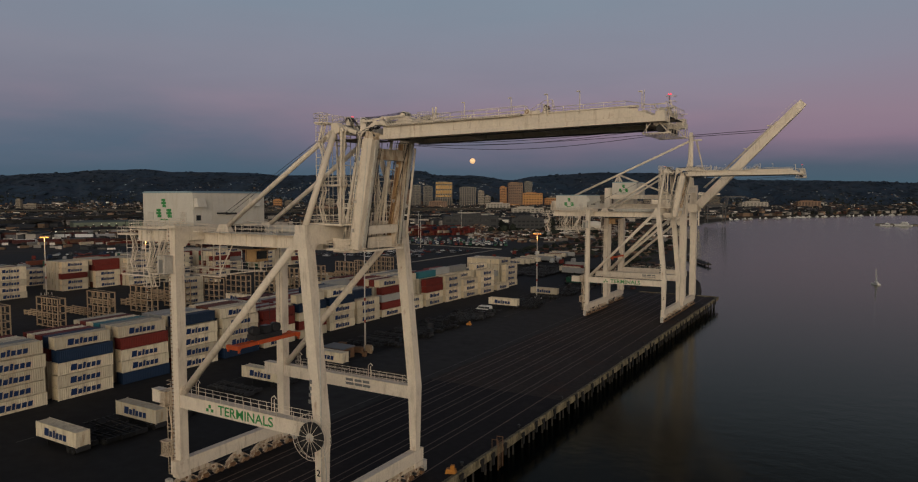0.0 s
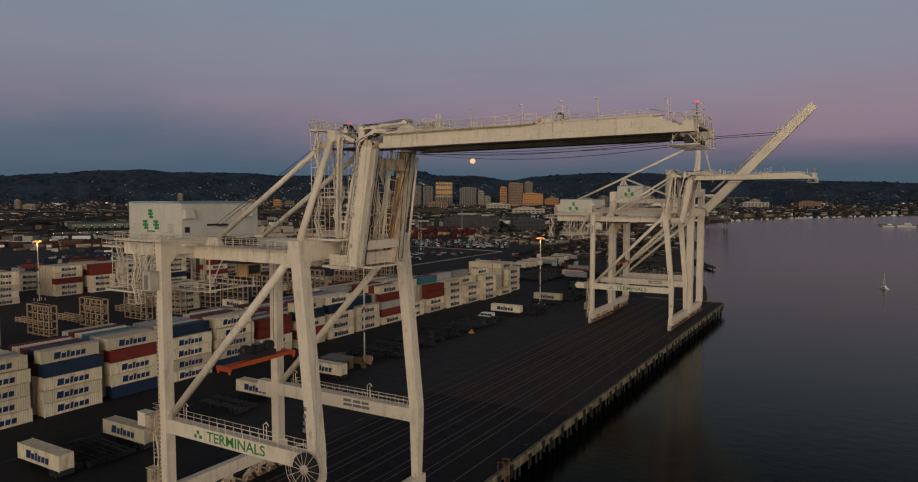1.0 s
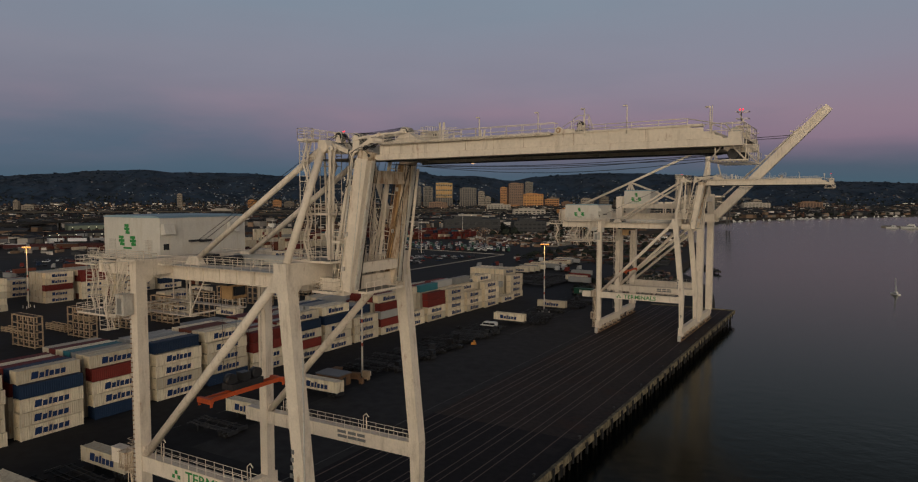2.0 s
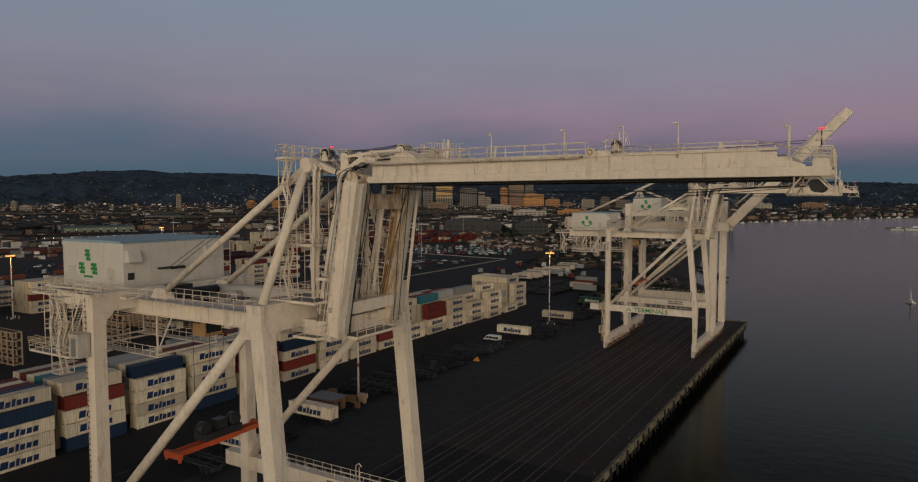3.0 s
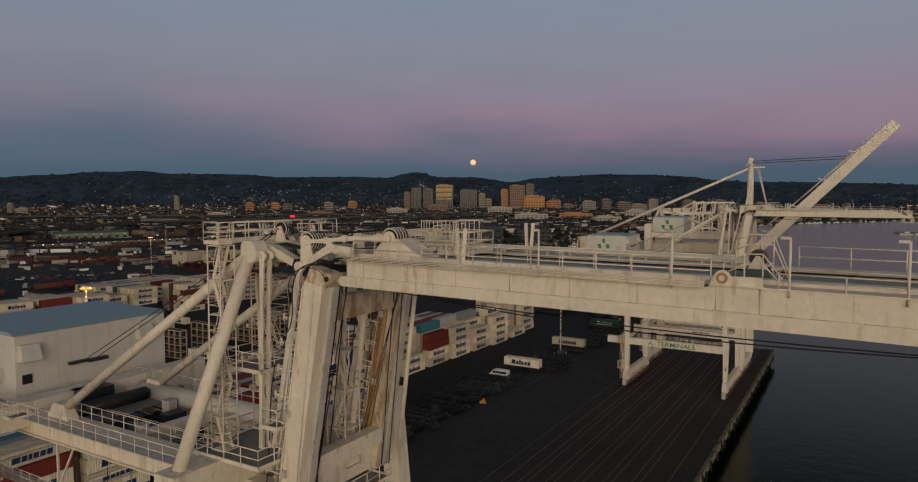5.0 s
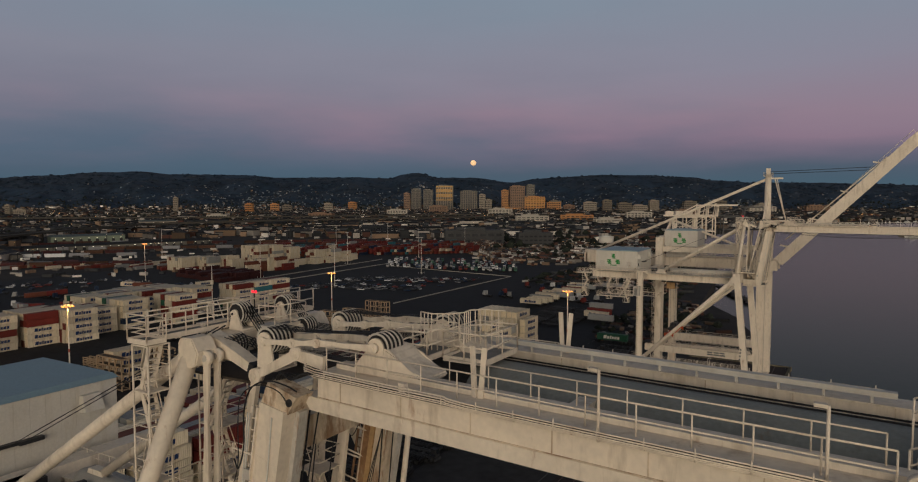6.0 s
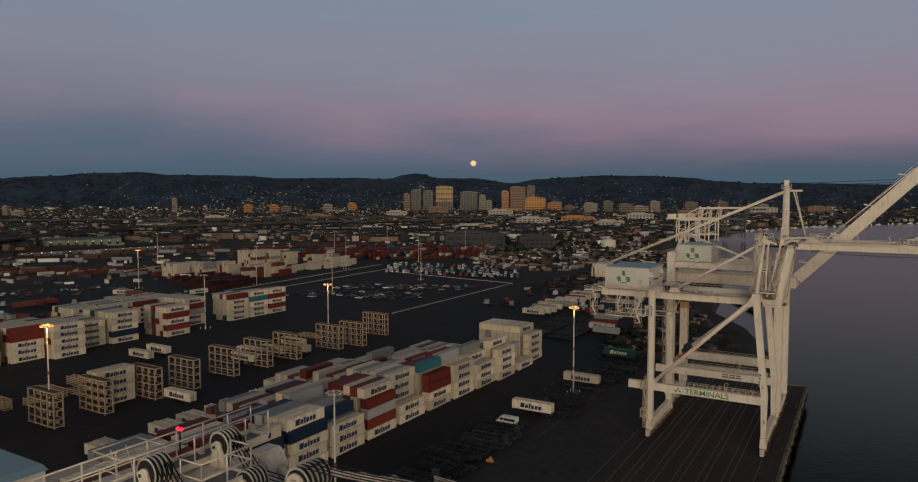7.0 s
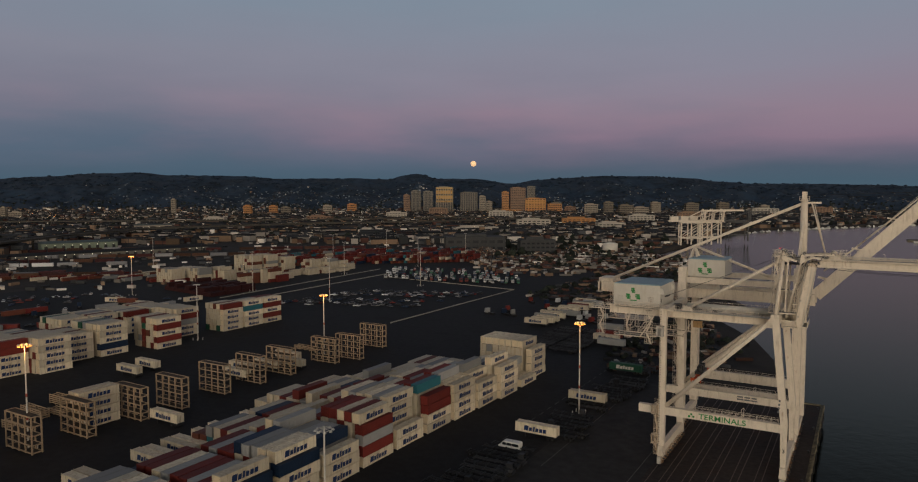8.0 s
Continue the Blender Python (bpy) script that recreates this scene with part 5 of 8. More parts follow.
    beam(bm, (-1.75, YB + 0.6, 48.4), (-1.75, YC2 - 0.6, 48.4), 0.9, 1.4)
    part("inner_boom_tie", bm, WORN, crane)
    bm = bmesh.new()
    box(bm, -7.9, -6.5, YB + 0.6, YC2 - 0.6, 51.2, 52.2)
    part("mast_tie", bm, CRANE, crane)
    # dark trolley rails and festoon ropes under the boom
    for y in (YB + 0.7, YC2 - 0.7):
        bm = bmesh.new()
        box(bm, 0.5, 34.5, y - 0.12, y + 0.12, 49.9, 50.05)
        part("trolley_rail", bm, STEEL, crane)
    for y, sag in ((3.2, 0.5), (3.6, 0.8), (8.4, 0.35), (8.8, 1.0)):
        bm = bmesh.new()
        pts = [(0.2 + 34.0 * i / 10, y, 49.75 - sag * math.sin(math.pi * i / 10) - 0.02 * i) for i in range(11)]
        path(bm, pts, 0.035, 4)
        part("hoist_rope", bm, ROPE, crane)
    bm = bmesh.new()
    for y, x, q in ((2.6, -1.0, -3.6), (3.0, -0.8, -3.3), (8.9, -1.1, -2.6), (9.2, -0.6, -2.2), (5.0, -2.0, -4.2), (6.6, -2.2, -4.6)):
        path(bm, [(x, y, 50.0), (q, y + 0.3, 36.5)], 0.035, 4)
    path(bm, [(-34.6, 7.2, 40.4), (-5.6, 2.1, 52.9)], 0.035, 4)
    path(bm, [(-34.6, 8.3, 40.4), (-5.6, 2.5, 52.9)], 0.035, 4)
    part("hoist_rope", bm, ROPE, crane)
    # boom tip: light platform, rails and the cage that hangs below
    y0, y1 = YB + 0.1, YC2 - 1.2
    bm = bmesh.new()
    box(bm, 33.8, 35.9, y0, y1, 50.66, 50.7)
    part("tip_platform", bm, GRATING, crane)
    bm = bmesh.new()
    fence(bm, [(33.6, y0, 50.7), (36.0, y0, 50.7), (36.0, y1, 50.7), (33.6, y1, 50.7)], 1.1, 0.9, 0.03)
    part("railing", bm, CRANE, crane)
    bm = bmesh.new()
    for y in (y0, y1):
        for x in (34.0, 36.2):
            tube(bm, (x, y, 48.9), (x, y, 50.6), 0.05, 5)
        tube(bm, (33.6, y, 49.0), (34.8, y, 50.5), 0.06, 5)
        tube(bm, (34.8, y, 50.5), (36.2, y, 49.0), 0.06, 5)
        tube(bm, (34.6, y, 51.8), (36.2, y, 50.0), 0.06, 5)
        tube(bm, (33.6, y, 49.0), (36.4, y, 49.0), 0.07, 5)
    for i in range(9):
        x = 33.7 + i * 0.33
        box(bm, x - 0.04, x + 0.04, y0, y1, 48.88, 48.94)
    fence(bm, [(36.4, y0, 48.94), (36.4, y1, 48.94)], 0.9, 1.2, 0.03)
    part("tip_cage", bm, CRANE, crane)
    for y in (y0 + 0.5, y1 - 1.6):
        bm = bmesh.new()
        tube(bm, (35.2, y, 49.5), (35.2, y + 1.1, 49.5), 0.4, 14)
        part("tip_sheave", bm, STEEL, crane)
        bm = bmesh.new()
        tube(bm, (35.3, y, 51.2), (35.3, y + 0.7, 51.2), 0.32, 14)
        part("tip_sheave", bm, CRANE_GREY, crane)
    bm = bmesh.new()
    lattice_tower(bm, 34.9, YMID - 0.5, 50.7, 51.9, 0.9, 1.2)
    part("lamp_frame", bm, CRANE, crane)
    bm = bmesh.new()
    tube(bm, (33.7, YB + 0.2, 50.7), (33.7, YB + 0.2, 53.2), 0.045, 5)
    part("lamp_pole", bm, CRANE, crane)
    warning_lamp(crane, 35.2, YMID, 53.1, 0.075)
    warning_lamp(crane, -8.2, 6.67, 53.7, 0.075)
    # platforms round the mast head
    platform(crane, -8.7, -7.65, 0.7, YC2 + 0.8, 52.45, "xX")
    platform(crane, -8.8, -7.4, -0.3, 0.7, 52.4, "xyX", 1.2)
    bm = bmesh.new()
    lattice_tower(bm, -8.6, -0.2, 39.5, 52.2, 1.1, 2.1)
    part("stair_tower", bm, CRANE, crane)
    platform(crane, -6.5, -5.4, 5.4, 7.6, 52.3, "yYX")
    bm = bmesh.new()
    box(bm, -6.1, -5.4, YB + 3.4, YB + 4.3, 51.4, 52.5)
    part("control_cabinet", bm, CRANE_GREY, crane)
    bm = bmesh.new()
    box(bm, -4.4, -3.2, YB + 4.2, YB + 6.0, 51.0, 52.0)
    part("control_cabinet", bm, CRANE_GREY, crane)
    # Dark sheet stands in for the shaded depth seen past the sheaves.
    bm = bmesh.new()
    box(bm, -8.4, -3.0, YMID - 3.0, YMID + 3.0, 50.3, 50.42)
    part("lower_deck", bm, DARK_DECK, crane)
    platform(crane, -8.8, -5.6, YB - 0.4, YB + 3.0, 44.4, "xyX")
    platform(crane, -9.6, -3.8, YN + 2.5, YB + 2.6, 39.4, "xyX")
    platform(crane, 4.3, 6.4, 5.7, 8.7, 51.95, "xXyY", 1.15)
    platform(crane, 2.6, 4.2, 4.6, 7.2, 52.1, "xXyY", 1.1)
    hoops = [(2.7, 6.4), (3.4, 6.2), (4.1, 6.5), (4.5, 7.2), (4.4, 7.9), (4.9, 8.4), (5.9, 8.5)]
    for z in (52.5, 53.0, 53.7):
        bm = bmesh.new()
        path(bm, [(x, y, z) for x, y in hoops], 0.03, 5)
        part("cage_ring", bm, CRANE, crane)
    for (x, y), (x2, y2) in zip(hoops, hoops[1:]):
        for k in range(3):
            t = k / 3
            bm = bmesh.new()
            tube(bm, (x + (x2 - x) * t, y + (y2 - y) * t, 51.8), (x + (x2 - x) * t, y + (y2 - y) * t, 53.7), 0.026, 5)
            part("cage_bar", bm, CRANE, crane)
    for y0, y1 in ((2.52, 4.2), (YB + YC2 - 4.2, YB + YC2 - 2.52)):
        bm = bmesh.new()
        ring = [(1.75, 51.66), (5.5, 51.66), (5.5, 51.86), (4.8, 52.1), (4.25, 52.4), (3.9, 52.7), (3.6, 52.84), (2.72, 52.8), (2.3, 52.3)]
        lo, hi = [[bm.verts.new((x, y, z)) for x, z in ring] for y in (y0, y1)]
        bm.faces.new(lo)
        bm.faces.new(hi[::-1])
        for i in range(len(ring)):
            j = (i + 1) % len(ring)
            bm.faces.new((lo[j], lo[i], hi[i], hi[j]))
        bmesh.ops.bevel(bm, geom=bm.edges[:], offset=0.08, segments=2, affect="EDGES")
        part("stay_bracket", bm, CRANE, crane)
    # stair tower from the girders to the mast head, and access at the boom foot
    bm = bmesh.new()
    lattice_tower(bm, -9.6, YMID - 1.6, 39.4, 52.4, 1.7)
    part("stair_tower", bm, CRANE, crane)
    bm = bmesh.new()
    lattice_tower(bm, -5.6, YB + 2.4, 36.8, 43.0, 1.5)
    part("stair_tower", bm, CRANE, crane)
    bm = bmesh.new()
    lattice_tower(bm, -4.8, YC2 - 3.6, 37.0, 45.0, 1.5)
    part("stair_tower", bm, CRANE, crane)
    platform(crane, -6.6, -3.7, YB - 2.2, YB - 0.7, 36.2, "xyX")
    platform(crane, -6.6, -1.6, YB + 0.8, YC2 - 0.8, 36.0, "xX")
    platform(crane, -4.6, -3.4, YB - 1.3, YB + 0.6, 41.5, "xy")
    bm = bmesh.new()
    for y in (YB + 2.0, YC2 - 2.0):
        beam(bm, (-8.0, y, 39.3), (-8.4, y, 52.6), 0.18, 0.18)
        beam(bm, (-4.4, y, 36.5), (-2.6, y, 49.0), 0.2, 0.3, up=(1, 0, 0))
        for k in range(5):
            beam(bm, (-8.0, y, 40 + k * 2.5), (-6.9, y, 41.8 + k * 2.5), 0.09, 0.09)
    part("bracing", bm, CRANE, crane)
    # the outer boom swings a little towards the near side
    swung = ("outer_boom", "walkway", "pipe_run", "railing", "cable_tray", "inner_flange", "lower_deck", "deck_plate", "hose", "stay_anchor", "boss", "housing", "cheek", "junction_box", "sheave", "lamp_post", "guide_post", "boom_tie",
             "trolley_rail", "hoist_rope", "tip_platform", "tip_cage", "tip_sheave", "lamp_frame", "lamp_pole", "lamp_stem", "lamp_glass")
    for ob in crane.children_recursive:
        if ob.type == "MESH" and ob.name.split(".")[0] in swung and ob.parent.name.split(".")[0] not in ("sheave_block", "platform") and min(v.co.x for v in ob.data.vertices) > -0.3:
            for v in ob.data.vertices:
                v.co.y += 0.95 - 0.083 * v.co.x
    # forestay that leans from the knuckle down to the far side
    bm = bmesh.new()
    tube(bm, (-0.6, YC2 + 0.9, 49.5), (-2.2, YC2 + 0.9, 37.2), 0.16, 8)
    part("side_pipe", bm, CRANE, crane)


def hanging_spreader(crane):
    """The orange container spreader that hangs from the trolley, with its dark head block."""
    x, z, y0, y1 = -25.6, 21.1, 0.2, 12.8
    m = (y0 + y1) / 2
    bm = bmesh.new()
    for s in (-0.45, 0.45):
        box(bm, x + s - 0.16, x + s + 0.16, y0 + 0.5, y1 - 0.5, z - 0.3, z + 0.25)
    for y in (y0, y1 - 0.5):
        box(bm, x - 1.25, x + 1.25, y, y + 0.5, z - 0.35, z + 0.3)
        for s in (-1.2, 1.0):
            box(bm, x + s, x + s + 0.2, y + 0.1, y + 0.4, z - 0.75, z - 0.35)
    box(bm, x - 0.9, x + 0.9, m - 2.0, m + 2.0, z - 0.25, z + 0.4)
    sp = part("spreader", bm, ORANGE, crane, "orange-red hanging container spreader")
    bm = bmesh.new()
    box(bm, x - 1.0, x + 1.0, m - 2.6, m + 2.6, z + 0.42, z + 1.2)
    for y in (m - 2.1, m + 2.1):
        tube(bm, (x - 0.5, y, z + 1.7), (x + 0.5, y, z + 1.7), 0.75, 16)
    box(bm, x - 0.6, x + 0.6, m - 0.6, m + 0.8, z + 1.2, z + 2.3)
    part("head_block", bm, STEEL, sp, "dark head block with rope sheaves")
    for y in (m - 2.1, m + 2.1):
        for s in (-0.7, 0.7):
            bm = bmesh.new()
            tube(bm, (x + s * 0.5, y + s, z + 1.7), (x + s * 0.9, y + s * 0.9, 35.5), 0.028, 5)
            part("rope", bm, ROPE, sp)
    bm = bmesh.new()
    box(bm, x - 2.6, x + 2.6, YB + 0.5, YC2 - 0.5, 35.35, 35.85)
    for y in (m - 2.1, m + 2.1):
        tube(bm, (x - 1.0, y, 36.1), (x + 1.0, y, 36.1), 0.5, 12)
    part("trolley", bm, STEEL, crane)


def quay_crane(y, number, label):
    crane = thing("quay_crane", (0, y, 0), label, "crane", "quay cranes")
    portal(crane, number)
    if y < 100:
        reel(crane)
    girders(crane)
    machine_house(crane)
    lift_shaft(crane)
    mast_and_boom(crane)
    hanging_spreader(crane)
    return crane


quay_crane(0.0, "2", "cream-white articulated quay crane with folded boom on the wharf rails")
quay_crane(170.6, "3", "cream-white quay crane standing farther along the wharf rails")


# ---- containers ----
CL, CW, CH = 12.19, 2.44, 2.67
TEMPLATES = {}


def container_body(length=CL):
    """Corner posts, rails, ribbed sides, roof; the long axis lies along y."""
    bm = bmesh.new()
    a, h, l = CW / 2, CH - 0.05, length / 2
    for sx in (-1, 1):
        for sy in (-1, 1):
            box(bm, *sorted((sx * a, sx * (a - 0.16))), *sorted((sy * l, sy * (l - 0.2))), 0, CH)
        for z0, z1 in ((0.05, 0.2), (h - 0.12, h)):
            box(bm, *sorted((sx * a, sx * (a - 0.1))), -l + 0.2, l - 0.2, z0, z1)
        # ribbed side
        n = 27
        step = (length - 0.4) / n
        xo, xi = sx * (a - 0.025), sx * (a - 0.075)
        prof = []
        for i in range(n):
            y = -l + 0.2 + i * step
            prof += [(y, xo), (y + step * 0.5, xo), (y + step * 0.6, xi), (y + step * 0.9, xi)]
        prof.append((l - 0.2, xo))
        lo = [bm.verts.new((x, y, 0.2)) for y, x in prof]
        hi = [bm.verts.new((x, y, h - 0.12)) for y, x in prof]
        for i in range(len(prof) - 1):
            q = (lo[i], lo[i + 1], hi[i + 1], hi[i])
            bm.faces.new(q if sx > 0 else q[::-1])
    n = 12
    for i in range(n):
        y = -l + 0.2 + (length - 0.4) * (i + 0.5) / n
        box(bm, -a + 0.1, a - 0.1, y - 0.38, y + 0.38, h - 0.1, h - 0.025)
    box(bm, -a + 0.1, a - 0.1, -l + 0.12, l - 0.06, 0.1, h - 0.06)
    return bm


def door_end():
    """Two door leaves with locking bars and hinges, on the near end."""
    bm = bmesh.new()
    y = -CL / 2
    for x in (-1.03, 0.03):
        box(bm, x, x + 1.0, y + 0.06, y + 0.115, 0.15, CH - 0.14)
    for x in (-0.8, -0.3, 0.3, 0.8):
        tube(bm, (x, y + 0.03, 0.12), (x, y + 0.03, CH - 0.1), 0.03, 6)
        box(bm, x - 0.07, x + 0.07, y + 0.02, y + 0.07, 1.1, 1.25)
    return bm


def logo_bars():
    """The owner's mark as a row of plain leaning blocks joined by a hairline at their feet."""
    bm = bmesh.new()
    line, y = [], -3.5
    for w, h in ((1.3, 1.36), (0.86, 1.02), (0.56, 1.3), (0.84, 1.02), (0.9, 1.02), (0.9, 1.02)):
        k = h * 0.14
        line.append([(y, 0.612), (y + k, 0.6 + h), (y + w + k, 0.6 + h), (y + w, 0.612)])
        y += w + 0.24
    quads = list(line)
    for a, b in zip(line, line[1:]):
        quads.append([(a[3][0], 0.6), (a[3][0], 0.612), (b[0][0], 0.612), (b[0][0], 0.6)])
    for q in line:
        quads.append([(q[0][0], 0.6), (q[0][0], 0.612), (q[3][0], 0.612), (q[3][0], 0.6)])
    for x in (CW / 2 - 0.02, CW / 2 + 0.004):
        for q in quads:
            v = [bm.verts.new((x, p, z)) for p, z in q]
            bm.faces.new(v if x < CW / 2 else v[::-1])
    bmesh.ops.remove_doubles(bm, verts=bm.verts[:], dist=0.002)
    return bm


BODY_NAMES = {"cream": "cream", "blue": "navy blue", "red": "dark red", "grey": "grey", "teal": "teal blue", "green": "dark green", "brown": "rust red"}


def container(color, at, where="stacked in the yard", group="stacked containers"):
    key = (color, where)
    if key not in TEMPLATES:
        mark = "blue mark" if color == "cream" else "ribbed sides"
        c = thing("shipping_container", at, f"{BODY_NAMES[color]} container, {mark}, {where}", "container", group)
        part("body", container_body(), BOXES[color], c)
        part("door_leaf", door_end(), DOOR_CREAM if color == "cream" else BOXES[color], c)
        if color in ("cream",):
            part("owner_mark", logo_bars(), LOGO_BLUE, c, "blue blocks of the owner's mark")
        elif color == "green":
            part("owner_mark", logo_bars(), MAST, c, "white blocks of the owner's mark")
        TEMPLATES[key] = c
        return c
    return copy_thing(TEMPLATES[key], at)


HIDDEN = bmesh.new()
rnd = random.Random(7)


def filler(x, y, level, color):
    """A container buried in a stack."""
    names = list(BOXES)
    box(HIDDEN, x - 1.2, x + 1.2, y - 6.08, y + 6.08, level * CH + 0.02, level * CH + CH - 0.02, names.index(color))


def pick(r):
    return rnd.choices(("cream", "red", "grey", "blue", "brown", "teal"), (60, 12, 13, 8, 6, 1))[0] if r is None else r


LETTER = {"w": "cream", "b": "blue", "r": "red", "g": "grey", "t": "teal", "n": "green", "o": "brown"}
# middle of the front column of every block: x, y
FRONT_AT = {-3: (-93.2, -25.9), -2: (-93.2, -11.5), -1: (-93.0, 2.75), 0: (-93.0, 17.35), 1: (-93.2, 31.9), 2: (-93.4, 46.6), 3: (-93.6, 61.0), 4: (-93.8, 75.4), 5: (-94.1, 89.7), 6: (-94.5, 104.0), 7: (-94.9, 118.2),
            8: (-95.15, 132.3), 9: (-95.2, 146.5), 10: (-95.0, 160.6), 11: (-94.5, 174.3), 12: (-93.9, 187.7), 13: (-92.5, 200.4), 14: (-92.7, 216.2), 15: (-94.6, 228.8)}
# front column of every block, from the ground up; then how high the rows behind are; then setback of each level
FRONT = {
    -3: ("wwwww", "55555555"), -2: ("wwwww", "55554455"), -1: ("wwwww", "55554455"), 0: ("wwwbw", "55554433"), 1: ("bwwrw", "55555544"), 2: ("wwwwb", "55554444"), 3: ("bwwww", "55554444"),
    4: ("wwrr", "4444444444"), 5: ("wrwbw", "44444444433"), 6: ("wwwbw", "555544443"), 7: ("www", "4444554433333322"), 8: ("wrgrw", "55554434333333"), 9: ("ww", "5555554443434333322"),
    10: ("wwrr", "5544444343333333"), 11: ("wwww", "4554444433343322"), 12: ("www", "45444433333322"), 13: ("wwww", "54443333333332"), 14: ("w", "1333"), 15: ("wwww", "5555555"),
}
LONG_TOPS = {4: "wrgrwgwwgg", 5: "wrgrrgwrrgb", 8: "rwrrrgwwrw", 9: "wgwwgwrwrwwgrwr", 6: "wggbrrgr", 7: "bggggwrwrwwrw", 10: "trwgrwgwrwwbwgw", 11: "wgrwgrwwrrwgw", 12: "wgbwgwrwwgw", 13: "wbgwrwgwwg", 2: "wgggrb", 1: "wgtwr", 0: "brwrr", -1: "gwwrr", 15: "wwwwwwwww"}


def front_blocks():
    for k, (col, rows) in FRONT.items():
        front_x, y = FRONT_AT[k]
        near = k >= -1
        for lv, c in enumerate(col):
            dx = rnd.uniform(-0.06, 0.06) - (0.9 if lv == len(col) - 1 and len(col) == 5 else 0)
            container(LETTER[c], pose(front_x + dx, y + rnd.uniform(-0.18, 0.18), lv * CH, 0, 0, rnd.uniform(-0.25, 0.25)))
        tops = LONG_TOPS.get(k, "")
        for i, h in enumerate(rows):
            h = int(h)
            x = front_x - (i + 1) * 2.62 - (1.0 if i == 0 else 0.6)
            for lv in range(h):
                shown = lv == h - 1 or (i == 0 and lv >= len(col))
                c = LETTER[tops[i]] if i < len(tops) and lv == h - 1 else pick(None if k < 9 or rnd.random() < 0.3 else "cream")
                if shown and near and i < (7 if k >= 4 else 4):
                    container(c, pose(x, y + rnd.uniform(-0.25, 0.25), lv * CH, 0, 0, rnd.uniform(-0.3, 0.3)))
                else:
                    filler(x, y + rnd.uniform(-0.2, 0.2), lv, c)


def rear_blocks():
    """The rows farther inland, beside the stacks of empty racks."""
    spec = [
        (-256.0, 52.0, "wwww", 6), (-256.0, 67.0, "wwwww", 6), (-256.0, 82.0, "wwwww", 7), (-262.0, 112.5, "wwrww", 6), (-260.6, 127.6, "wwwrr", 7), (-254.1, 140.2, "wwwww", 8), (-263.9, 154.7, "wwww", 8),
        (-261.4, 168.3, "wbwww", 8), (-253.9, 189.2, "wrwrw", 3), (-262.5, 189.4, "orrnr", 3), (-268.5, 210.0, "wwgrw", 6), (-261.2, 231.0, "wwwwr", 5), (-261.0, 244.2, "wwwtw", 4), (-260.8, 257.2, "wrwrw", 4),
        (-296.0, 217.5, "wwww", 10), (-296.5, 203.0, "wwwr", 9), (-300.0, 189.0, "wwrw", 8), (-302.0, 175.0, "wwww", 7), (-300.0, 150.0, "www", 6), (-296.0, 135.0, "wwr", 5), (-294.0, 112.0, "www", 5), (-292.0, 84.0, "wwww", 5),
    ]
    for x, y, col, deep in spec:
        for lv, c in enumerate(col):
            container(LETTER[c], pose(x, y + rnd.uniform(-0.2, 0.2), lv * CH, 0, 0, rnd.uniform(-0.3, 0.3)), "stacked far back in the yard", "rear containers")
        for i in range(1, deep):
            for lv in range(len(col)):
                c = rnd.choices(("cream", "red", "grey", "green", "brown"), (76, 10, 8, 2, 4))[0]
                xx = x - i * 2.6
                if lv == len(col) - 1 and i < 2 and x > -262 and y > 120:
                    container("cream" if rnd.random() < 0.6 else c, pose(xx, y + rnd.uniform(-0.3, 0.3), lv * CH), "stacked far back in the yard", "rear containers")
                else:
                    filler(xx + rnd.uniform(-0.05, 0.05), y + rnd.uniform(-0.3, 0.3), lv, c)
    # far stacks beyond
    for x, y, nx, ny, h in ((-448, 340, 7, 1, 4), (-436, 356, 6, 1, 4), (-424, 370, 6, 1, 4), (-440, 412, 8, 1, 6), (-436, 427, 8, 1, 6), (-430, 442, 6, 1, 5), (-420, 466, 3, 1, 2), (-402, 420, 3, 1, 2), (-396, 436, 4, 1, 2), (-392, 452, 3, 1, 2), (-388, 470, 4, 1, 1), (-470, 372, 5, 1, 3), (-475, 440, 6, 1, 3), (-398, 396, 4, 1, 2), (-408, 384, 4, 1, 3), (-412, 456, 5, 1, 4), (-404, 470, 5, 1, 4), (-396, 484, 4, 1, 3)):
        for i in range(nx):
            for j in range(ny):
                top = h - (rnd.random() < 0.25)
                for lv in range(top):
                    filler(x - i * 2.66, y + j * 13 + rnd.uniform(-0.3, 0.3), lv, rnd.choices(("cream", "grey", "brown", "red"), (80, 6, 8, 6))[0])
    # dark red frames stacked behind the rear blocks
    for i in range(22):
        for j in range(3):
            for lv in range(rnd.choice((1, 1, 2))):
                filler(-362 - i * 2.7, 306 + j * 13.2 + i * 0.4, lv, "maroon")
    for i in range(9):
        for lv in range(rnd.choice((2, 3, 4))):
            filler(-398 + i * 2.9 - (18 if i > 5 else 0), 362 + i * 5.0, lv, rnd.choice(("brown", "cream", "cream", "red")))
    # the long red ranks and mixed rows behind the truck park
    for i in range(330):
        t = rnd.random()
        x, y = -505 + 170 * t, 446 + 170 * t
        off = rnd.choice((0, 0, 14, 28, 28, 44, 60, 78))
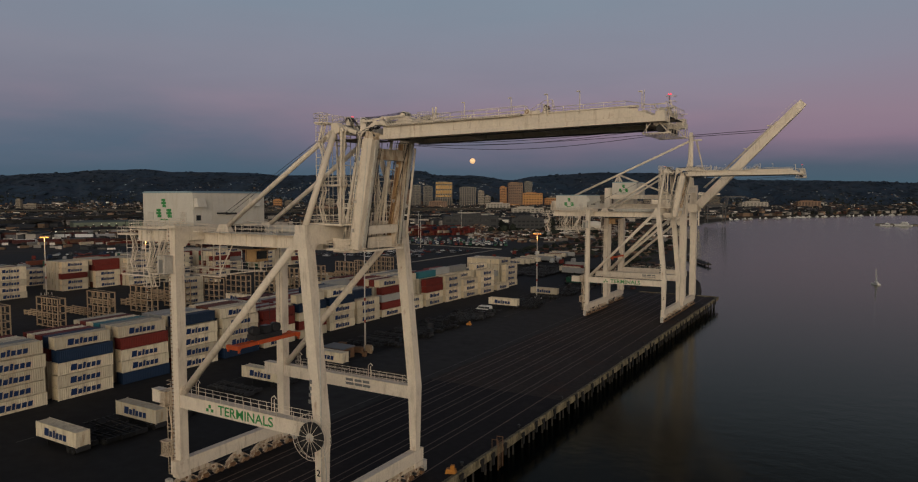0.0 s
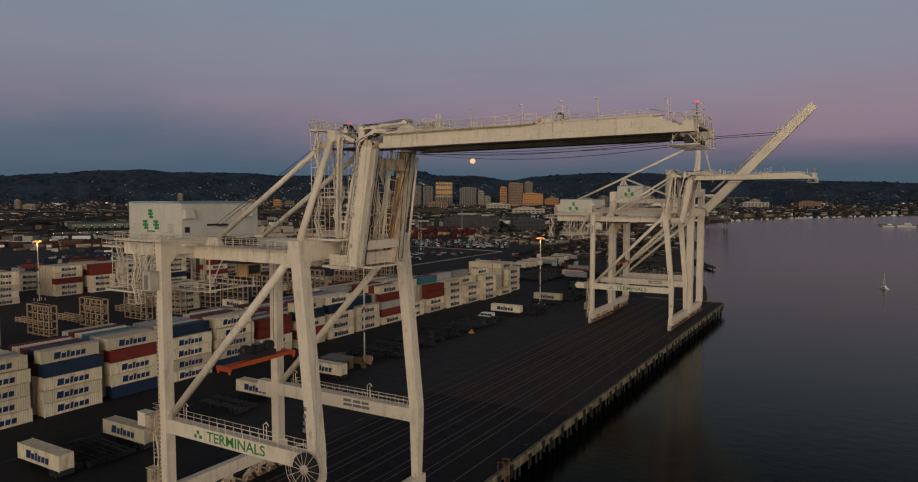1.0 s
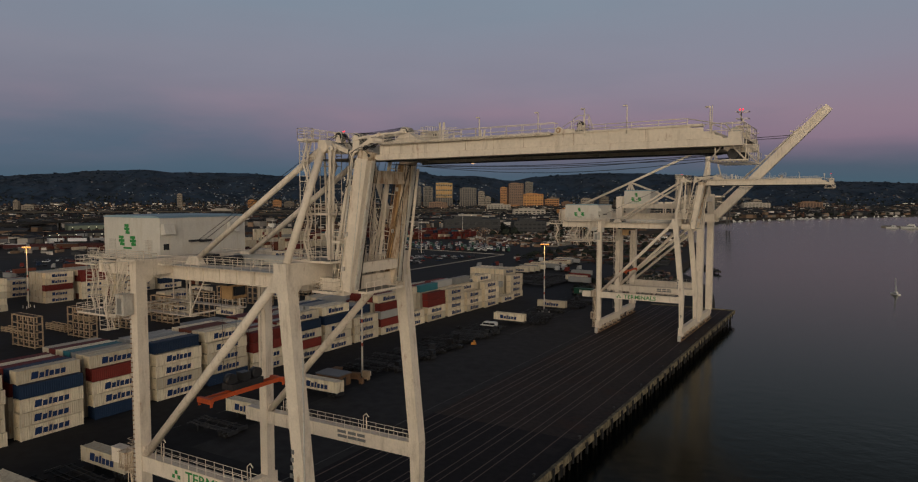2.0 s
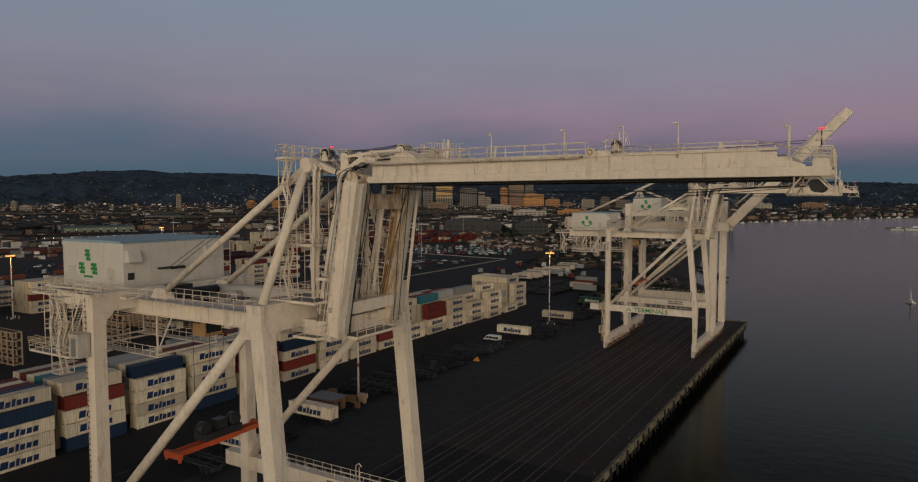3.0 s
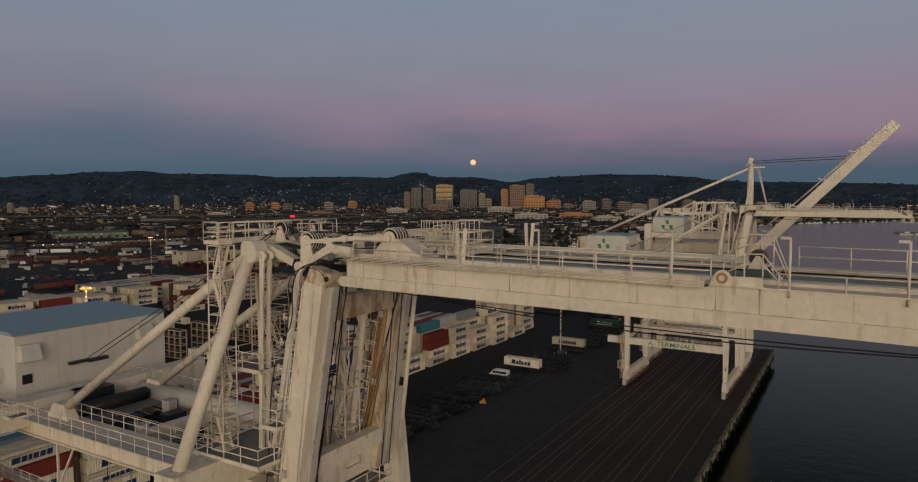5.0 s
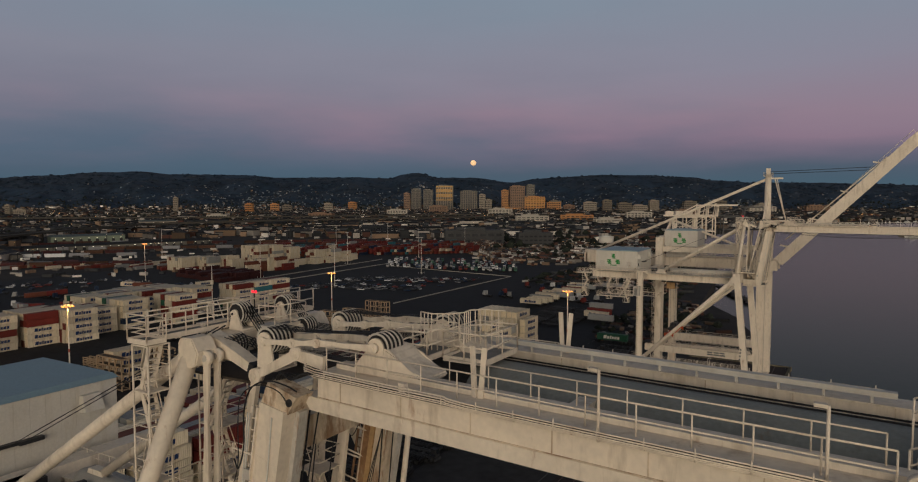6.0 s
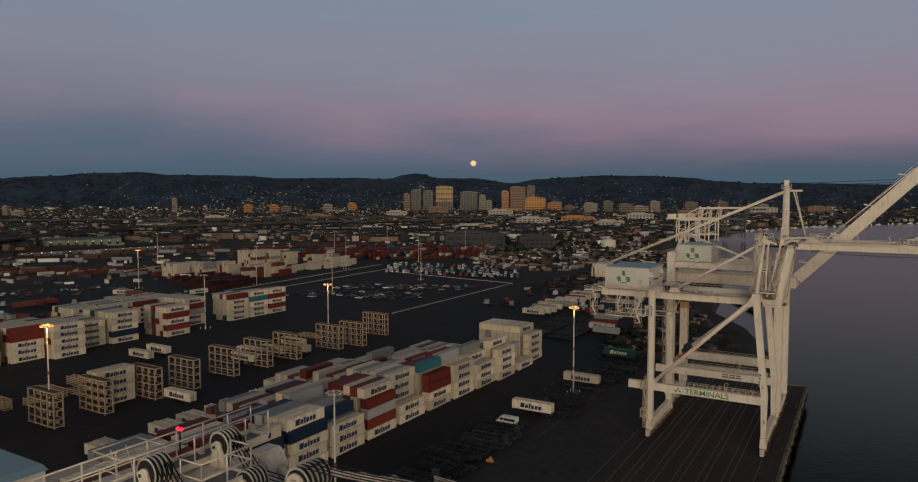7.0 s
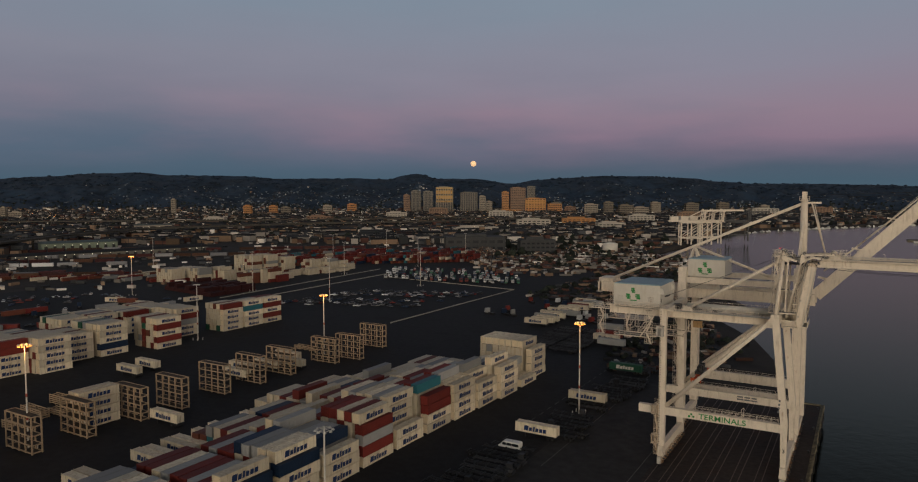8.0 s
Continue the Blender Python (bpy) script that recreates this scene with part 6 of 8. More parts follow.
        for lv in range(rnd.choice((1, 2, 3, 3))):
            filler(x - off * 0.75 + rnd.uniform(-3, 3), y + off + rnd.uniform(-3, 3), lv, rnd.choices(("red", "brown", "teal", "blue", "cream", "grey"), (56, 22, 6, 6, 6, 4))[0])
    for i in range(90):
        x = rnd.uniform(-600, -410)
        filler(x, 330 + (x + 500) * 0.55 + rnd.uniform(-14, 46), 0, rnd.choice(("red", "brown", "red", "grey", "cream")))


front_blocks()
rear_blocks()


CHASSIS_STEEL = material("chassis_steel", (0.042, 0.043, 0.048), 0.5, metal=0.2, vary=0.4, scale=0.7, each=0.7)


# ---- chassis, trailers, racks, masts, vehicles ----
def chassis_parts(c):
    bm = bmesh.new()
    for x in (-0.45, 0.45):
        beam(bm, (x, -6.0, 1.28), (x, -3.4, 1.1), 0.18, 0.3)
        beam(bm, (x, -3.4, 1.1), (x, 6.0, 1.1), 0.18, 0.36)
    for y in (-5.9, -3, 0, 3, 5.9):
        box(bm, -1.2, 1.2, y - 0.12, y + 0.12, 1.05, 1.25)
    box(bm, -1.0, 1.0, 2.9, 5.6, 0.72, 0.92)
    box(bm, -1.22, 1.22, 5.95, 6.1, 0.5, 1.26)
    part("frame", bm, CHASSIS_STEEL, c)
    for x in (-0.8, 0.8):
        bm = bmesh.new()
        box(bm, x - 0.08, x + 0.08, -3.25, -3.0, 0.0, 1.0)
        part("landing_leg", bm, CHASSIS_STEEL, c)
    for y in (3.6, 4.9):
        for s in (-1, 1):
            bm = bmesh.new()
            tube(bm, (s * 0.62, y, 0.52), (s * 1.2, y, 0.52), 0.52, 14)
            tube(bm, (s * 1.19, y, 0.52), (s * 1.215, y, 0.52), 0.24, 10, mat=1)
            part("wheel", bm, [TYRE, CHASSIS_STEEL], c)


CHASSIS = []


def chassis(at, group="parked chassis"):
    if not CHASSIS:
        c = thing("container_chassis", at, "empty dark steel container chassis parked on asphalt", "trailer", group)
        chassis_parts(c)
        CHASSIS.append(c)
        return c
    return copy_thing(CHASSIS[0], at)


def loaded(x, y, color="cream", turn=-90, where="on a chassis on the apron"):
    chassis(pose(x, y, 0, 0, 0, turn), "parked chassis")
    container(color, pose(x, y, 1.26, 0, 0, turn), where, "containers on chassis")


for x, y in ((-64.6, -3.0), (-64.0, 11.4), (-64.7, 42.9), (-66.6, 167.8), (-65.4, 204.4)):
    loaded(x, y)
loaded(-66.0, 247.4, "green")
loaded(-64.6, 64.1, "cream")
for i, y in enumerate((83.0, 85.9, 100.0, 102.9, 108.5, 111.4, 117.6, 123.4, 134.5, 138.0, 141.0, 147.0, 150.2, 159.0, 165.0, 173.0, 180.0)):
    loaded(-138.7 + rnd.uniform(-0.6, 0.6), y, where="on a chassis behind the stacks")
for x, y in ((-224.0, 151.0), (-226.0, 160.0)):
    loaded(x, y, where="on a chassis behind the stacks")
loaded(-164.0, 123.0, where="on a chassis behind the stacks")
for x, y in ((-186.0, 168.0), (-192.0, 176.0), (-186.0, 183.0), (-180.0, 190.0), (-190.0, 198.0)):
    loaded(x, y, where="on a chassis behind the stacks")
for i in range(16):
    loaded(-128 - rnd.uniform(0, 10), 318 + i * 5.2, rnd.choice(("cream", "cream", "grey", "cream", "red")), -90 + rnd.uniform(-2, 2), "on a chassis behind the stacks")
for y in np.arange(84, 156, 2.75):
    chassis(pose(-68.0 + rnd.uniform(-3, 2), y + rnd.uniform(-0.3, 0.3), 0, 0, 0, rnd.choice((-90, -90, 90)) + rnd.uniform(-3, 3)))
for y in (-1.0, 2.0, 5.0, 7.6, 14.6, 17.5, 20.5, 33.5, 36.5, 46.5, 49.5, 52.5):
    chassis(pose(-65.0 + rnd.uniform(-1, 1), y, 0, 0, 0, -90 + rnd.uniform(-3, 3)))
for y in np.arange(170, 262, 3.1):
    if abs(y - 206) > 3 and abs(y - 243) > 3 and abs(y - 193) > 3:
        chassis(pose(-62.0 + rnd.uniform(-3, 2), y + rnd.uniform(-0.3, 0.3), 0, 0, 0, rnd.choice((-90, -90, 90)) + rnd.uniform(-3, 3)))
for y in np.arange(268, 318, 2.9):
    for x in (-100, -114):
        chassis(pose(x + rnd.uniform(-0.8, 0.8), y, 0, 0, 0, -90 + rnd.uniform(-2, 2)))


def rack_parts(r, bays=4, levels=4, l=12.4, w=2.5, lift=2.45):
    """Stacked flat racks: posts, edge beams and plate decks of rust-tinted steel."""
    for i in range(bays + 1):
        y = -l / 2 + l * i / bays
        for x in (-w / 2, w / 2):
            bm = bmesh.new()
            box(bm, x - 0.17, x + 0.17, y - 0.17, y + 0.17, 0, levels * lift)
            part("post", bm, RACK, r)
    for k in range(levels + 1):
        z = max(0.35, k * lift - 0.1)
        bm = bmesh.new()
        for x in (-w / 2, w / 2):
            box(bm, x - 0.12, x + 0.12, -l / 2, l / 2, z - 0.16, z + 0.16)
        for y in (-l / 2, l / 2):
            box(bm, -w / 2 + 0.12, w / 2 - 0.12, y - 0.12, y + 0.12, z - 0.16, z + 0.16)
        box(bm, -w / 2 + 0.12, w / 2 - 0.12, -l / 2 + 0.12, l / 2 - 0.12, z - 0.02, z + 0.06, 1)
        part("deck", bm, [RACK, RACK_DECK], r)


RACKS = []
for x, y in ((-178.2, 40.0), (-178.6, 57.0), (-178.1, 74.0), (-178.5, 91.0), (-178.2, 105.2), (-178.5, 121.7), (-177.8, 135.2), (-179.4, 152.9), (-178.8, 168.2), (-178.2, 182.4), (-175.8, 204.2), (-171.4, 214.1), (-177.2, 237.2)):
    at = pose(x, y, 0, 0, 0, 90 + rnd.uniform(-1.0, 1.0))
    if not RACKS:
        r = thing("flat_rack_stack", at, "tall stack of empty rust-tinted steel racks", "rack", "rack stacks")
        rack_parts(r)
        RACKS.append(r)
    else:
        copy_thing(RACKS[0], at)
for lv in range(4):
    container("cream", pose(-181.0, 112.6, lv * CH), "stacked far back in the yard", "rear containers")
    filler(-183.7, 112.6, lv, "cream")

single("stacked_containers", HIDDEN, list(BOXES.values()), "steel containers packed inside the stacks and far off", "containers", "stuff")


def bundle(x, y, n):
    """Folded racks lying in a flat pile."""
    b = thing("folded_rack_pile", pose(x, y, 0, 0, 0, 90 + rnd.uniform(-3, 3)), "low pile of folded rusty steel racks", "rack", "folded racks")
    for k in range(n):
        bm = bmesh.new()
        z = k * 0.62
        for yy in (-5.9, -3, 0, 3, 5.9):
            box(bm, -1.25, 1.25, yy - 0.12, yy + 0.12, z, z + 0.3)
        for xx in (-1.2, 1.2):
            box(bm, xx - 0.1, xx + 0.1, -6.1, 6.1, z + 0.3, z + 0.58)
        part("folded_rack", bm, RACK, b)


for x, y, n in ((-196.0, 98.0, 4), (-198.0, 112.0, 3), (-208.0, 118.0, 5), (-204.0, 128.0, 3), (-207.0, 92.0, 5), (-196.0, 76.0, 4), (-205.0, 66.0, 3), (-206.0, 108.0, 4), (-197.0, 216.0, 3), (-198.0, 228.0, 2)):
    bundle(x, y, n)


def light_mast(x, y, h, lit, label):
    m = thing("light_mast", (x, y, 0), label, "street lamp", "light masts")
    bm = bmesh.new()
    tube(bm, (0, 0, 0), (0, 0, h), 0.26, 12, 0.13)
    pole = part("pole", bm, MAST, m, smooth=False)
    for z in (h * 0.28, h * 0.5):
        bm = bmesh.new()
        tube(bm, (0, 0, z), (0, 0, z + 0.9), 0.27, 12, 0.26)
        part("band", bm, MAST_RED, pole, "faded red band")
    bm = bmesh.new()
    ring = [(math.cos(2 * math.pi * i / 12) * 1.3, math.sin(2 * math.pi * i / 12) * 1.3, h - 0.2) for i in range(13)]
    path(bm, ring, 0.05, 5)
    for i in range(0, 12, 3):
        tube(bm, (0, 0, h - 0.1), ring[i], 0.04, 5)
    head = part("head_frame", bm, MAST, m)
    for i in range(8):
        t = 2 * math.pi * i / 8
        cx, cy = math.cos(t) * 1.45, math.sin(t) * 1.45
        bm = bmesh.new()
        tube(bm, (cx, cy, h - 0.42), (cx, cy, h - 0.1), 0.3, 10, 0.12)
        lamp = part("floodlight", bm, GALV, head)
        if lit:
            bm = bmesh.new()
            tube(bm, (cx, cy, h - 0.7), (cx, cy, h - 0.43), 0.32, 10, 0.28)
            part("lamp_glass", bm, SODIUM, lamp, "lit orange sodium lamp")
    for i in range(4):
        bm = bmesh.new()
        px, py = (1.5 if i % 2 else -1.5), (1.5 if i < 2 else -1.5)
        tube(bm, (px, py, 0), (px, py, 1.1), 0.16, 8)
        part("bollard", bm, MAST, m)
    if lit:
        li = new("sodium_light", bpy.data.lights.new("sodium_light", "POINT"))
        li.data.energy, li.data.color, li.data.shadow_soft_size = 1500 * lit, (1.0, 0.5, 0.12), 0.8
        li.location = (x, y, h - 1.2)
    return m


light_mast(-64.0, 193.0, 28.3, 0.5, "tall lit light mast with red bands beside parked chassis")
light_mast(-183.9, 212.7, 25.6, 1.0, "tall lit sodium light mast among the racks")
light_mast(-177.4, 91.5, 28.0, 1.0, "tall lit sodium light mast among the racks")
light_mast(-255.4, 96.5, 26.0, 1.0, "tall lit sodium light mast between rear stacks")
light_mast(-330.0, 110.0, 27.0, 0, "tall unlit light mast in the far yard")
light_mast(-66.5, 82.0, 28.0, 0, "tall unlit light mast beside the chassis row")
light_mast(-254.4, 205.4, 26.0, 0, "tall unlit light mast between rear stacks")
light_mast(-411.0, 277.1, 27.0, 0.5, "tall lit sodium light mast far back")
for x, y in ((-279.6, 324.6), (-373.1, 449.3), (-456.4, 530.5), (-475.8, 647.0), (-354.8, 535.0), (-273.3, 417.8), (-352.8, 621.6), (-573.0, 407.3), (-358.9, 334.3)):
    light_mast(x, y, 28.0, 0, "tall unlit light mast in the far yard")


def van(at):
    v = thing("van", at, "white passenger van parked among chassis", "van")
    bm = bmesh.new()
    prof = [(-2.9, 0.45), (-2.9, 2.3), (-2.6, 2.5), (1.6, 2.5), (2.1, 2.2), (2.5, 1.45), (3.2, 1.2), (3.3, 0.45)]
    a = [bm.verts.new((-1.0, y, z)) for y, z in prof]
    b = [bm.verts.new((1.0, y, z)) for y, z in prof]
    for i in range(len(prof)):
        j = (i + 1) % len(prof)
        bm.faces.new((a[i], b[i], b[j], a[j]))
    bm.faces.new(a)
    bm.faces.new(b[::-1])
    bmesh.ops.recalc_face_normals(bm, faces=bm.faces)
    bmesh.ops.bevel(bm, geom=bm.edges[:], offset=0.06, segments=2, affect="EDGES")
    part("body", bm, VAN_WHITE, v)
    for s in (-1, 1):
        for y0, y1 in ((-2.6, -0.7), (-0.6, 0.8), (0.95, 2.0)):
            bm = bmesh.new()
            box(bm, *sorted((s * 0.995, s * 1.012)), y0, y1, 1.45, 2.15)
            part("window", bm, GLASS, v)
        for y in (-1.8, 2.1):
            bm = bmesh.new()
            tube(bm, (s * 0.8, y, 0.37), (s * 1.02, y, 0.37), 0.37, 16)
            part("wheel", bm, TYRE, v)
    bm = bmesh.new()
    hexa(bm, [(-0.85, 2.14, 2.17), (0.85, 2.14, 2.17), (0.85, 2.17, 2.2), (-0.85, 2.17, 2.2), (-0.85, 2.52, 1.5), (0.85, 2.52, 1.5), (0.85, 2.55, 1.52), (-0.85, 2.55, 1.52)])
    part("windscreen", bm, GLASS, v)


van(pose(-68.6, 155.6, 0, 0, 0, 90))


def shed(at):
    s = thing("yard_shed", at, "low rusty brown yard shed with a grey roof", "shed")
    bm = bmesh.new()
    box(bm, -3.6, 3.6, -2.2, 2.2, 0, 2.7)
    part("wall", bm, RUSTY, s)
    bm = bmesh.new()
    hexa(bm, [(-3.8, -2.5, 2.7), (3.8, -2.5, 2.7), (3.8, 2.5, 2.7), (-3.8, 2.5, 2.7), (-3.8, -2.3, 2.9), (3.8, -2.3, 2.9), (3.8, 2.3, 3.1), (-3.8, 2.3, 3.1)])
    part("roof", bm, CAR_GREY, s)
    bm = bmesh.new()
    box(bm, 3.6, 3.66, -0.6, 0.5, 0, 2.1)
    part("door", bm, STEEL, s)


shed(pose(-68.0, 72.5, 0, 0, 0, 0))
for x, y, sx, sy, h, m in ((-66.0, 78.5, 2.6, 1.2, 1.7, RUSTY), (-63.5, 79.8, 1.8, 1.0, 2.2, RACK), (-71.5, 78.0, 2.0, 2.0, 2.4, RUSTY), (-62.0, 76.0, 1.0, 1.0, 1.4, RUSTY)):
    bm = bmesh.new()
    box(bm, -sx / 2, sx / 2, -sy / 2, sy / 2, 0.25, h)
    for a in (-sx / 2 + 0.1, sx / 2 - 0.2):
        box(bm, a, a + 0.12, -sy / 2, sy / 2, 0, 0.25)
    box(bm, -sx / 2 - 0.05, sx / 2 + 0.05, -sy / 2 - 0.05, sy / 2 + 0.05, h, h + 0.08)
    single("equipment_box", bm, m, "rust brown equipment box on skids beside the shed", "box", at=pose(x, y, 0, 0, 0, rnd.uniform(-12, 12)))
for x, y in ((-60.5, 130.0), (-1.5, 21.6)):
    bm = bmesh.new()
    hexa(bm, [(-0.9, -0.5, 0.004), (0.9, -0.5, 0.004), (0.9, 0.5, 0.004), (-0.9, 0.5, 0.004), (-0.75, -0.45, 0.7), (0.6, -0.45, 0.7), (0.6, 0.45, 0.7), (-0.75, 0.45, 0.7)])
    box(bm, -0.1, 0.5, -0.35, 0.35, 0.7, 1.25)
    single("gangway_step", bm, YELLOW, "orange-yellow mounting step standing on the deck", "steps", at=pose(x, y, 0, 0, 0, 20))
ladder = thing("quay_ladder", pose(0, 34.9, 0), "rusty steel ladder over the quay edge", "ladder")
for y in (-0.9, 0.9):
    bm = bmesh.new()
    path(bm, [(-0.9, y, 0.0), (-0.9, y, 1.6), (0.25, y, 1.7), (0.25, y, -3.5)], 0.06, 6)
    part("side_rail", bm, RUSTY, ladder)
for i in range(14):
    bm = bmesh.new()
    tube(bm, (0.25, -0.9, 1.4 - i * 0.36), (0.25, 0.9, 1.4 - i * 0.36), 0.04, 5)
    part("rung", bm, RUSTY, ladder)

# ---- parked cars and lorries of the far lots ----
CARS = {}


def car(color, at):
    if color not in CARS:
        c = thing("car", at, f"{color} car parked in the far lot", "car", "parked cars")
        paint = {"white": CAR_PALE, "grey": CAR_GREY, "dark": STEEL, "red": BOXES["red"], "blue": BOXES["blue"]}[color]
        bm = bmesh.new()
        hexa(bm, [(-0.9, -2.2, 0.35), (0.9, -2.2, 0.35), (0.9, 2.2, 0.35), (-0.9, 2.2, 0.35), (-0.88, -2.15, 0.95), (0.88, -2.15, 0.95), (0.88, 2.15, 0.85), (-0.88, 2.15, 0.85)])
        hexa(bm, [(-0.66, -1.3, 1.42), (0.66, -1.3, 1.42), (0.66, 0.4, 1.42), (-0.66, 0.4, 1.42), (-0.64, -1.25, 1.46), (0.64, -1.25, 1.46), (0.64, 0.35, 1.46), (-0.64, 0.35, 1.46)])
        part("body", bm, paint, c)
        bm = bmesh.new()
        hexa(bm, [(-0.84, -1.9, 0.9), (0.84, -1.9, 0.9), (0.84, 1.2, 0.86), (-0.84, 1.2, 0.86), (-0.66, -1.3, 1.42), (0.66, -1.3, 1.42), (0.66, 0.4, 1.42), (-0.66, 0.4, 1.42)])
        part("glass", bm, GLASS, c)
        for x in (-0.85, 0.65):
            for y in (-1.4, 1.4):
                bm = bmesh.new()
                tube(bm, (x, y, 0.33), (x + 0.2, y, 0.33), 0.33, 8)
                part("wheel", bm, TYRE, c)
        CARS[color] = c
        return c
    return copy_thing(CARS[color], at)


for r in range(9):
    for i in range(20):
        if rnd.random() < 0.38:
            continue
        car(rnd.choice(("white", "grey", "white", "dark", "grey", "dark", "red", "blue")), pose(-302 + r * 9.6 + i * 0.5 + rnd.uniform(-0.5, 0.5), 300 + r * 4.0 + i * 3.1 + rnd.uniform(-2.0, 2.0) + (16 if i > 9 else 0), 0, 0, 0, 88 + rnd.uniform(-12, 12)))
for i in range(38):
    x = rnd.uniform(-470, -370)
    car(rnd.choice(("white", "white", "grey", "dark", "red", "blue")), pose(x, 250 + (x + 420) * 0.45 + rnd.uniform(-38, 26), 0, 0, 0, rnd.choice((40, 130, 60)) + rnd.uniform(-12, 12)))


TRUCK_WHITE = material("dusty_truck_paint", (0.55, 0.55, 0.54), 0.4, vary=0.1, each=0.7)


def lorry(color, at, made={}):
    if color not in made:
        c = thing("truck_tractor", at, f"{color} truck tractor parked in a row", "truck", "parked trucks")
        paint = {"white": TRUCK_WHITE, "black": STEEL, "red": BOXES["red"], "blue": BOXES["blue"], "green": BOXES["green"]}[color]
        bm = bmesh.new()
        hexa(bm, [(-1.2, 0.6, 0.9), (1.2, 0.6, 0.9), (1.2, 3.1, 0.9), (-1.2, 3.1, 0.9), (-1.1, 0.6, 3.5), (1.1, 0.6, 3.5), (1.1, 2.5, 3.3), (-1.1, 2.5, 3.3)])
        part("cab", bm, paint, c)
        bm = bmesh.new()
        box(bm, -0.5, 0.5, -3.2, 0.6, 0.7, 1.1)
        part("frame", bm, STEEL, c)
        bm = bmesh.new()
        hexa(bm, [(-1.0, 2.83, 2.1), (1.0, 2.83, 2.1), (1.0, 2.9, 2.1), (-1.0, 2.9, 2.1), (-0.95, 2.6, 3.0), (0.95, 2.6, 3.0), (0.95, 2.66, 3.0), (-0.95, 2.66, 3.0)])
        part("windscreen", bm, GLASS, c)
        for y in (2.2, -1.6, -2.7):
            bm = bmesh.new()
            tube(bm, (-1.2, y, 0.5), (1.2, y, 0.5), 0.5, 12)
            part("axle", bm, TYRE, c)
        made[color] = c
        return c
    return copy_thing(made[color], at)


for r in range(5):
    for i in range(26):
        if rnd.random() < 0.15:
            continue
        p = Vector((-326, 444, 0)).lerp(Vector((-215, 462, 0)), i / 25) + Vector((-8.0 * r + rnd.uniform(-1.6, 1.6), 14.0 * r + rnd.uniform(-4, 4), 0))
        lorry(rnd.choice(("white", "white", "white", "white", "red", "blue", "green")), pose(p.x, p.y, 0, 0, 0, -150 + rnd.uniform(-14, 14)))

for i in range(20):
    lorry(rnd.choice(("white", "white", "red", "blue")), pose(-172 + i * 3.4 + rnd.uniform(-1, 1), 352 + rnd.uniform(-26, 44), 0, 0, 0, 60 + rnd.uniform(-20, 20)))
for i, y in enumerate((288.0, 296.0, 305.0, 322.0)):
    loaded(-84 - i * 3 - rnd.uniform(0, 4), y, rnd.choice(("cream", "grey", "red")), -90 + rnd.uniform(-8, 8), "on a chassis behind the stacks")

for i in range(16):
    x = -330 - rnd.uniform(0, 70)
    loaded(x, 215 + (x + 360) * 0.5 + rnd.uniform(-75, 60), rnd.choice(("cream", "grey", "red", "brown")), rnd.choice((-90, 0, -60)) + rnd.uniform(-8, 8), "on a far chassis")
for i in range(40):
    x = rnd.uniform(-420, -325)
    car(rnd.choice(("white", "white", "grey", "dark", "red", "blue")), pose(x, 190 + (x + 380) * 0.5 + rnd.uniform(-70, 60), 0, 0, 0, rnd.choice((40, 130, 60)) + rnd.uniform(-12, 12)))
for i in range(14):
    lorry(rnd.choice(("white", "white", "red", "blue")), pose(-345 - rnd.uniform(0, 90), 225 + rnd.uniform(-60, 40), 0, 0, 0, rnd.choice((60, 150)) + rnd.uniform(-20, 20)))


def yard_tractor(at, made=[]):
    """A low terminal tractor: half-width cab, hood, fifth wheel, three axles."""
    if made:
        return copy_thing(made[0], at)
    c = thing("yard_tractor", at, "dark terminal tractor parked between empty chassis", "truck", "yard tractors")
    made.append(c)
    bm = bmesh.new()
    box(bm, -0.55, 0.55, -2.6, 2.7, 0.6, 0.95)
    box(bm, -1.15, 1.15, 2.5, 2.75, 0.45, 1.0)
    part("frame", bm, CHASSIS_STEEL, c)
    bm = bmesh.new()
    hexa(bm, [(-1.15, 0.7, 0.95), (0.15, 0.7, 0.95), (0.15, 2.4, 0.95), (-1.15, 2.4, 0.95), (-1.1, 0.75, 2.75), (0.1, 0.75, 2.75), (0.1, 2.15, 2.75), (-1.1, 2.15, 2.75)])
    cab = part("cab", bm, CHASSIS_STEEL, c)
    bm = bmesh.new()
    hexa(bm, [(-1.05, 2.37, 1.7), (0.05, 2.37, 1.7), (0.05, 2.4, 1.7), (-1.05, 2.4, 1.7), (-1.0, 2.2, 2.6), (0.0, 2.2, 2.6), (0.0, 2.24, 2.6), (-1.0, 2.24, 2.6)])
    part("windscreen", bm, GLASS, cab)
    bm = bmesh.new()
    box(bm, 0.25, 1.1, 0.9, 2.4, 0.95, 1.6)
    part("hood", bm, CHASSIS_STEEL, c)
    bm = bmesh.new()
    tube(bm, (0, -1.5, 0.95), (0, -1.5, 1.15), 0.55, 14)
    part("fifth_wheel", bm, STEEL, c)
    for y in (1.9, -1.2, -2.1):
        bm = bmesh.new()
        tube(bm, (-1.15, y, 0.5), (1.15, y, 0.5), 0.5, 12)
        part("axle", bm, TYRE, c)
    return c


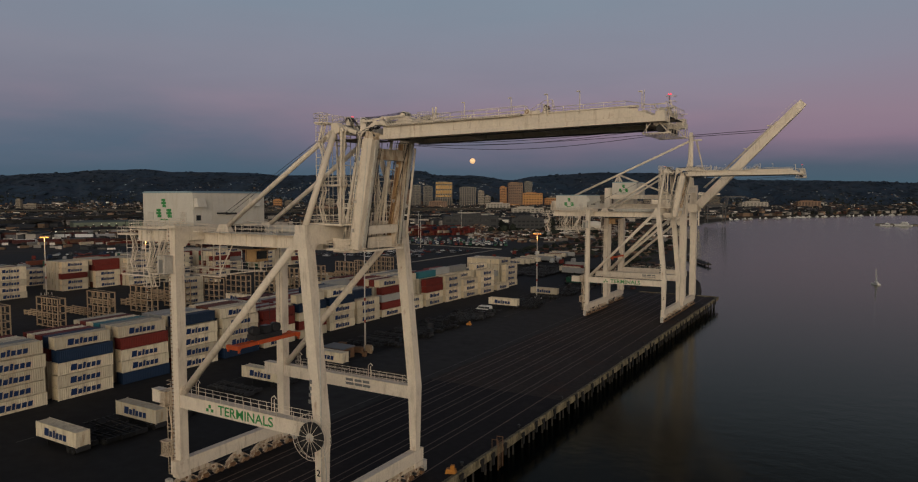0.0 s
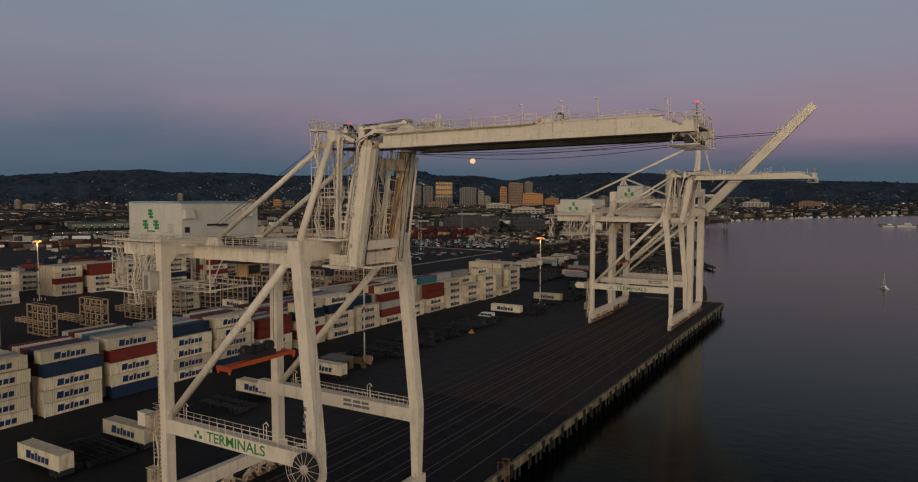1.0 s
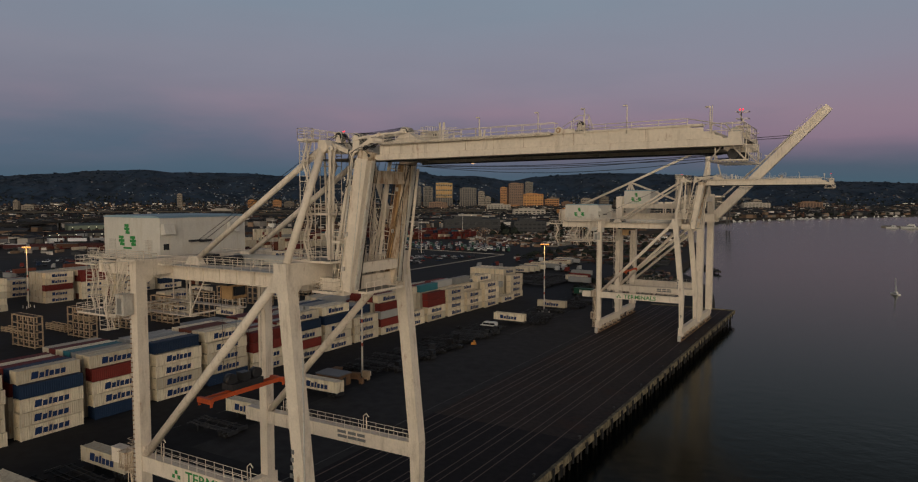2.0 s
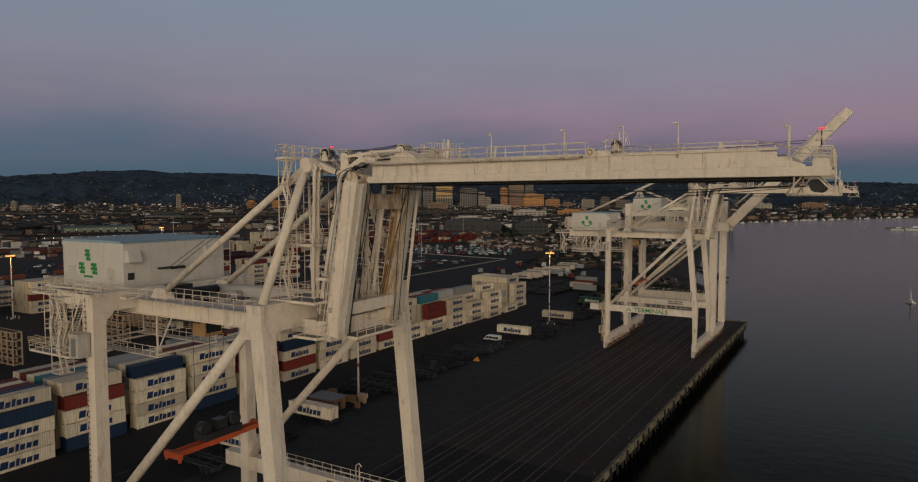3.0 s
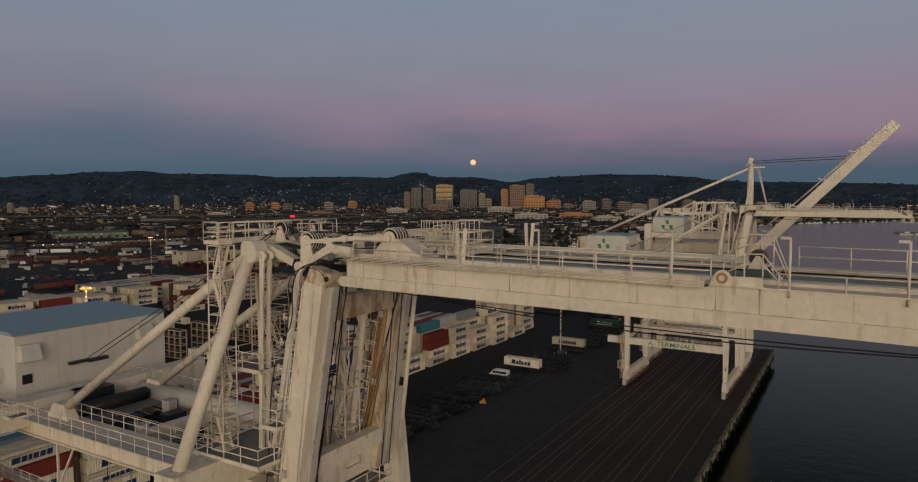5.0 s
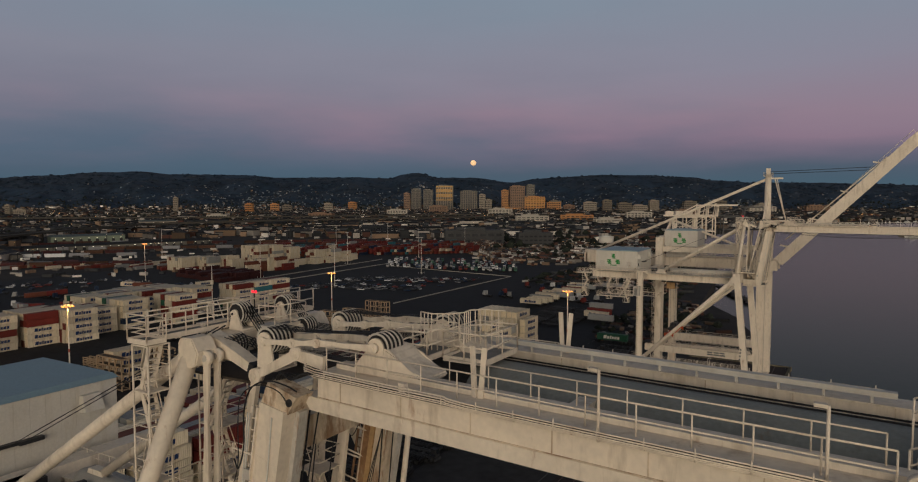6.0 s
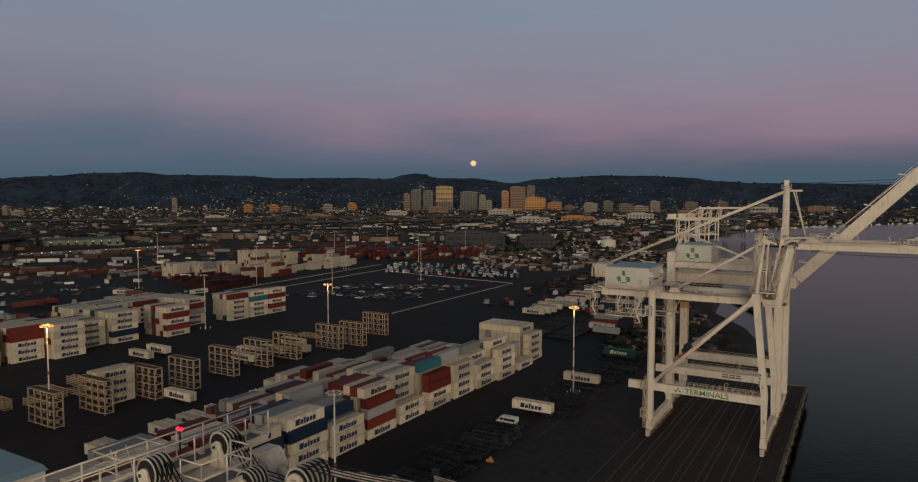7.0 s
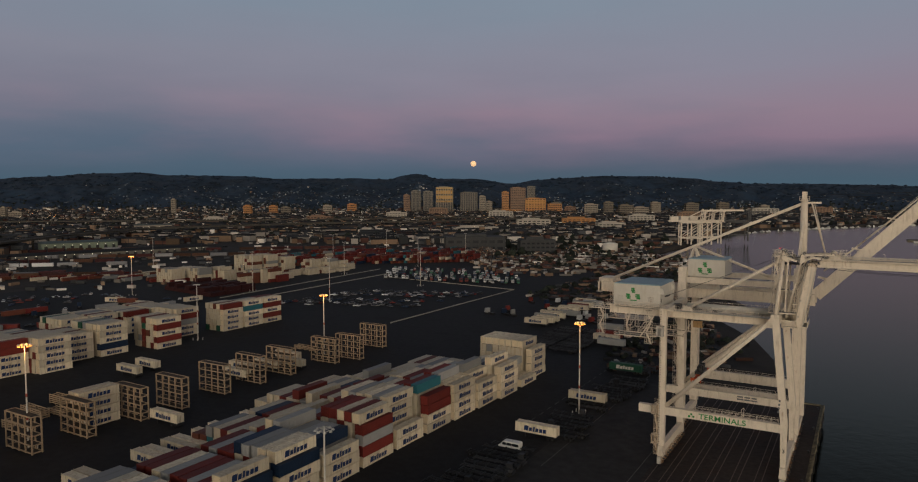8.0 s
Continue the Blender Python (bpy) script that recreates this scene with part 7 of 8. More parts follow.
for y in (90.0, 97.5, 106.0, 114.5, 122.0, 131.0, 141.0, 148.0, 176.0, 188.0, 214.0, 228.0):
    yard_tractor(pose(-62.5 + rnd.uniform(-3, 2), y + rnd.uniform(-1, 1), 0, 0, 0, rnd.choice((90, -90)) + rnd.uniform(-8, 8)))


# ---- the third crane, with a single mast and a raised boom ----
def mast_crane(y):
    c = thing("mast_crane", (0, y, 0), "cream-white quay crane with tall mast and raised boom", "crane", "quay cranes")
    n, f = -9.0, 9.0
    for x in (-34.2, -5.2):
        bm = bmesh.new()
        box(bm, x - 0.7, x + 0.7, n - 1.5, f + 1.5, 2.4, 4.4)
        part("sill_beam", bm, CRANE, c)
        for yy in (n + 0.2, n + 5, f - 5, f - 0.2):
            b = share("bogie", BOGIE, c, pose(x, yy, 0.06))
            for dy in (-1.9, -0.9, 0.9, 1.9):
                share("wheel", WHEEL, b, pose(0, dy, 0.36))
            bm = bmesh.new()
            box(bm, x - 0.4, x + 0.4, yy - 1.2, yy + 1.2, 1.8, 2.4)
            part("equaliser_beam", bm, CRANE_GREY, c)
        for yy in (n, f):
            bm = bmesh.new()
            top = 46.5 if x < -20 else 47.5
            beam(bm, (x, yy, 4.2), (x, yy, top), 2.2, 2.2, up=(1, 0, 0))
            part("leg", bm, CRANE, c)
        bm = bmesh.new()
        box(bm, x - 0.8, x + 0.8, n + 1, f - 1, 44.6, 46.6)
        part("cross_beam", bm, CRANE, c)
    for yy in (n, f):
        bm = bmesh.new()
        box(bm, -33.2, -7.6, yy - 0.7, yy + 0.7, 11.4, 13.8)
        part("portal_beam", bm, CRANE, c)
        bm = bmesh.new()
        fence(bm, [(-33, yy - 0.6, 13.8), (-8, yy - 0.6, 13.8)], 1.1, 1.8)
        part("railing", bm, CRANE, c)
        bm = bmesh.new()
        tube(bm, (-33.4, yy, 14.2), (-7.4, yy, 37.0), 0.5, 12)
        part("brace", bm, CRANE, c)
        bm = bmesh.new()
        box(bm, -33.2, -7.6, yy - 0.6, yy + 0.6, 42.2, 43.8)
        part("top_beam", bm, CRANE, c)
    bm = bmesh.new()
    for yy in (-3.5, 3.5):
        box(bm, -60.0, -1.5, yy - 0.7, yy + 0.7, 37.4, 40.3)
    box(bm, -60.5, -59.5, -4.2, 4.2, 37.4, 40.3)
    part("main_girder", bm, CRANE, c)
    bm = bmesh.new()
    fence(bm, [(-60, -4.4, 40.3), (-8, -4.4, 40.3)], 1.1, 1.8)
    part("railing", bm, CRANE, c)
    # mast with its head and stays
    bm = bmesh.new()
    tube(bm, (-5.0, 0, 46.6), (-5.0, 0, 65.5), 1.05, 16, 0.85)
    box(bm, -5.6, -4.4, -0.6, 0.6, 65.5, 67.4)
    box(bm, -4.6, -1.0, -0.25, 0.25, 64.2, 64.7)
    part("mast", bm, CRANE, c)
    bm = bmesh.new()
    beam(bm, (-5.6, -8.5, 47.0), (-5.0, 0, 60.0), 0.6, 0.6)
    beam(bm, (-5.6, 8.5, 47.0), (-5.0, 0, 60.0), 0.6, 0.6)
    part("mast_brace", bm, CRANE, c)
    bm = bmesh.new()
    box(bm, -6.2, -3.8, -1.2, 1.2, 65.0, 65.1)
    fence(bm, [(-6.2, -1.2, 65.1), (-3.8, -1.2, 65.1), (-3.8, 1.2, 65.1), (-6.2, 1.2, 65.1), (-6.2, -1.2, 65.1)], 1.0, 1.2)
    part("mast_platform", bm, CRANE, c)
    for p, q, r in (((-58.3, 0, 40.6), (-5.2, 0, 64.3), 0.42), ((-33.0, 0, 51.9), (-9.0, 0, 42.5), 0.36), ((-3.2, 0, 64.4), (0.6, 0, 50.0), 0.22), ((-2.6, -0.6, 64.4), (0.6, -1.2, 50.0), 0.1)):
        bm = bmesh.new()
        tube(bm, p, q, r, 12)
        part("stay", bm, CRANE, c)
    for yy in (-4, 4):
        for x in (-35.5, -30.5):
            bm = bmesh.new()
            tube(bm, (x, yy, 43.5), (-33.0, 0, 52.0), 0.3, 8)
            part("stay_post", bm, CRANE, c)
    bm = bmesh.new()
    box(bm, -60.5, -56.0, -3.4, 3.4, 40.3, 41.4)
    part("counterweight", bm, CRANE, c)
    # raised boom
    a, b = Vector((-1.6, 0, 39.8)), Vector((33.0, 0, 76.2))
    bm = bmesh.new()
    beam(bm, a, b.lerp(a, 0.06), 3.0, 2.7, up=(0, 1, 0))
    beam(bm, b.lerp(a, 0.06), b, 3.0, 2.7, 2.6, 0.9, up=(0, 1, 0))
    boom = part("boom", bm, CRANE, c)
    d = (b - a).normalized()
    up = Vector((-d.z, 0, d.x))
    bm = bmesh.new()
    for yy in (-1.3, 1.3):
        o = Vector((0, yy, 0)) + up * 2.1
        tube(bm, a + d * 16 + o + up * 0.5, a + d * 40 + o * 0.8, 0.16, 8)
        tube(bm, a + d * 6 + o + up * 1.2, a + d * 16 + o + up * 0.5, 0.16, 8)
    part("boom_stay", bm, CRANE, boom)
    bm = bmesh.new()
    for k in (5, 16, 27, 38):
        for yy in (-1.3, 1.3):
            beam(bm, a + d * k + Vector((0, yy, 0)) + up * 1.3, a + d * (k - 1.2) + Vector((0, yy, 0)) + up * 3.2, 0.22, 0.3)
    part("stay_bracket", bm, CRANE, boom)
    bm = bmesh.new()
    for yy in (-1.4, 1.4):
        lo = a + d * 22 + up * 1.45 + Vector((0, yy, 0))
        hi = a + d * 49 + up * 1.45 + Vector((0, yy, 0))
        for k in range(15):
            o = lo.lerp(hi, k / 14)
            tube(bm, o, o + up * 0.9, 0.035, 4)
        tube(bm, lo + up * 0.9, hi + up * 0.9, 0.035, 4)
    part("railing", bm, CRANE, boom)
    bm = bmesh.new()
    for yy in (-0.5, 0.5):
        tube(bm, (-4.4, yy, 66.4), tuple(a + d * 36 + up * 2.0 + Vector((0, yy, 0))), 0.06, 5)
        tube(bm, (-4.4, yy, 65.8), tuple(a + d * 35 + up * 1.9 + Vector((0, yy, 0))), 0.06, 5)
    part("hoist_rope", bm, ROPE, c)
    # machine house
    bm = bmesh.new()
    box(bm, -33.4, -23.6, -6.6, 4.5, 43.8, 48.6)
    house = part("machine_house", bm, HOUSE, c, "pale machine house on the girders")
    bm = bmesh.new()
    hexa(bm, [(-33.6, -6.8, 48.6), (-23.4, -6.8, 48.6), (-23.4, 4.7, 48.6), (-33.6, 4.7, 48.6), (-32.8, -6.6, 48.9), (-24.2, -6.6, 48.9), (-24.2, 4.5, 48.9), (-32.8, 4.5, 48.9)])
    part("roof", bm, ROOF_BLUE, house)
    emblem_blocks(c, -28.85, -6.6, 46.3)
    bm = bmesh.new()
    box(bm, -33.0, -25.0, -6.0, -1.0, 40.3, 43.8)
    part("switch_room", bm, CRANE_GREY, c)
    bm = bmesh.new()
    lattice_tower(bm, -36.8, n + 1.2, 4.4, 37.4, 1.7, 3.0)
    part("stair_tower", bm, CRANE, c)
    bm = bmesh.new()
    lattice_tower(bm, -57.0, -3.0, 29.5, 37.3, 2.0)
    box(bm, -57.5, -46.0, -4.0, 4.0, 29.3, 29.5)
    fence(bm, [(-57.5, -4.0, 29.5), (-46.0, -4.0, 29.5), (-46.0, 4.0, 29.5)], 1.1, 1.5)
    for x in (-46.2, -52.0):
        beam(bm, (x, -3.8, 29.4), (x, -3.5, 37.5), 0.2, 0.2)
    part("service_cradle", bm, CRANE, c)


mast_crane(203.0)


# ---- directions for the far things: E is a point of the flight, AHEAD and RIGHT span the ground ----
E0 = Vector((30.0, -35.0, 0))
AHEAD = Vector((-math.sin(radians(TURN)), math.cos(radians(TURN)), 0))
RIGHT = Vector((math.cos(radians(TURN)), math.sin(radians(TURN)), 0))


def far(u, depth, z=0.0):
    p = E0 + (AHEAD + RIGHT * u) * depth
    return Vector((p.x, p.y, z))


def crane_far(u, depth, h, mat, label, turn):
    c = thing("distant_crane", Matrix.Translation(far(u, depth)) @ pose(0, 0, 0, 0, 0, turn), label, "crane", "distant cranes")
    for x in (-14, 14):
        for y in (-8, 8):
            bm = bmesh.new()
            beam(bm, (x, y, 0), (x, y, h * 0.62), 1.6, 1.6, up=(1, 0, 0))
            part("leg", bm, mat, c)
        for z in (h * 0.2, h * 0.6):
            bm = bmesh.new()
            box(bm, x - 0.7, x + 0.7, -8, 8, z - 0.8, z + 0.8)
            part("cross_beam", bm, mat, c)
    for y in (-8, 8):
        for z in (h * 0.2, h * 0.62):
            bm = bmesh.new()
            box(bm, -14, 14, y - 0.7, y + 0.7, z - 0.8, z + 0.8)
            part("portal_beam", bm, mat, c)
        bm = bmesh.new()
        beam(bm, (-14, y, h * 0.2), (14, y, h * 0.6), 0.8, 0.8)
        part("brace", bm, mat, c)
    bm = bmesh.new()
    for y in (-3, 3):
        box(bm, -30, 16, y - 0.6, y + 0.6, h * 0.64, h * 0.68)
        beam(bm, (14, y * 2, h * 0.62), (16, y, h), 1.0, 1.0, up=(1, 0, 0))
        beam(bm, (-14, y, h * 0.66), (16, y, h * 0.97), 0.7, 0.7)
        box(bm, 15, 46, y - 0.6, y + 0.6, h * 0.93, h * 0.975)
        beam(bm, (18, y, h * 0.62), (19.5, y, h * 0.95), 1.4, 1.4, up=(1, 0, 0))
    part("boom_frame", bm, mat, c)
    bm = bmesh.new()
    box(bm, -28, -17, -4, 4, h * 0.68, h * 0.79)
    part("machine_house", bm, mat, c)


crane_far(0.325, 985, 50, CRANE, "white quay crane at a distant wharf", 24)
crane_far(0.338, 998, 50, CRANE, "white quay crane at a distant wharf", 30)
crane_far(0.352, 1010, 50, CRANE, "white quay crane at a distant wharf", 24)
crane_far(0.392, 1080, 46, STEEL, "dark quay crane at a distant wharf", 24)


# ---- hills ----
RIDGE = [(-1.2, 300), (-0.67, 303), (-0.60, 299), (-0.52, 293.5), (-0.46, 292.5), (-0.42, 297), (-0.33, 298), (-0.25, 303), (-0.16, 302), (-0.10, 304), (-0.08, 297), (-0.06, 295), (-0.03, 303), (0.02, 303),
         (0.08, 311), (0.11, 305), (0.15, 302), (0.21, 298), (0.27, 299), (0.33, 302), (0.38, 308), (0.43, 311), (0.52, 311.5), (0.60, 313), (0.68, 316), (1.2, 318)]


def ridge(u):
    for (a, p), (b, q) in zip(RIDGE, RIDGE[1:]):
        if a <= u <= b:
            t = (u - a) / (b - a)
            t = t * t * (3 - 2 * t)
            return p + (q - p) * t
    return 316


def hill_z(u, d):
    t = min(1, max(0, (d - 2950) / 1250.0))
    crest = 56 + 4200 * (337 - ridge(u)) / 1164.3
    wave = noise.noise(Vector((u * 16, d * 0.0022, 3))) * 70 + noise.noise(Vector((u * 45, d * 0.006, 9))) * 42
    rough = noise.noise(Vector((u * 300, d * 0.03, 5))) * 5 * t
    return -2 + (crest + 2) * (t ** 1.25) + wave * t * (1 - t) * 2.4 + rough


def build_hills():
    bm = bmesh.new()
    cols = [-1.15 + 2.3 * i / 300 for i in range(301)]
    rows = [2950 + 1250 * (j / 44) for j in range(45)]
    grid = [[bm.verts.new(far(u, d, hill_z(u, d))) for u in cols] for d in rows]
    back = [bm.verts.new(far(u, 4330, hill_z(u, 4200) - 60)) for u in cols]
    grid.append(back)
    for a, b in zip(grid, grid[1:]):
        for i in range(len(cols) - 1):
            f = bm.faces.new((a[i], a[i + 1], b[i + 1], b[i]))
            f.smooth = True
    # Distance haze and uneven relief light are put into the hill colour.
    hill = material("hazed_wooded_hill", (0.023, 0.042, 0.070), 0.95, vary=0.7, scale=0.004, fine=0.02, stain=(0.044, 0.057, 0.080), stain_at=0.50)
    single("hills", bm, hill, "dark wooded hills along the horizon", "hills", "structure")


build_hills()
HILL = bpy.data.materials["hazed_wooded_hill"]
bm = bmesh.new()
bmesh.ops.create_uvsphere(bm, u_segments=32, v_segments=20, radius=19.0)
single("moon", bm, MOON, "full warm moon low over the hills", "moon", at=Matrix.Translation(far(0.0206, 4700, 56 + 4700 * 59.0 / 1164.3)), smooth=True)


# ---- town: towers, blocks, houses, trees, roads, lamps ----
WALLS = {
    "pale": material("pale_plaster", (0.29, 0.25, 0.20), 0.8, vary=0.15, scale=0.05, fine=0.6),
    "gold": material("sandstone_facing", (0.42, 0.20, 0.07), 0.6, vary=0.12, scale=0.05, fine=0.6),
    "bone": material("bone_render", (0.42, 0.385, 0.33), 0.8, vary=0.15, scale=0.05, fine=0.6),
    "dark": material("dark_grey_sheeting", (0.05, 0.052, 0.055), 0.7, vary=0.2, scale=0.05, fine=0.6),
    "brown": material("brown_facing", (0.24, 0.15, 0.10), 0.7, vary=0.15, scale=0.05, fine=0.6),
    "stone": material("stone_facing", (0.165, 0.14, 0.11), 0.7, vary=0.15, scale=0.05, fine=0.6),
    "mint": material("pale_green_sheeting", (0.19, 0.225, 0.17), 0.7, vary=0.2, scale=0.05, fine=0.6),
    "grey": material("grey_facing", (0.155, 0.148, 0.125), 0.7, vary=0.15, scale=0.05, fine=0.6),
}
PANE = material("dark_pane", (0.022, 0.024, 0.030), 0.2, vary=0.3, scale=0.1)
# Gold tint and metal stand in for the afterglow mirrored in the panes.
GOLD_PANE = material("afterglow_tinted_pane", (0.21, 0.125, 0.042), 0.3, metal=0.9, vary=0.15, scale=0.1)


def tower(u, depth, w, d, h, wall, pane, turn=0, floors=14, cols=6, label="", band=0.5):
    """A high building with storeys of window bands cut by piers, a parapet and a plant room."""
    t = thing("office_tower", Matrix.Translation(far(u, depth)) @ pose(0, 0, 0, 0, 0, TURN + turn), label, "building", "skyline")
    bm = bmesh.new()
    box(bm, -w / 2, w / 2, -d / 2, d / 2, 0, h)
    part("wall", bm, wall, t)
    for i in range(cols + 1):
        x = -w / 2 + w * i / cols
        bm = bmesh.new()
        box(bm, x - w * 0.16 / cols, x + w * 0.16 / cols, -d / 2 - 0.9, -d / 2, 0, h)
        part("pier", bm, WALLS["stone"] if band > 0.7 else wall, t)
    for s in (-1, 1):
        for i in range(4):
            y = -d / 2 + d * i / 3
            bm = bmesh.new()
            box(bm, *sorted((s * w / 2, s * (w / 2 + 0.9))), y - 1.0, y + 1.0, 0, h)
            part("pier", bm, wall, t)
    bm = bmesh.new()
    box(bm, -w / 2 - 0.9, w / 2 + 0.9, -d / 2 - 0.9, d / 2 + 0.9, h, h + 2.2)
    box(bm, -w * 0.34, w * 0.2, -d * 0.3, d * 0.3, h + 2.2, h + 5.2)
    part("roof", bm, wall, t)
    for k in range(floors):
        z = h * (k + 0.3) / floors
        bm = bmesh.new()
        box(bm, -w / 2 + 0.3, w / 2 - 0.3, -d / 2 - 0.35, -d / 2, z, z + h / floors * band)
        box(bm, w / 2, w / 2 + 0.35, -d / 2 + 0.3, d / 2 - 0.3, z, z + h / floors * band)
        box(bm, -w / 2 - 0.35, -w / 2, -d / 2 + 0.3, d / 2 - 0.3, z, z + h / floors * band)
        # With gold panes, two in three upper floors carry the painted reflection.
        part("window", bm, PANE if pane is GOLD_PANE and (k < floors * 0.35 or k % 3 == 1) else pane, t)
    return t


for u, w, h, wall, pane, lab in (
    (-0.0623, 48.1, 91.4, "grey", PANE, "grey office tower with pale piers"),
    (-0.0451, 48.1, 88.7, "grey", PANE, "grey office tower with dark windows"),
    (-0.0210, 83.5, 107.8, "grey", GOLD_PANE, "glass office tower with panes tinted gold for the afterglow"),
    (0.0137, 81.0, 83.2, "grey", PANE, "grey slab tower with pale piers"),
    (0.0335, 30.4, 66.9, "pale", PANE, "pale apartment tower beside slab towers"),
    (0.0434, 27.8, 42.3, "pale", PANE, "lower pale apartment tower"),
    (0.0666, 32.9, 86.0, "gold", PANE, "warm sandstone tower of the skyline"),
    (0.0842, 70.9, 105.0, "brown", PANE, "tall brown office tower of the skyline"),
    (0.1035, 38.0, 110.5, "grey", PANE, "grey tower behind the brown one"),
    (0.1095, 98.7, 56.0, "gold", GOLD_PANE, "wide sandstone office block, panes tinted gold for the afterglow"),
    (0.1374, 65.8, 31.4, "gold", PANE, "lower sandstone block in the skyline"),
    (0.0739, 101.2, 4.2, "gold", PANE, "low tan podium block"),
    (-0.0756, 30.4, 72.3, "brown", PANE, "slim brown apartment tower"),
    (0.1598, 50.6, 17.8, "brown", PANE, "low brown office block"),
    (-0.305, 36, 33, "gold", PANE, "square sandstone apartment block"), (-0.268, 38, 32, "gold", PANE, "square sandstone apartment block"), (-0.155, 40, 30, "gold", PANE, "sandstone block among trees"),
    (-0.412, 20, 62, "pale", PANE, "pale thin apartment tower"), (-0.655, 22, 44, "pale", PANE, "pale hospital tower among trees"), (-0.635, 64, 22, "pale", PANE, "pale wide hospital block"),
    (-0.25, 44, 26, "stone", PANE, "grey stone block near the hill foot"), (-0.19, 40, 34, "pale", PANE, "pale block near the hill foot"),
    (0.19, 60, 40, "pale", PANE, "pale office block of the town"), (0.215, 42, 50, "stone", PANE, "grey stone office block of the town"), (0.24, 66, 36, "stone", PANE, "grey stone wide block of the town"), (0.283, 44, 48, "pale", PANE, "pale domed civic block of the town"),
    (0.262, 70, 26, "pale", PANE, "pale low block of the town"), (0.335, 60, 44, "stone", PANE, "grey stone block by the water"), (0.38, 50, 46, "stone", PANE, "grey stone block by the water"), (0.44, 40, 34, "pale", PANE, "pale block by the water"), (0.14, 54, 36, "stone", PANE, "grey stone office block of the town")):
    depth = 3000 if abs(u) < 0.17 else 2600
    if u < -0.5:
        depth = 2100
    k = depth / 3300.0
    tower(u, depth, w * k * 0.94, w * k * 0.6, (h * 1.03 + 8) * k, WALLS[wall], pane, 3.0 * math.sin(u * 90), max(4, int(h / 7)), 7 if w > 30 else 4, lab, 0.84 if wall == "grey" else 0.45)


for u, depth, w, d, h, wall, floors, lab in (
    (0.105, 1500, 68, 22, 17, "bone", 4, "white low office building beyond the truck park"), (0.022, 1330, 84, 26, 8, "bone", 2, "long pale warehouse with white walls"), (-0.13, 1210, 30, 18, 9, "bone", 2, "small pale building with lit yard"),
    (0.107, 850, 40, 20, 14, "dark", 3, "dim brown industrial plant building"), (0.02, 880, 70, 30, 16, "dark", 2, "broad dark grey hall"), (0.26, 1750, 60, 24, 20, "bone", 5, "pale office building by the basin"),
    (0.17, 1650, 74, 30, 15, "gold", 4, "tan low block beyond the plant"), (0.215, 1420, 54, 22, 13, "bone", 3, "pale storage building near the basin"), (0.33, 2050, 60, 26, 20, "brown", 5, "brown block near the shore"),
    (0.44, 2500, 90, 26, 24, "bone", 6, "pale long apartment building at the shore"), (0.52, 2600, 80, 26, 26, "brown", 6, "tan long apartment building at the shore"), (-0.09, 2150, 60, 30, 18, "bone", 4, "pale low office building in town"),
    (-0.35, 1800, 50, 26, 12, "bone", 3, "pale low building among trees"), (-0.2, 1900, 64, 26, 13, "brown", 3, "brown low building among trees"), (0.06, 2100, 70, 28, 22, "bone", 5, "pale building before the skyline"), (-0.03, 2450, 60, 28, 26, "brown", 6, "brown building before the skyline")):
    tower(u, depth, w, d, h, WALLS[wall], PANE, 6.0 * math.sin(u * 70), floors, 7, lab, 0.42)


def land_at(p):
    """Whether a place lies on the land side of the shore."""
    for (a, x), (b, z) in zip(SHORE, SHORE[1:]):
        if a <= p.y <= b:
            return p.x < x + (z - x) * (p.y - a) / (b - a) - 12
    return True


TOWN = [material("town_wall_%s" % k, c, 0.85, vary=0.2, scale=0.05, fine=0.7, island=0.6) for k, c in (
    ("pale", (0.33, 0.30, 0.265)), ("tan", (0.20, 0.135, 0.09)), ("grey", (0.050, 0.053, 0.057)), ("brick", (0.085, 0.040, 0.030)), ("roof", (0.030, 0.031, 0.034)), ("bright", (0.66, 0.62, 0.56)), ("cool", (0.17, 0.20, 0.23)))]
city, trees, lights = bmesh.new(), bmesh.new(), bmesh.new()
tr = random.Random(21)


def house_block(bm, p, w, d, h, turn, m):
    c, s = math.cos(turn), math.sin(turn)
    def at(x, y, z):
        return (p.x + x * c - y * s, p.y + x * s + y * c, z)
    q = [(-w / 2, -d / 2), (w / 2, -d / 2), (w / 2, d / 2), (-w / 2, d / 2)]
    hexa(bm, [at(x, y, p.z - 6) for x, y in q] + [at(x, y, p.z + h) for x, y in q], m)
    if h < 10:
        e = [(-w / 2 - 0.6, -d / 2 - 0.6), (w / 2 + 0.6, -d / 2 - 0.6), (w / 2 + 0.6, d / 2 + 0.6), (-w / 2 - 0.6, d / 2 + 0.6)]
        r = [(-w / 2, -0.1), (w / 2, -0.1), (w / 2, 0.1), (-w / 2, 0.1)]
        hexa(bm, [at(x, y, p.z + h) for x, y in e] + [at(x, y, p.z + h + d * 0.16) for x, y in r], 4)
    else:
        hexa(bm, [at(x, y, p.z + h) for x, y in q] + [at(x * 0.97, y * 0.97, p.z + h + 0.9) for x, y in q], 4)


def crown(bm, p, r, h):
    """An uneven clump of foliage: a rough cap of jittered facets."""
    n = 6
    rings = []
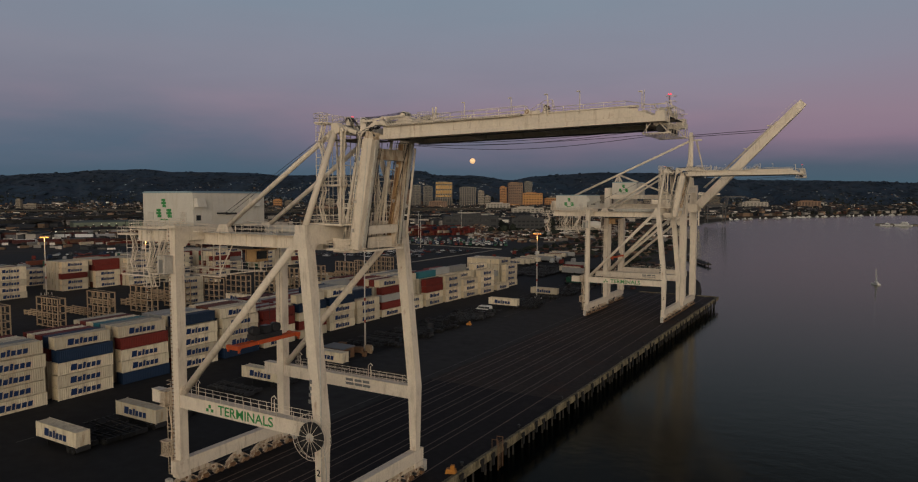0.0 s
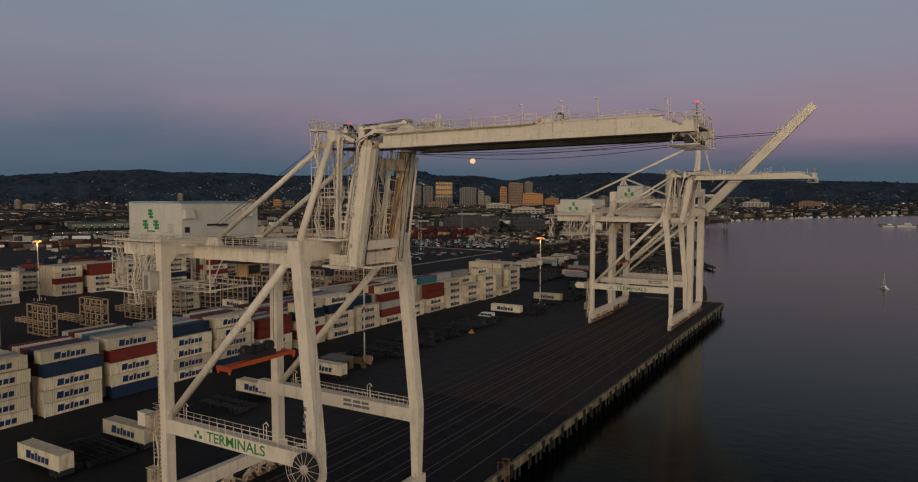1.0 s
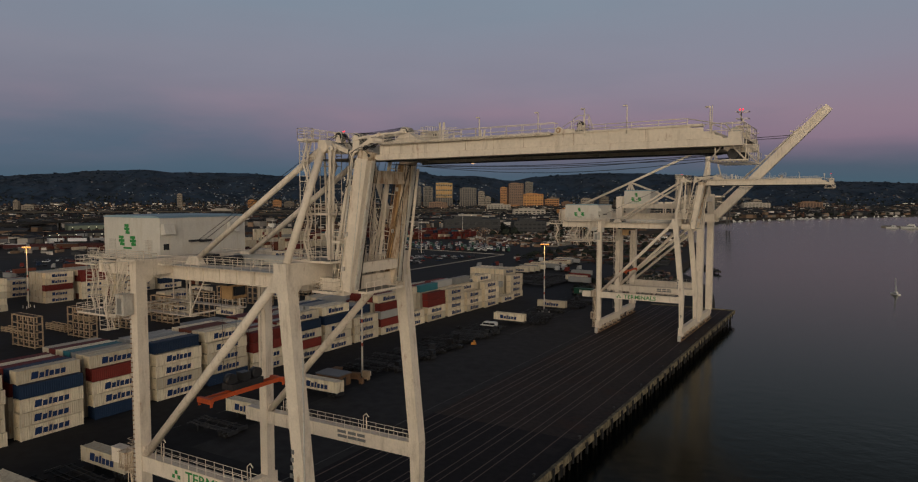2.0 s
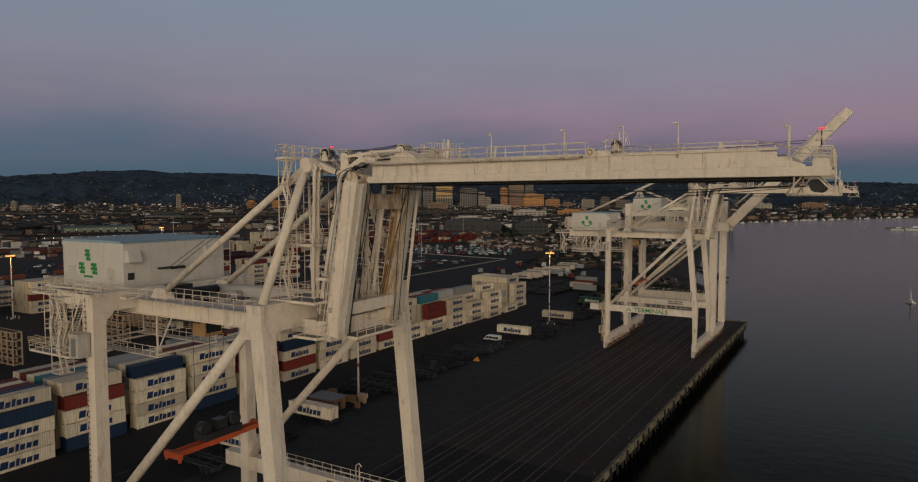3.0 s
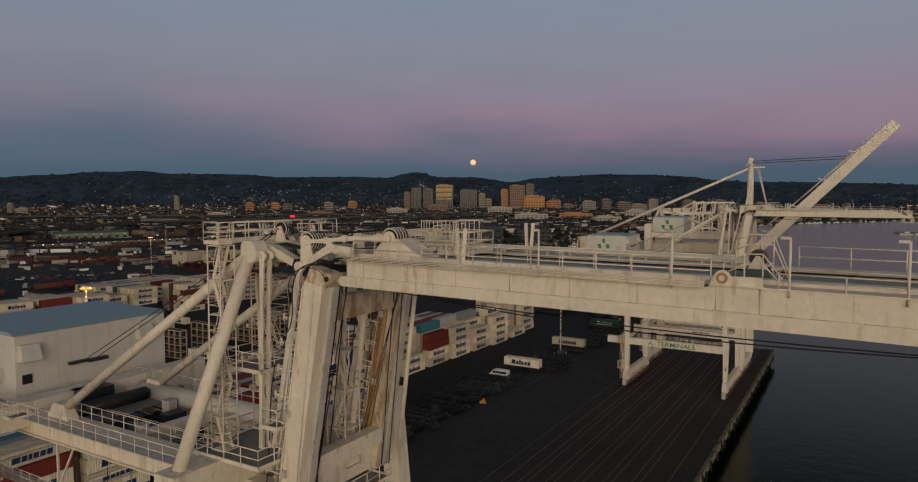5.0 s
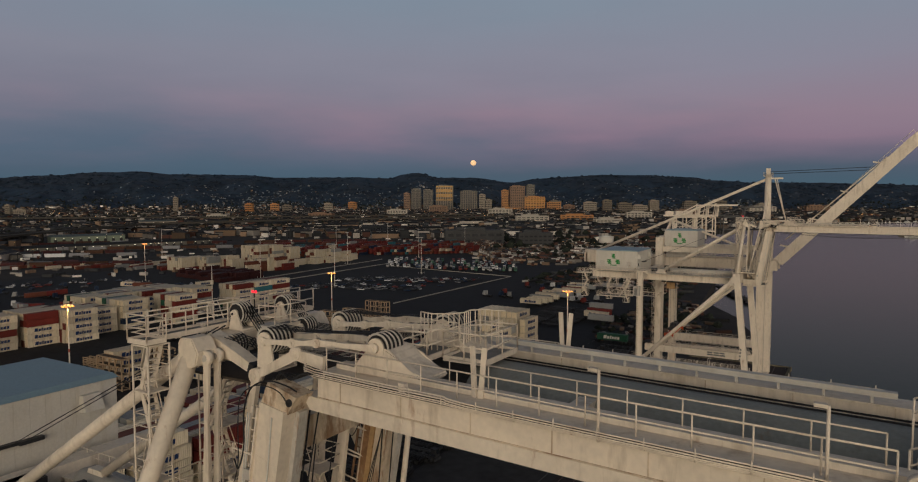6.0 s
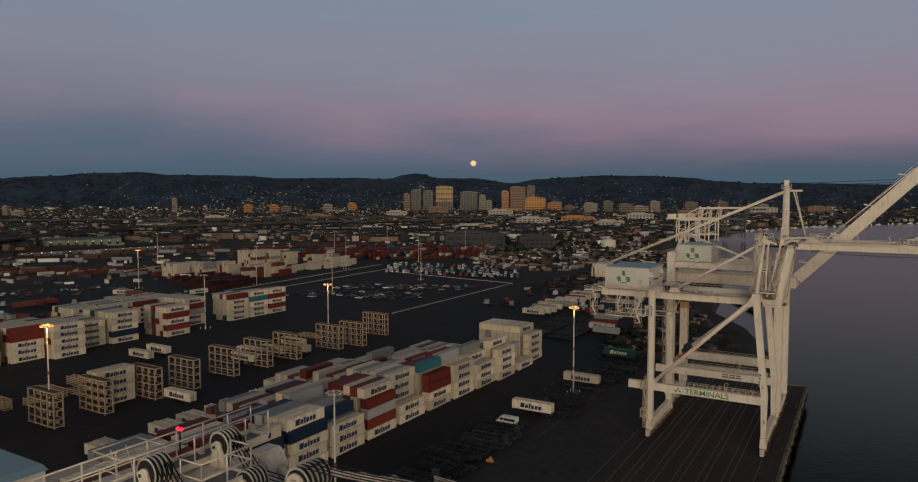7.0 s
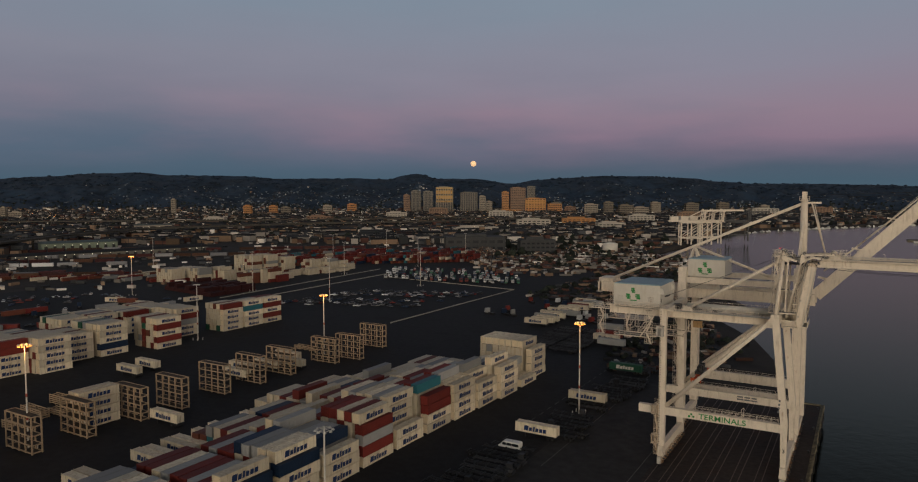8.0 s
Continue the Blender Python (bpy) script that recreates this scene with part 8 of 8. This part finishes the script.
    for k, (rr, zz) in enumerate(((0.55, 0.12), (1.0, 0.42), (0.72, 0.78))):
        rings.append([bm.verts.new((p.x + math.cos(6.283 * (i + 0.5 * k) / n) * r * rr * tr.uniform(0.7, 1.25), p.y + math.sin(6.283 * (i + 0.5 * k) / n) * r * rr * tr.uniform(0.7, 1.25), p.z + h * zz * tr.uniform(0.85, 1.15))) for i in range(n)])
    top = bm.verts.new((p.x, p.y, p.z + h * tr.uniform(0.9, 1.1)))
    for a, b in zip(rings, rings[1:]):
        for i in range(n):
            bm.faces.new((a[i], a[(i + 1) % n], b[(i + 1) % n], b[i]))
    for i in range(n):
        bm.faces.new((rings[-1][i], rings[-1][(i + 1) % n], top))


for i in range(13500):
    depth = 620 + 2500 * tr.random() ** 0.8
    u = tr.uniform(-0.78, 0.78)
    p = far(u, depth)
    if not land_at(p) or (p.x > -480 and p.y < 560) or (depth < 1000 and -0.62 < u < 0.0) or (depth < 1080 and 0.0 < u < 0.4):
        continue
    p.z = max(0, hill_z(u, depth)) if depth > 2950 else 0
    big = tr.random() < (0.14 if depth < 1600 else 0.07)
    w = (tr.uniform(18, 48) if depth > 1300 or u < 0 else tr.uniform(10, 22)) if big else tr.uniform(6, 13)
    house_block(city, p, w, tr.uniform(9, 18) if big else tr.uniform(6, 11), tr.uniform(5, 9) if big else tr.uniform(4, 8) * (1.6 if tr.random() < 0.1 else 1), radians(TURN) + tr.choice((0.2, 0.2, 1.77, -0.4)), tr.choices((0, 1, 2, 3, 5), (30, 26, 26, 12, 6))[0])
for i in range(3000):
    depth, u = 900 + 2100 * tr.random() ** 0.7, tr.uniform(-0.3, 0.5)
    p = far(u, depth)
    if not land_at(p) or (depth < 1300 and u < 0.06):
        continue
    house_block(city, p, tr.uniform(8, 26), tr.uniform(6, 12), tr.uniform(3.5, 9), radians(TURN) + tr.choice((0.2, 1.77, -0.4)), tr.choices((0, 1, 3, 5), (40, 34, 12, 14))[0])
# Hill houses get greyer, cooler walls, so their distance haze is painted on.
for i in range(2700):
    depth, u = 2965 + 900 * tr.random() ** 1.4, tr.uniform(-0.76, 0.76)
    if noise.noise(Vector((u * 9, depth * 0.004, 2))) + 0.25 * (depth < 3200) < 0.05 + 0.3 * (u < -0.38):
        continue
    p = far(u, depth, hill_z(u, depth))
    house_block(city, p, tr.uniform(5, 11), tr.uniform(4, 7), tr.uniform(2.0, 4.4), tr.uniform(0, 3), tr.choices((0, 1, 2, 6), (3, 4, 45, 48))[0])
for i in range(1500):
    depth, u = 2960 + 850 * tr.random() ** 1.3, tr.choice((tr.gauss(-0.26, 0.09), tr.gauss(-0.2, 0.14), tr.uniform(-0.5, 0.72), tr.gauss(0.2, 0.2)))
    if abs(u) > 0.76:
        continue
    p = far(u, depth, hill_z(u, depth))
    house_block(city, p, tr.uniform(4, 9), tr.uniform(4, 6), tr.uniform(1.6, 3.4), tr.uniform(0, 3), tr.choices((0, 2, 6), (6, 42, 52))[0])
for i in range(9000):
    depth, u = 720 + 2600 * tr.random() ** 0.75, tr.uniform(-0.78, 0.78)
    p = far(u, depth)
    if not land_at(p) or (p.x > -480 and p.y < 600) or (depth < 1150 and -0.62 < u < 0.05):
        continue
    p.z = max(0, hill_z(u, depth)) if depth > 2950 else 0
    r = tr.uniform(2.6, 5.6)
    crown(trees, p, r, r * tr.uniform(1.3, 2.1))
# The woods share the hill's painted haze-blue colour.
woods = bmesh.new()
for i in range(2600):
    depth, u = 2980 + 1220 * tr.random() ** 0.45, tr.uniform(-0.78, 0.78)
    p = far(u, depth, hill_z(u, depth) - 2)
    r = tr.uniform(6, 13)
    crown(woods, p, r, r * tr.uniform(0.5, 0.9))
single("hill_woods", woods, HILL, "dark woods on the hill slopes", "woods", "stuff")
for i in range(420):
    depth, u = 600 + 2150 * tr.random(), tr.uniform(-0.74, 0.74)
    p = far(u, depth)
    if not land_at(p) or (p.x > -400 and p.y < 560):
        continue
    z = (hill_z(u, depth) if depth > 2950 else 0) + tr.uniform(6, 13)
    s = depth * 0.00019 * tr.uniform(0.6, 1.3)
    box(lights, p.x - s, p.x + s, p.y - s, p.y + s, z - s * 0.7, z + s * 0.7, tr.choices((0, 1), (7, 3))[0])
    box(city, p.x - 0.25, p.x + 0.25, p.y - 0.25, p.y + 0.25, z - 20, z - s * 0.7, 4)
for i in range(8200):
    depth, u = 520 + 2300 * tr.random() ** 1.15, tr.uniform(-0.74, 0.40)
    p = far(u, depth)
    if not land_at(p) or (p.x > -440 and p.y < 600) or (u < -0.12 and depth < 1150 and tr.random() < 0.72):
        continue
    w, l, h, a = tr.uniform(0.8, 1.3), tr.uniform(1.8, 4.5), tr.uniform(1.2, 2.6), tr.choice((0.3, 1.2, 1.87, 2.7))
    d = Vector((math.cos(a), math.sin(a), 0)) * l
    z = Vector((0, 0, h / 2 + 0.0))
    beam(city, p + z - d, p + z + d, w * 2, h, mat=tr.choices((0, 1, 2, 3, 5), (20, 12, 36, 12, 20))[0])
for i in range(3600):
    depth, u = 430 + 1500 * tr.random() ** 1.1, tr.uniform(0.02, 0.36)
    p = far(u, depth)
    if not land_at(p) or (p.x > -200 and p.y < 600) or p.y < 520:
        continue
    w, l, h, a = tr.uniform(0.9, 1.6), tr.uniform(1.8, 6.1), tr.uniform(1.4, 2.9), tr.choice((0.3, 0.42, 1.87, 1.99))
    d = Vector((math.cos(a), math.sin(a), 0)) * l
    p.z = h / 2
    beam(city, p - d, p + d, w * 2, h, mat=tr.choices((0, 1, 2, 3, 5), (22, 22, 8, 30, 18))[0])
for i in range(240):
    depth, u = 1100 + 1750 * tr.random(), tr.uniform(-0.7, 0.5)
    p = far(u, depth)
    if not land_at(p):
        continue
    z = tr.uniform(7, 14)
    s = depth * 0.00017 * tr.uniform(0.6, 1.2)
    box(lights, p.x - s, p.x + s, p.y - s, p.y + s, z - s * 0.7, z + s * 0.7, tr.choices((0, 1), (6, 4))[0])
    box(city, p.x - 0.25, p.x + 0.25, p.y - 0.25, p.y + 0.25, -4, z - s * 0.7, 4)
# windows and street lamps on the slopes
for i in range(150):
    u = tr.choice((tr.gauss(-0.24, 0.1), tr.gauss(-0.1, 0.05), tr.uniform(-0.7, 0.72), tr.gauss(0.25, 0.2)))
    depth = 2990 + 700 * tr.random() ** 1.2
    if abs(u) > 0.76:
        continue
    p = far(u, depth, hill_z(u, depth))
    s = depth * 0.000075 * tr.uniform(0.5, 1.2)
    box(lights, p.x - s, p.x + s, p.y - s, p.y + s, p.z + 6, p.z + 6 + s * 1.2, tr.choices((0, 1), (8, 2))[0])
    box(city, p.x - 0.3, p.x + 0.3, p.y - 0.3, p.y + 0.3, p.z - 3, p.z + 6, 4)
single("town_houses", city, TOWN, "low mixed town houses, sheds and vehicles over the plain", "houses", "stuff")
single("town_trees", trees, LEAF, "dark evening tree crowns between the houses", "trees", "stuff")
TOWN_LAMP = glowing("town_lamp", (1.0, 0.80, 0.55), 2.0)
TOWN_SODIUM = glowing("town_sodium_lamp", (1.0, 0.50, 0.16), 2.2)
single("town_lamps", lights, [TOWN_LAMP, TOWN_SODIUM], "small lit lamps scattered through the town", "lamps", "stuff")


# ---- railway sidings, warehouse, viaduct, far quays and boats ----
def wagon_row(p, q, colors, group):
    p, q = Vector(p), Vector(q)
    n = int((q - p).length / 19)
    ang = math.degrees(math.atan2(q.y - p.y, q.x - p.x)) - 90
    for i in range(n):
        if tr.random() < 0.12:
            continue
        o = p.lerp(q, (i + 0.5) / n)
        color = tr.choice(colors)
        w = thing("rail_wagon", Matrix.Translation(o) @ pose(0, 0, 0, 0, 0, ang), f"{color} freight wagon standing on a siding", "wagon", group)
        bm = bmesh.new()
        box(bm, -1.5, 1.5, -8.9, 8.9, 1.2, 4.4)
        part("body", bm, {"orange": WAGON_RUST, "brown": BOXES["maroon"], "grey": CAR_GREY, "cream": CAR_PALE}[color], w)
        bm = bmesh.new()
        for y in (-7, -5.4, 5.4, 7):
            tube(bm, (-0.85, y, 0.5), (0.85, y, 0.5), 0.5, 10)
        box(bm, -1.2, 1.2, -8.6, 8.6, 0.8, 1.2)
        part("bogie", bm, STEEL, w)


wagon_row((-640, 225, 0), (-520, 345, 0), ("orange", "brown", "orange"), "siding wagons")
wagon_row((-720, 280, 0), (-600, 400, 0), ("grey", "cream", "brown"), "siding wagons")
wagon_row((-800, 340, 0), (-560, 560, 0), ("brown", "orange", "grey"), "siding wagons")
wagon_row((-860, 400, 0), (-540, 690, 0), ("orange", "brown"), "siding wagons")
wagon_row((-690, 190, 0), (-560, 318, 0), ("brown", "grey", "cream"), "siding wagons")
wagon_row((-770, 290, 0), (-640, 412, 0), ("brown", "orange", "orange"), "siding wagons")
wagon_row((-900, 395, 0), (-760, 520, 0), ("brown", "grey", "orange"), "siding wagons")


def long_hall(p, q, w, h, wall, label):
    p, q = Vector(p), Vector(q)
    ang = math.degrees(math.atan2(q.y - p.y, q.x - p.x))
    l = (q - p).length
    t = thing("warehouse", Matrix.Translation((p + q) / 2) @ pose(0, 0, 0, 0, 0, ang), label, "warehouse")
    bm = bmesh.new()
    box(bm, -l / 2, l / 2, -w / 2, w / 2, 0, h)
    part("wall", bm, wall, t)
    bm = bmesh.new()
    hexa(bm, [(-l / 2 - 0.8, -w / 2 - 0.8, h), (l / 2 + 0.8, -w / 2 - 0.8, h), (l / 2 + 0.8, w / 2 + 0.8, h), (-l / 2 - 0.8, w / 2 + 0.8, h), (-l / 2, -1, h + 2.4), (l / 2, -1, h + 2.4), (l / 2, 1, h + 2.4), (-l / 2, 1, h + 2.4)])
    part("roof", bm, SHED_ROOF if wall is not WALLS["grey"] else TOWN[4], t)
    n = int(l / 9)
    for i in range(n):
        x = -l / 2 + l * (i + 0.5) / n
        bm = bmesh.new()
        box(bm, x - 1.8, x + 1.8, -w / 2 - 0.12, -w / 2, 0, h * 0.6)
        part("loading_door", bm, STEEL, t)
        bm = bmesh.new()
        box(bm, x - 0.35, x + 0.35, -w / 2 - 0.5, -w / 2 - 0.12, h * 0.72, h * 0.72 + 0.35)
        part("wall_lamp", bm, WHITE_LAMP, t)


long_hall(far(-0.59, 880), far(-0.485, 935), 26, 9, WALLS["mint"], "long pale freight shed with a blue-grey roof")
long_hall(far(-0.72, 705), far(-0.36, 900), 20, 4.5, WALLS["grey"], "very long dark freight shed with lit loading doors")
long_hall(far(-0.463, 1400), far(-0.412, 1440), 20, 10, WALLS["pale"], "pale freight building with rows of openings")


def viaduct(pts, w, h, label):
    v = thing("viaduct", (0, 0, 0), label, "viaduct", kind="structure")
    for p, q in zip(pts, pts[1:]):
        p, q = Vector((*p, h)), Vector((*q, h))
        bm = bmesh.new()
        beam(bm, p, q, w, 1.6)
        part("deck", bm, ROAD_DECK, v)
        bm = bmesh.new()
        d = (q - p).normalized().cross(Vector((0, 0, 1))) * (w / 2)
        for s in (-1, 1):
            beam(bm, p + d * s + Vector((0, 0, 1.3)), q + d * s + Vector((0, 0, 1.3)), 0.3, 1.0)
        part("parapet", bm, ROAD_DECK, v)
        n = max(2, int((q - p).length / 32))
        for i in range(n):
            o = p.lerp(q, i / n)
            bm = bmesh.new()
            tube(bm, (o.x, o.y, -1), (o.x, o.y, h - 0.7), 1.3, 8)
            part("pier", bm, ROAD_DECK, v)


viaduct([far(u, d).xy for u, d in ((-0.80, 690), (-0.674, 790), (-0.56, 980), (-0.45, 1186), (-0.227, 1402), (-0.02, 1560), (0.18, 1900))], 22, 13, "long pale concrete road viaduct on piers")
viaduct([far(u, d).xy for u, d in ((-0.80, 1500), (-0.3, 1640), (0.04, 1900))], 18, 12, "second concrete road viaduct behind")

# storage tank, heap of scrap and low sheds beyond the truck park
tank = thing("storage_tank", (-254.0, 800.0, 0), "pale round storage tank with a conical roof", "tank")
bm = bmesh.new()
tube(bm, (0, 0, 0), (0, 0, 10.5), 9.0, 28)
part("shell", bm, MAST, tank)
bm = bmesh.new()
tube(bm, (0, 0, 10.5), (0, 0, 12.0), 9.15, 28, 0.6)
part("roof", bm, GALV, tank)
heap = bmesh.new()
for i in range(900):
    a, r = tr.uniform(0, 6.283), tr.random() ** 0.6
    x, y = math.cos(a) * r * 34, math.sin(a) * r * 20
    z = 9.0 * (1 - r) ** 0.8
    e = [tr.uniform(0.4, 1.7) for k in range(3)]
    beam(heap, (x - e[0], y - e[1] * 0.5, max(0.1, z)), (x + e[0], y + e[1] * 0.5, max(0.2, z + tr.uniform(-1, 1))), e[1] * 1.2, e[2], mat=tr.randrange(4))
single("scrap_heap", heap, TOWN[:4], "broad heap of mixed pale and rusty scrap", "scrap", "stuff", at=pose(-365, 683, 0, 0, 0, 30))
clutter = bmesh.new()
for i in range(1700):
    p = far(tr.uniform(0.05, 0.42), tr.uniform(310, 900))
    if not land_at(p) or (p.x < -185 and p.y < 560) or p.y < 262 or (p.x < -70 and p.y < 400):
        continue
    a = tr.uniform(0, 3.14)
    l = tr.uniform(1.0, 6.5)
    beam(clutter, p + Vector((math.cos(a) * l, math.sin(a) * l, 0.7)), p - Vector((math.cos(a) * l, math.sin(a) * l, -0.7)), tr.uniform(1.0, 2.6), tr.uniform(1.2, 1.5), mat=tr.choices(range(5), (12, 20, 26, 26, 20))[0])
for i in range(420):
    p = Vector((tr.uniform(-80, -12), tr.uniform(246, 400), 0))
    if not land_at(p + Vector((9, 0, 0))):
        continue
    a, l = tr.uniform(0, 3.14), tr.uniform(0.5, 3.2)
    d = Vector((math.cos(a) * l, math.sin(a) * l, 0))
    beam(clutter, p + d + Vector((0, 0, 0.6)), p - d + Vector((0, 0, 0.6)), tr.uniform(0.6, 2.0), tr.uniform(0.9, 1.2), mat=tr.choices(range(5), (10, 24, 20, 34, 12))[0])
single("yard_clutter", clutter, TOWN, "scattered pallets, crates and machine parts on bare ground", "clutter", "stuff")
shrubs = bmesh.new()
for i in range(900):
    p = far(tr.uniform(0.08, 0.42), tr.uniform(320, 1000))
    if not land_at(p) or (p.x < -185 and p.y < 560) or p.y < 285 or (p.x < -80 and p.y < 400):
        continue
    r = tr.uniform(0.8, 3.2)
    crown(shrubs, p, r, r * tr.uniform(0.8, 1.8))
for i in range(260):
    p = Vector((tr.uniform(-85, -14), tr.uniform(262, 420), 0))
    if land_at(p + Vector((10, 0, 0))):
        r = tr.uniform(0.6, 2.2)
        crown(shrubs, p, r, r * tr.uniform(0.8, 1.7))
single("shore_shrubs", shrubs, LEAF, "dark shrubs and small trees along the shore", "shrubs", "stuff")

BARRIER = material("pale_barrier_concrete", (0.33, 0.31, 0.27), 0.85, vary=0.25, scale=0.2, fine=1.5)
# low walls and roads that cross the far yard
for a, b, w in (((-331, 294), (-345, 498), 1.2), ((-203, 285), (-204, 434), 0.9), ((-204, 434), (-330, 452), 0.9), ((-352, 300), (-372, 498), 1.0)):
    bm = bmesh.new()
    beam(bm, (*a, 0.25), (*b, 0.25), w * 0.45, 0.5)
    single("barrier_wall", bm, BARRIER, "low pale concrete barrier along the yard road", "barrier", "structure")

# jetty, moored boats, small sailing boat, rocks at the wharf's end
bm = bmesh.new()
a = far(0.635, 1120)
box(bm, a.x, a.x + 500, a.y, a.y + 34, -6, -2.2)
single("jetty", bm, CONCRETE, "low dark jetty across the harbour", "jetty", "structure")
bm = bmesh.new()
beam(bm, (-66, 478, -2.6), (-37, 415, -2.6), 4, 1.0)
for i in range(8):
    tube(bm, (-65 + i * 4.0, 476 - i * 8.7, -7), (-65 + i * 4.0, 476 - i * 8.7, -0.6), 0.3, 6)
single("wooden_pier", bm, PILE, "short old wooden pier at the shore", "pier", "structure")


def boat(p, l, turn, label, mast=0.0):
    b = thing("boat", Matrix.Translation((p.x, p.y, -4.2)) @ pose(0, 0, 0, 0, 0, turn), label, "boat", "boats")
    bm = bmesh.new()
    w = l * 0.15
    hexa(bm, [(-w * 0.7, -l / 2, -0.3), (w * 0.7, -l / 2, -0.3), (w * 0.15, l * 0.45, -0.3), (-w * 0.15, l * 0.45, -0.3), (-w, -l / 2, l * 0.09), (w, -l / 2, l * 0.09), (w * 0.15, l / 2, l * 0.13), (-w * 0.15, l / 2, l * 0.13)])
    part("hull", bm, VAN_WHITE, b)
    bm = bmesh.new()
    box(bm, -w * 0.6, w * 0.6, -l * 0.3, l * 0.12, l * 0.09, l * 0.2)
    box(bm, -w * 0.45, w * 0.45, -l * 0.25, l * 0.05, l * 0.2, l * 0.28)
    cabin = part("cabin", bm, VAN_WHITE, b)
    bm = bmesh.new()
    box(bm, -w * 0.62, w * 0.62, -l * 0.28, l * 0.125, l * 0.13, l * 0.17)
    part("window", bm, GLASS, cabin)
    if mast:
        bm = bmesh.new()
        tube(bm, (0, 0, l * 0.1), (0, 0, mast), 0.09, 6)
        part("mast", bm, GALV, b)
        bm = bmesh.new()
        hexa(bm, [(-0.06, -l * 0.2, l * 0.3), (0.06, -l * 0.2, l * 0.3), (0.06, -0.1, l * 0.3), (-0.06, -0.1, l * 0.3), (-0.05, -0.25, mast * 0.95), (0.05, -0.25, mast * 0.95), (0.05, -0.1, mast * 0.95), (-0.05, -0.1, mast * 0.95)])
        part("sail", bm, VAN_WHITE, b, "white triangular sail")


boat(Vector((59.1, 362.7, 0)), 6.0, 40, "small white sailing boat under sail on the water", 9.0)
boat(far(0.678, 1075), 26, 70, "white ferry boat moored at the jetty")
boat(far(0.652, 1085), 18, 80, "white ferry boat moored at the jetty")
for i in range(34):
    u = 0.30 + 0.36 * i / 33
    boat(far(u + tr.uniform(-0.003, 0.003), 1395 + (u - 0.4) * 1500 * (u > 0.43) + tr.uniform(-30, 10)), tr.uniform(9, 16), tr.uniform(0, 180), "small white boat moored along the far shore")
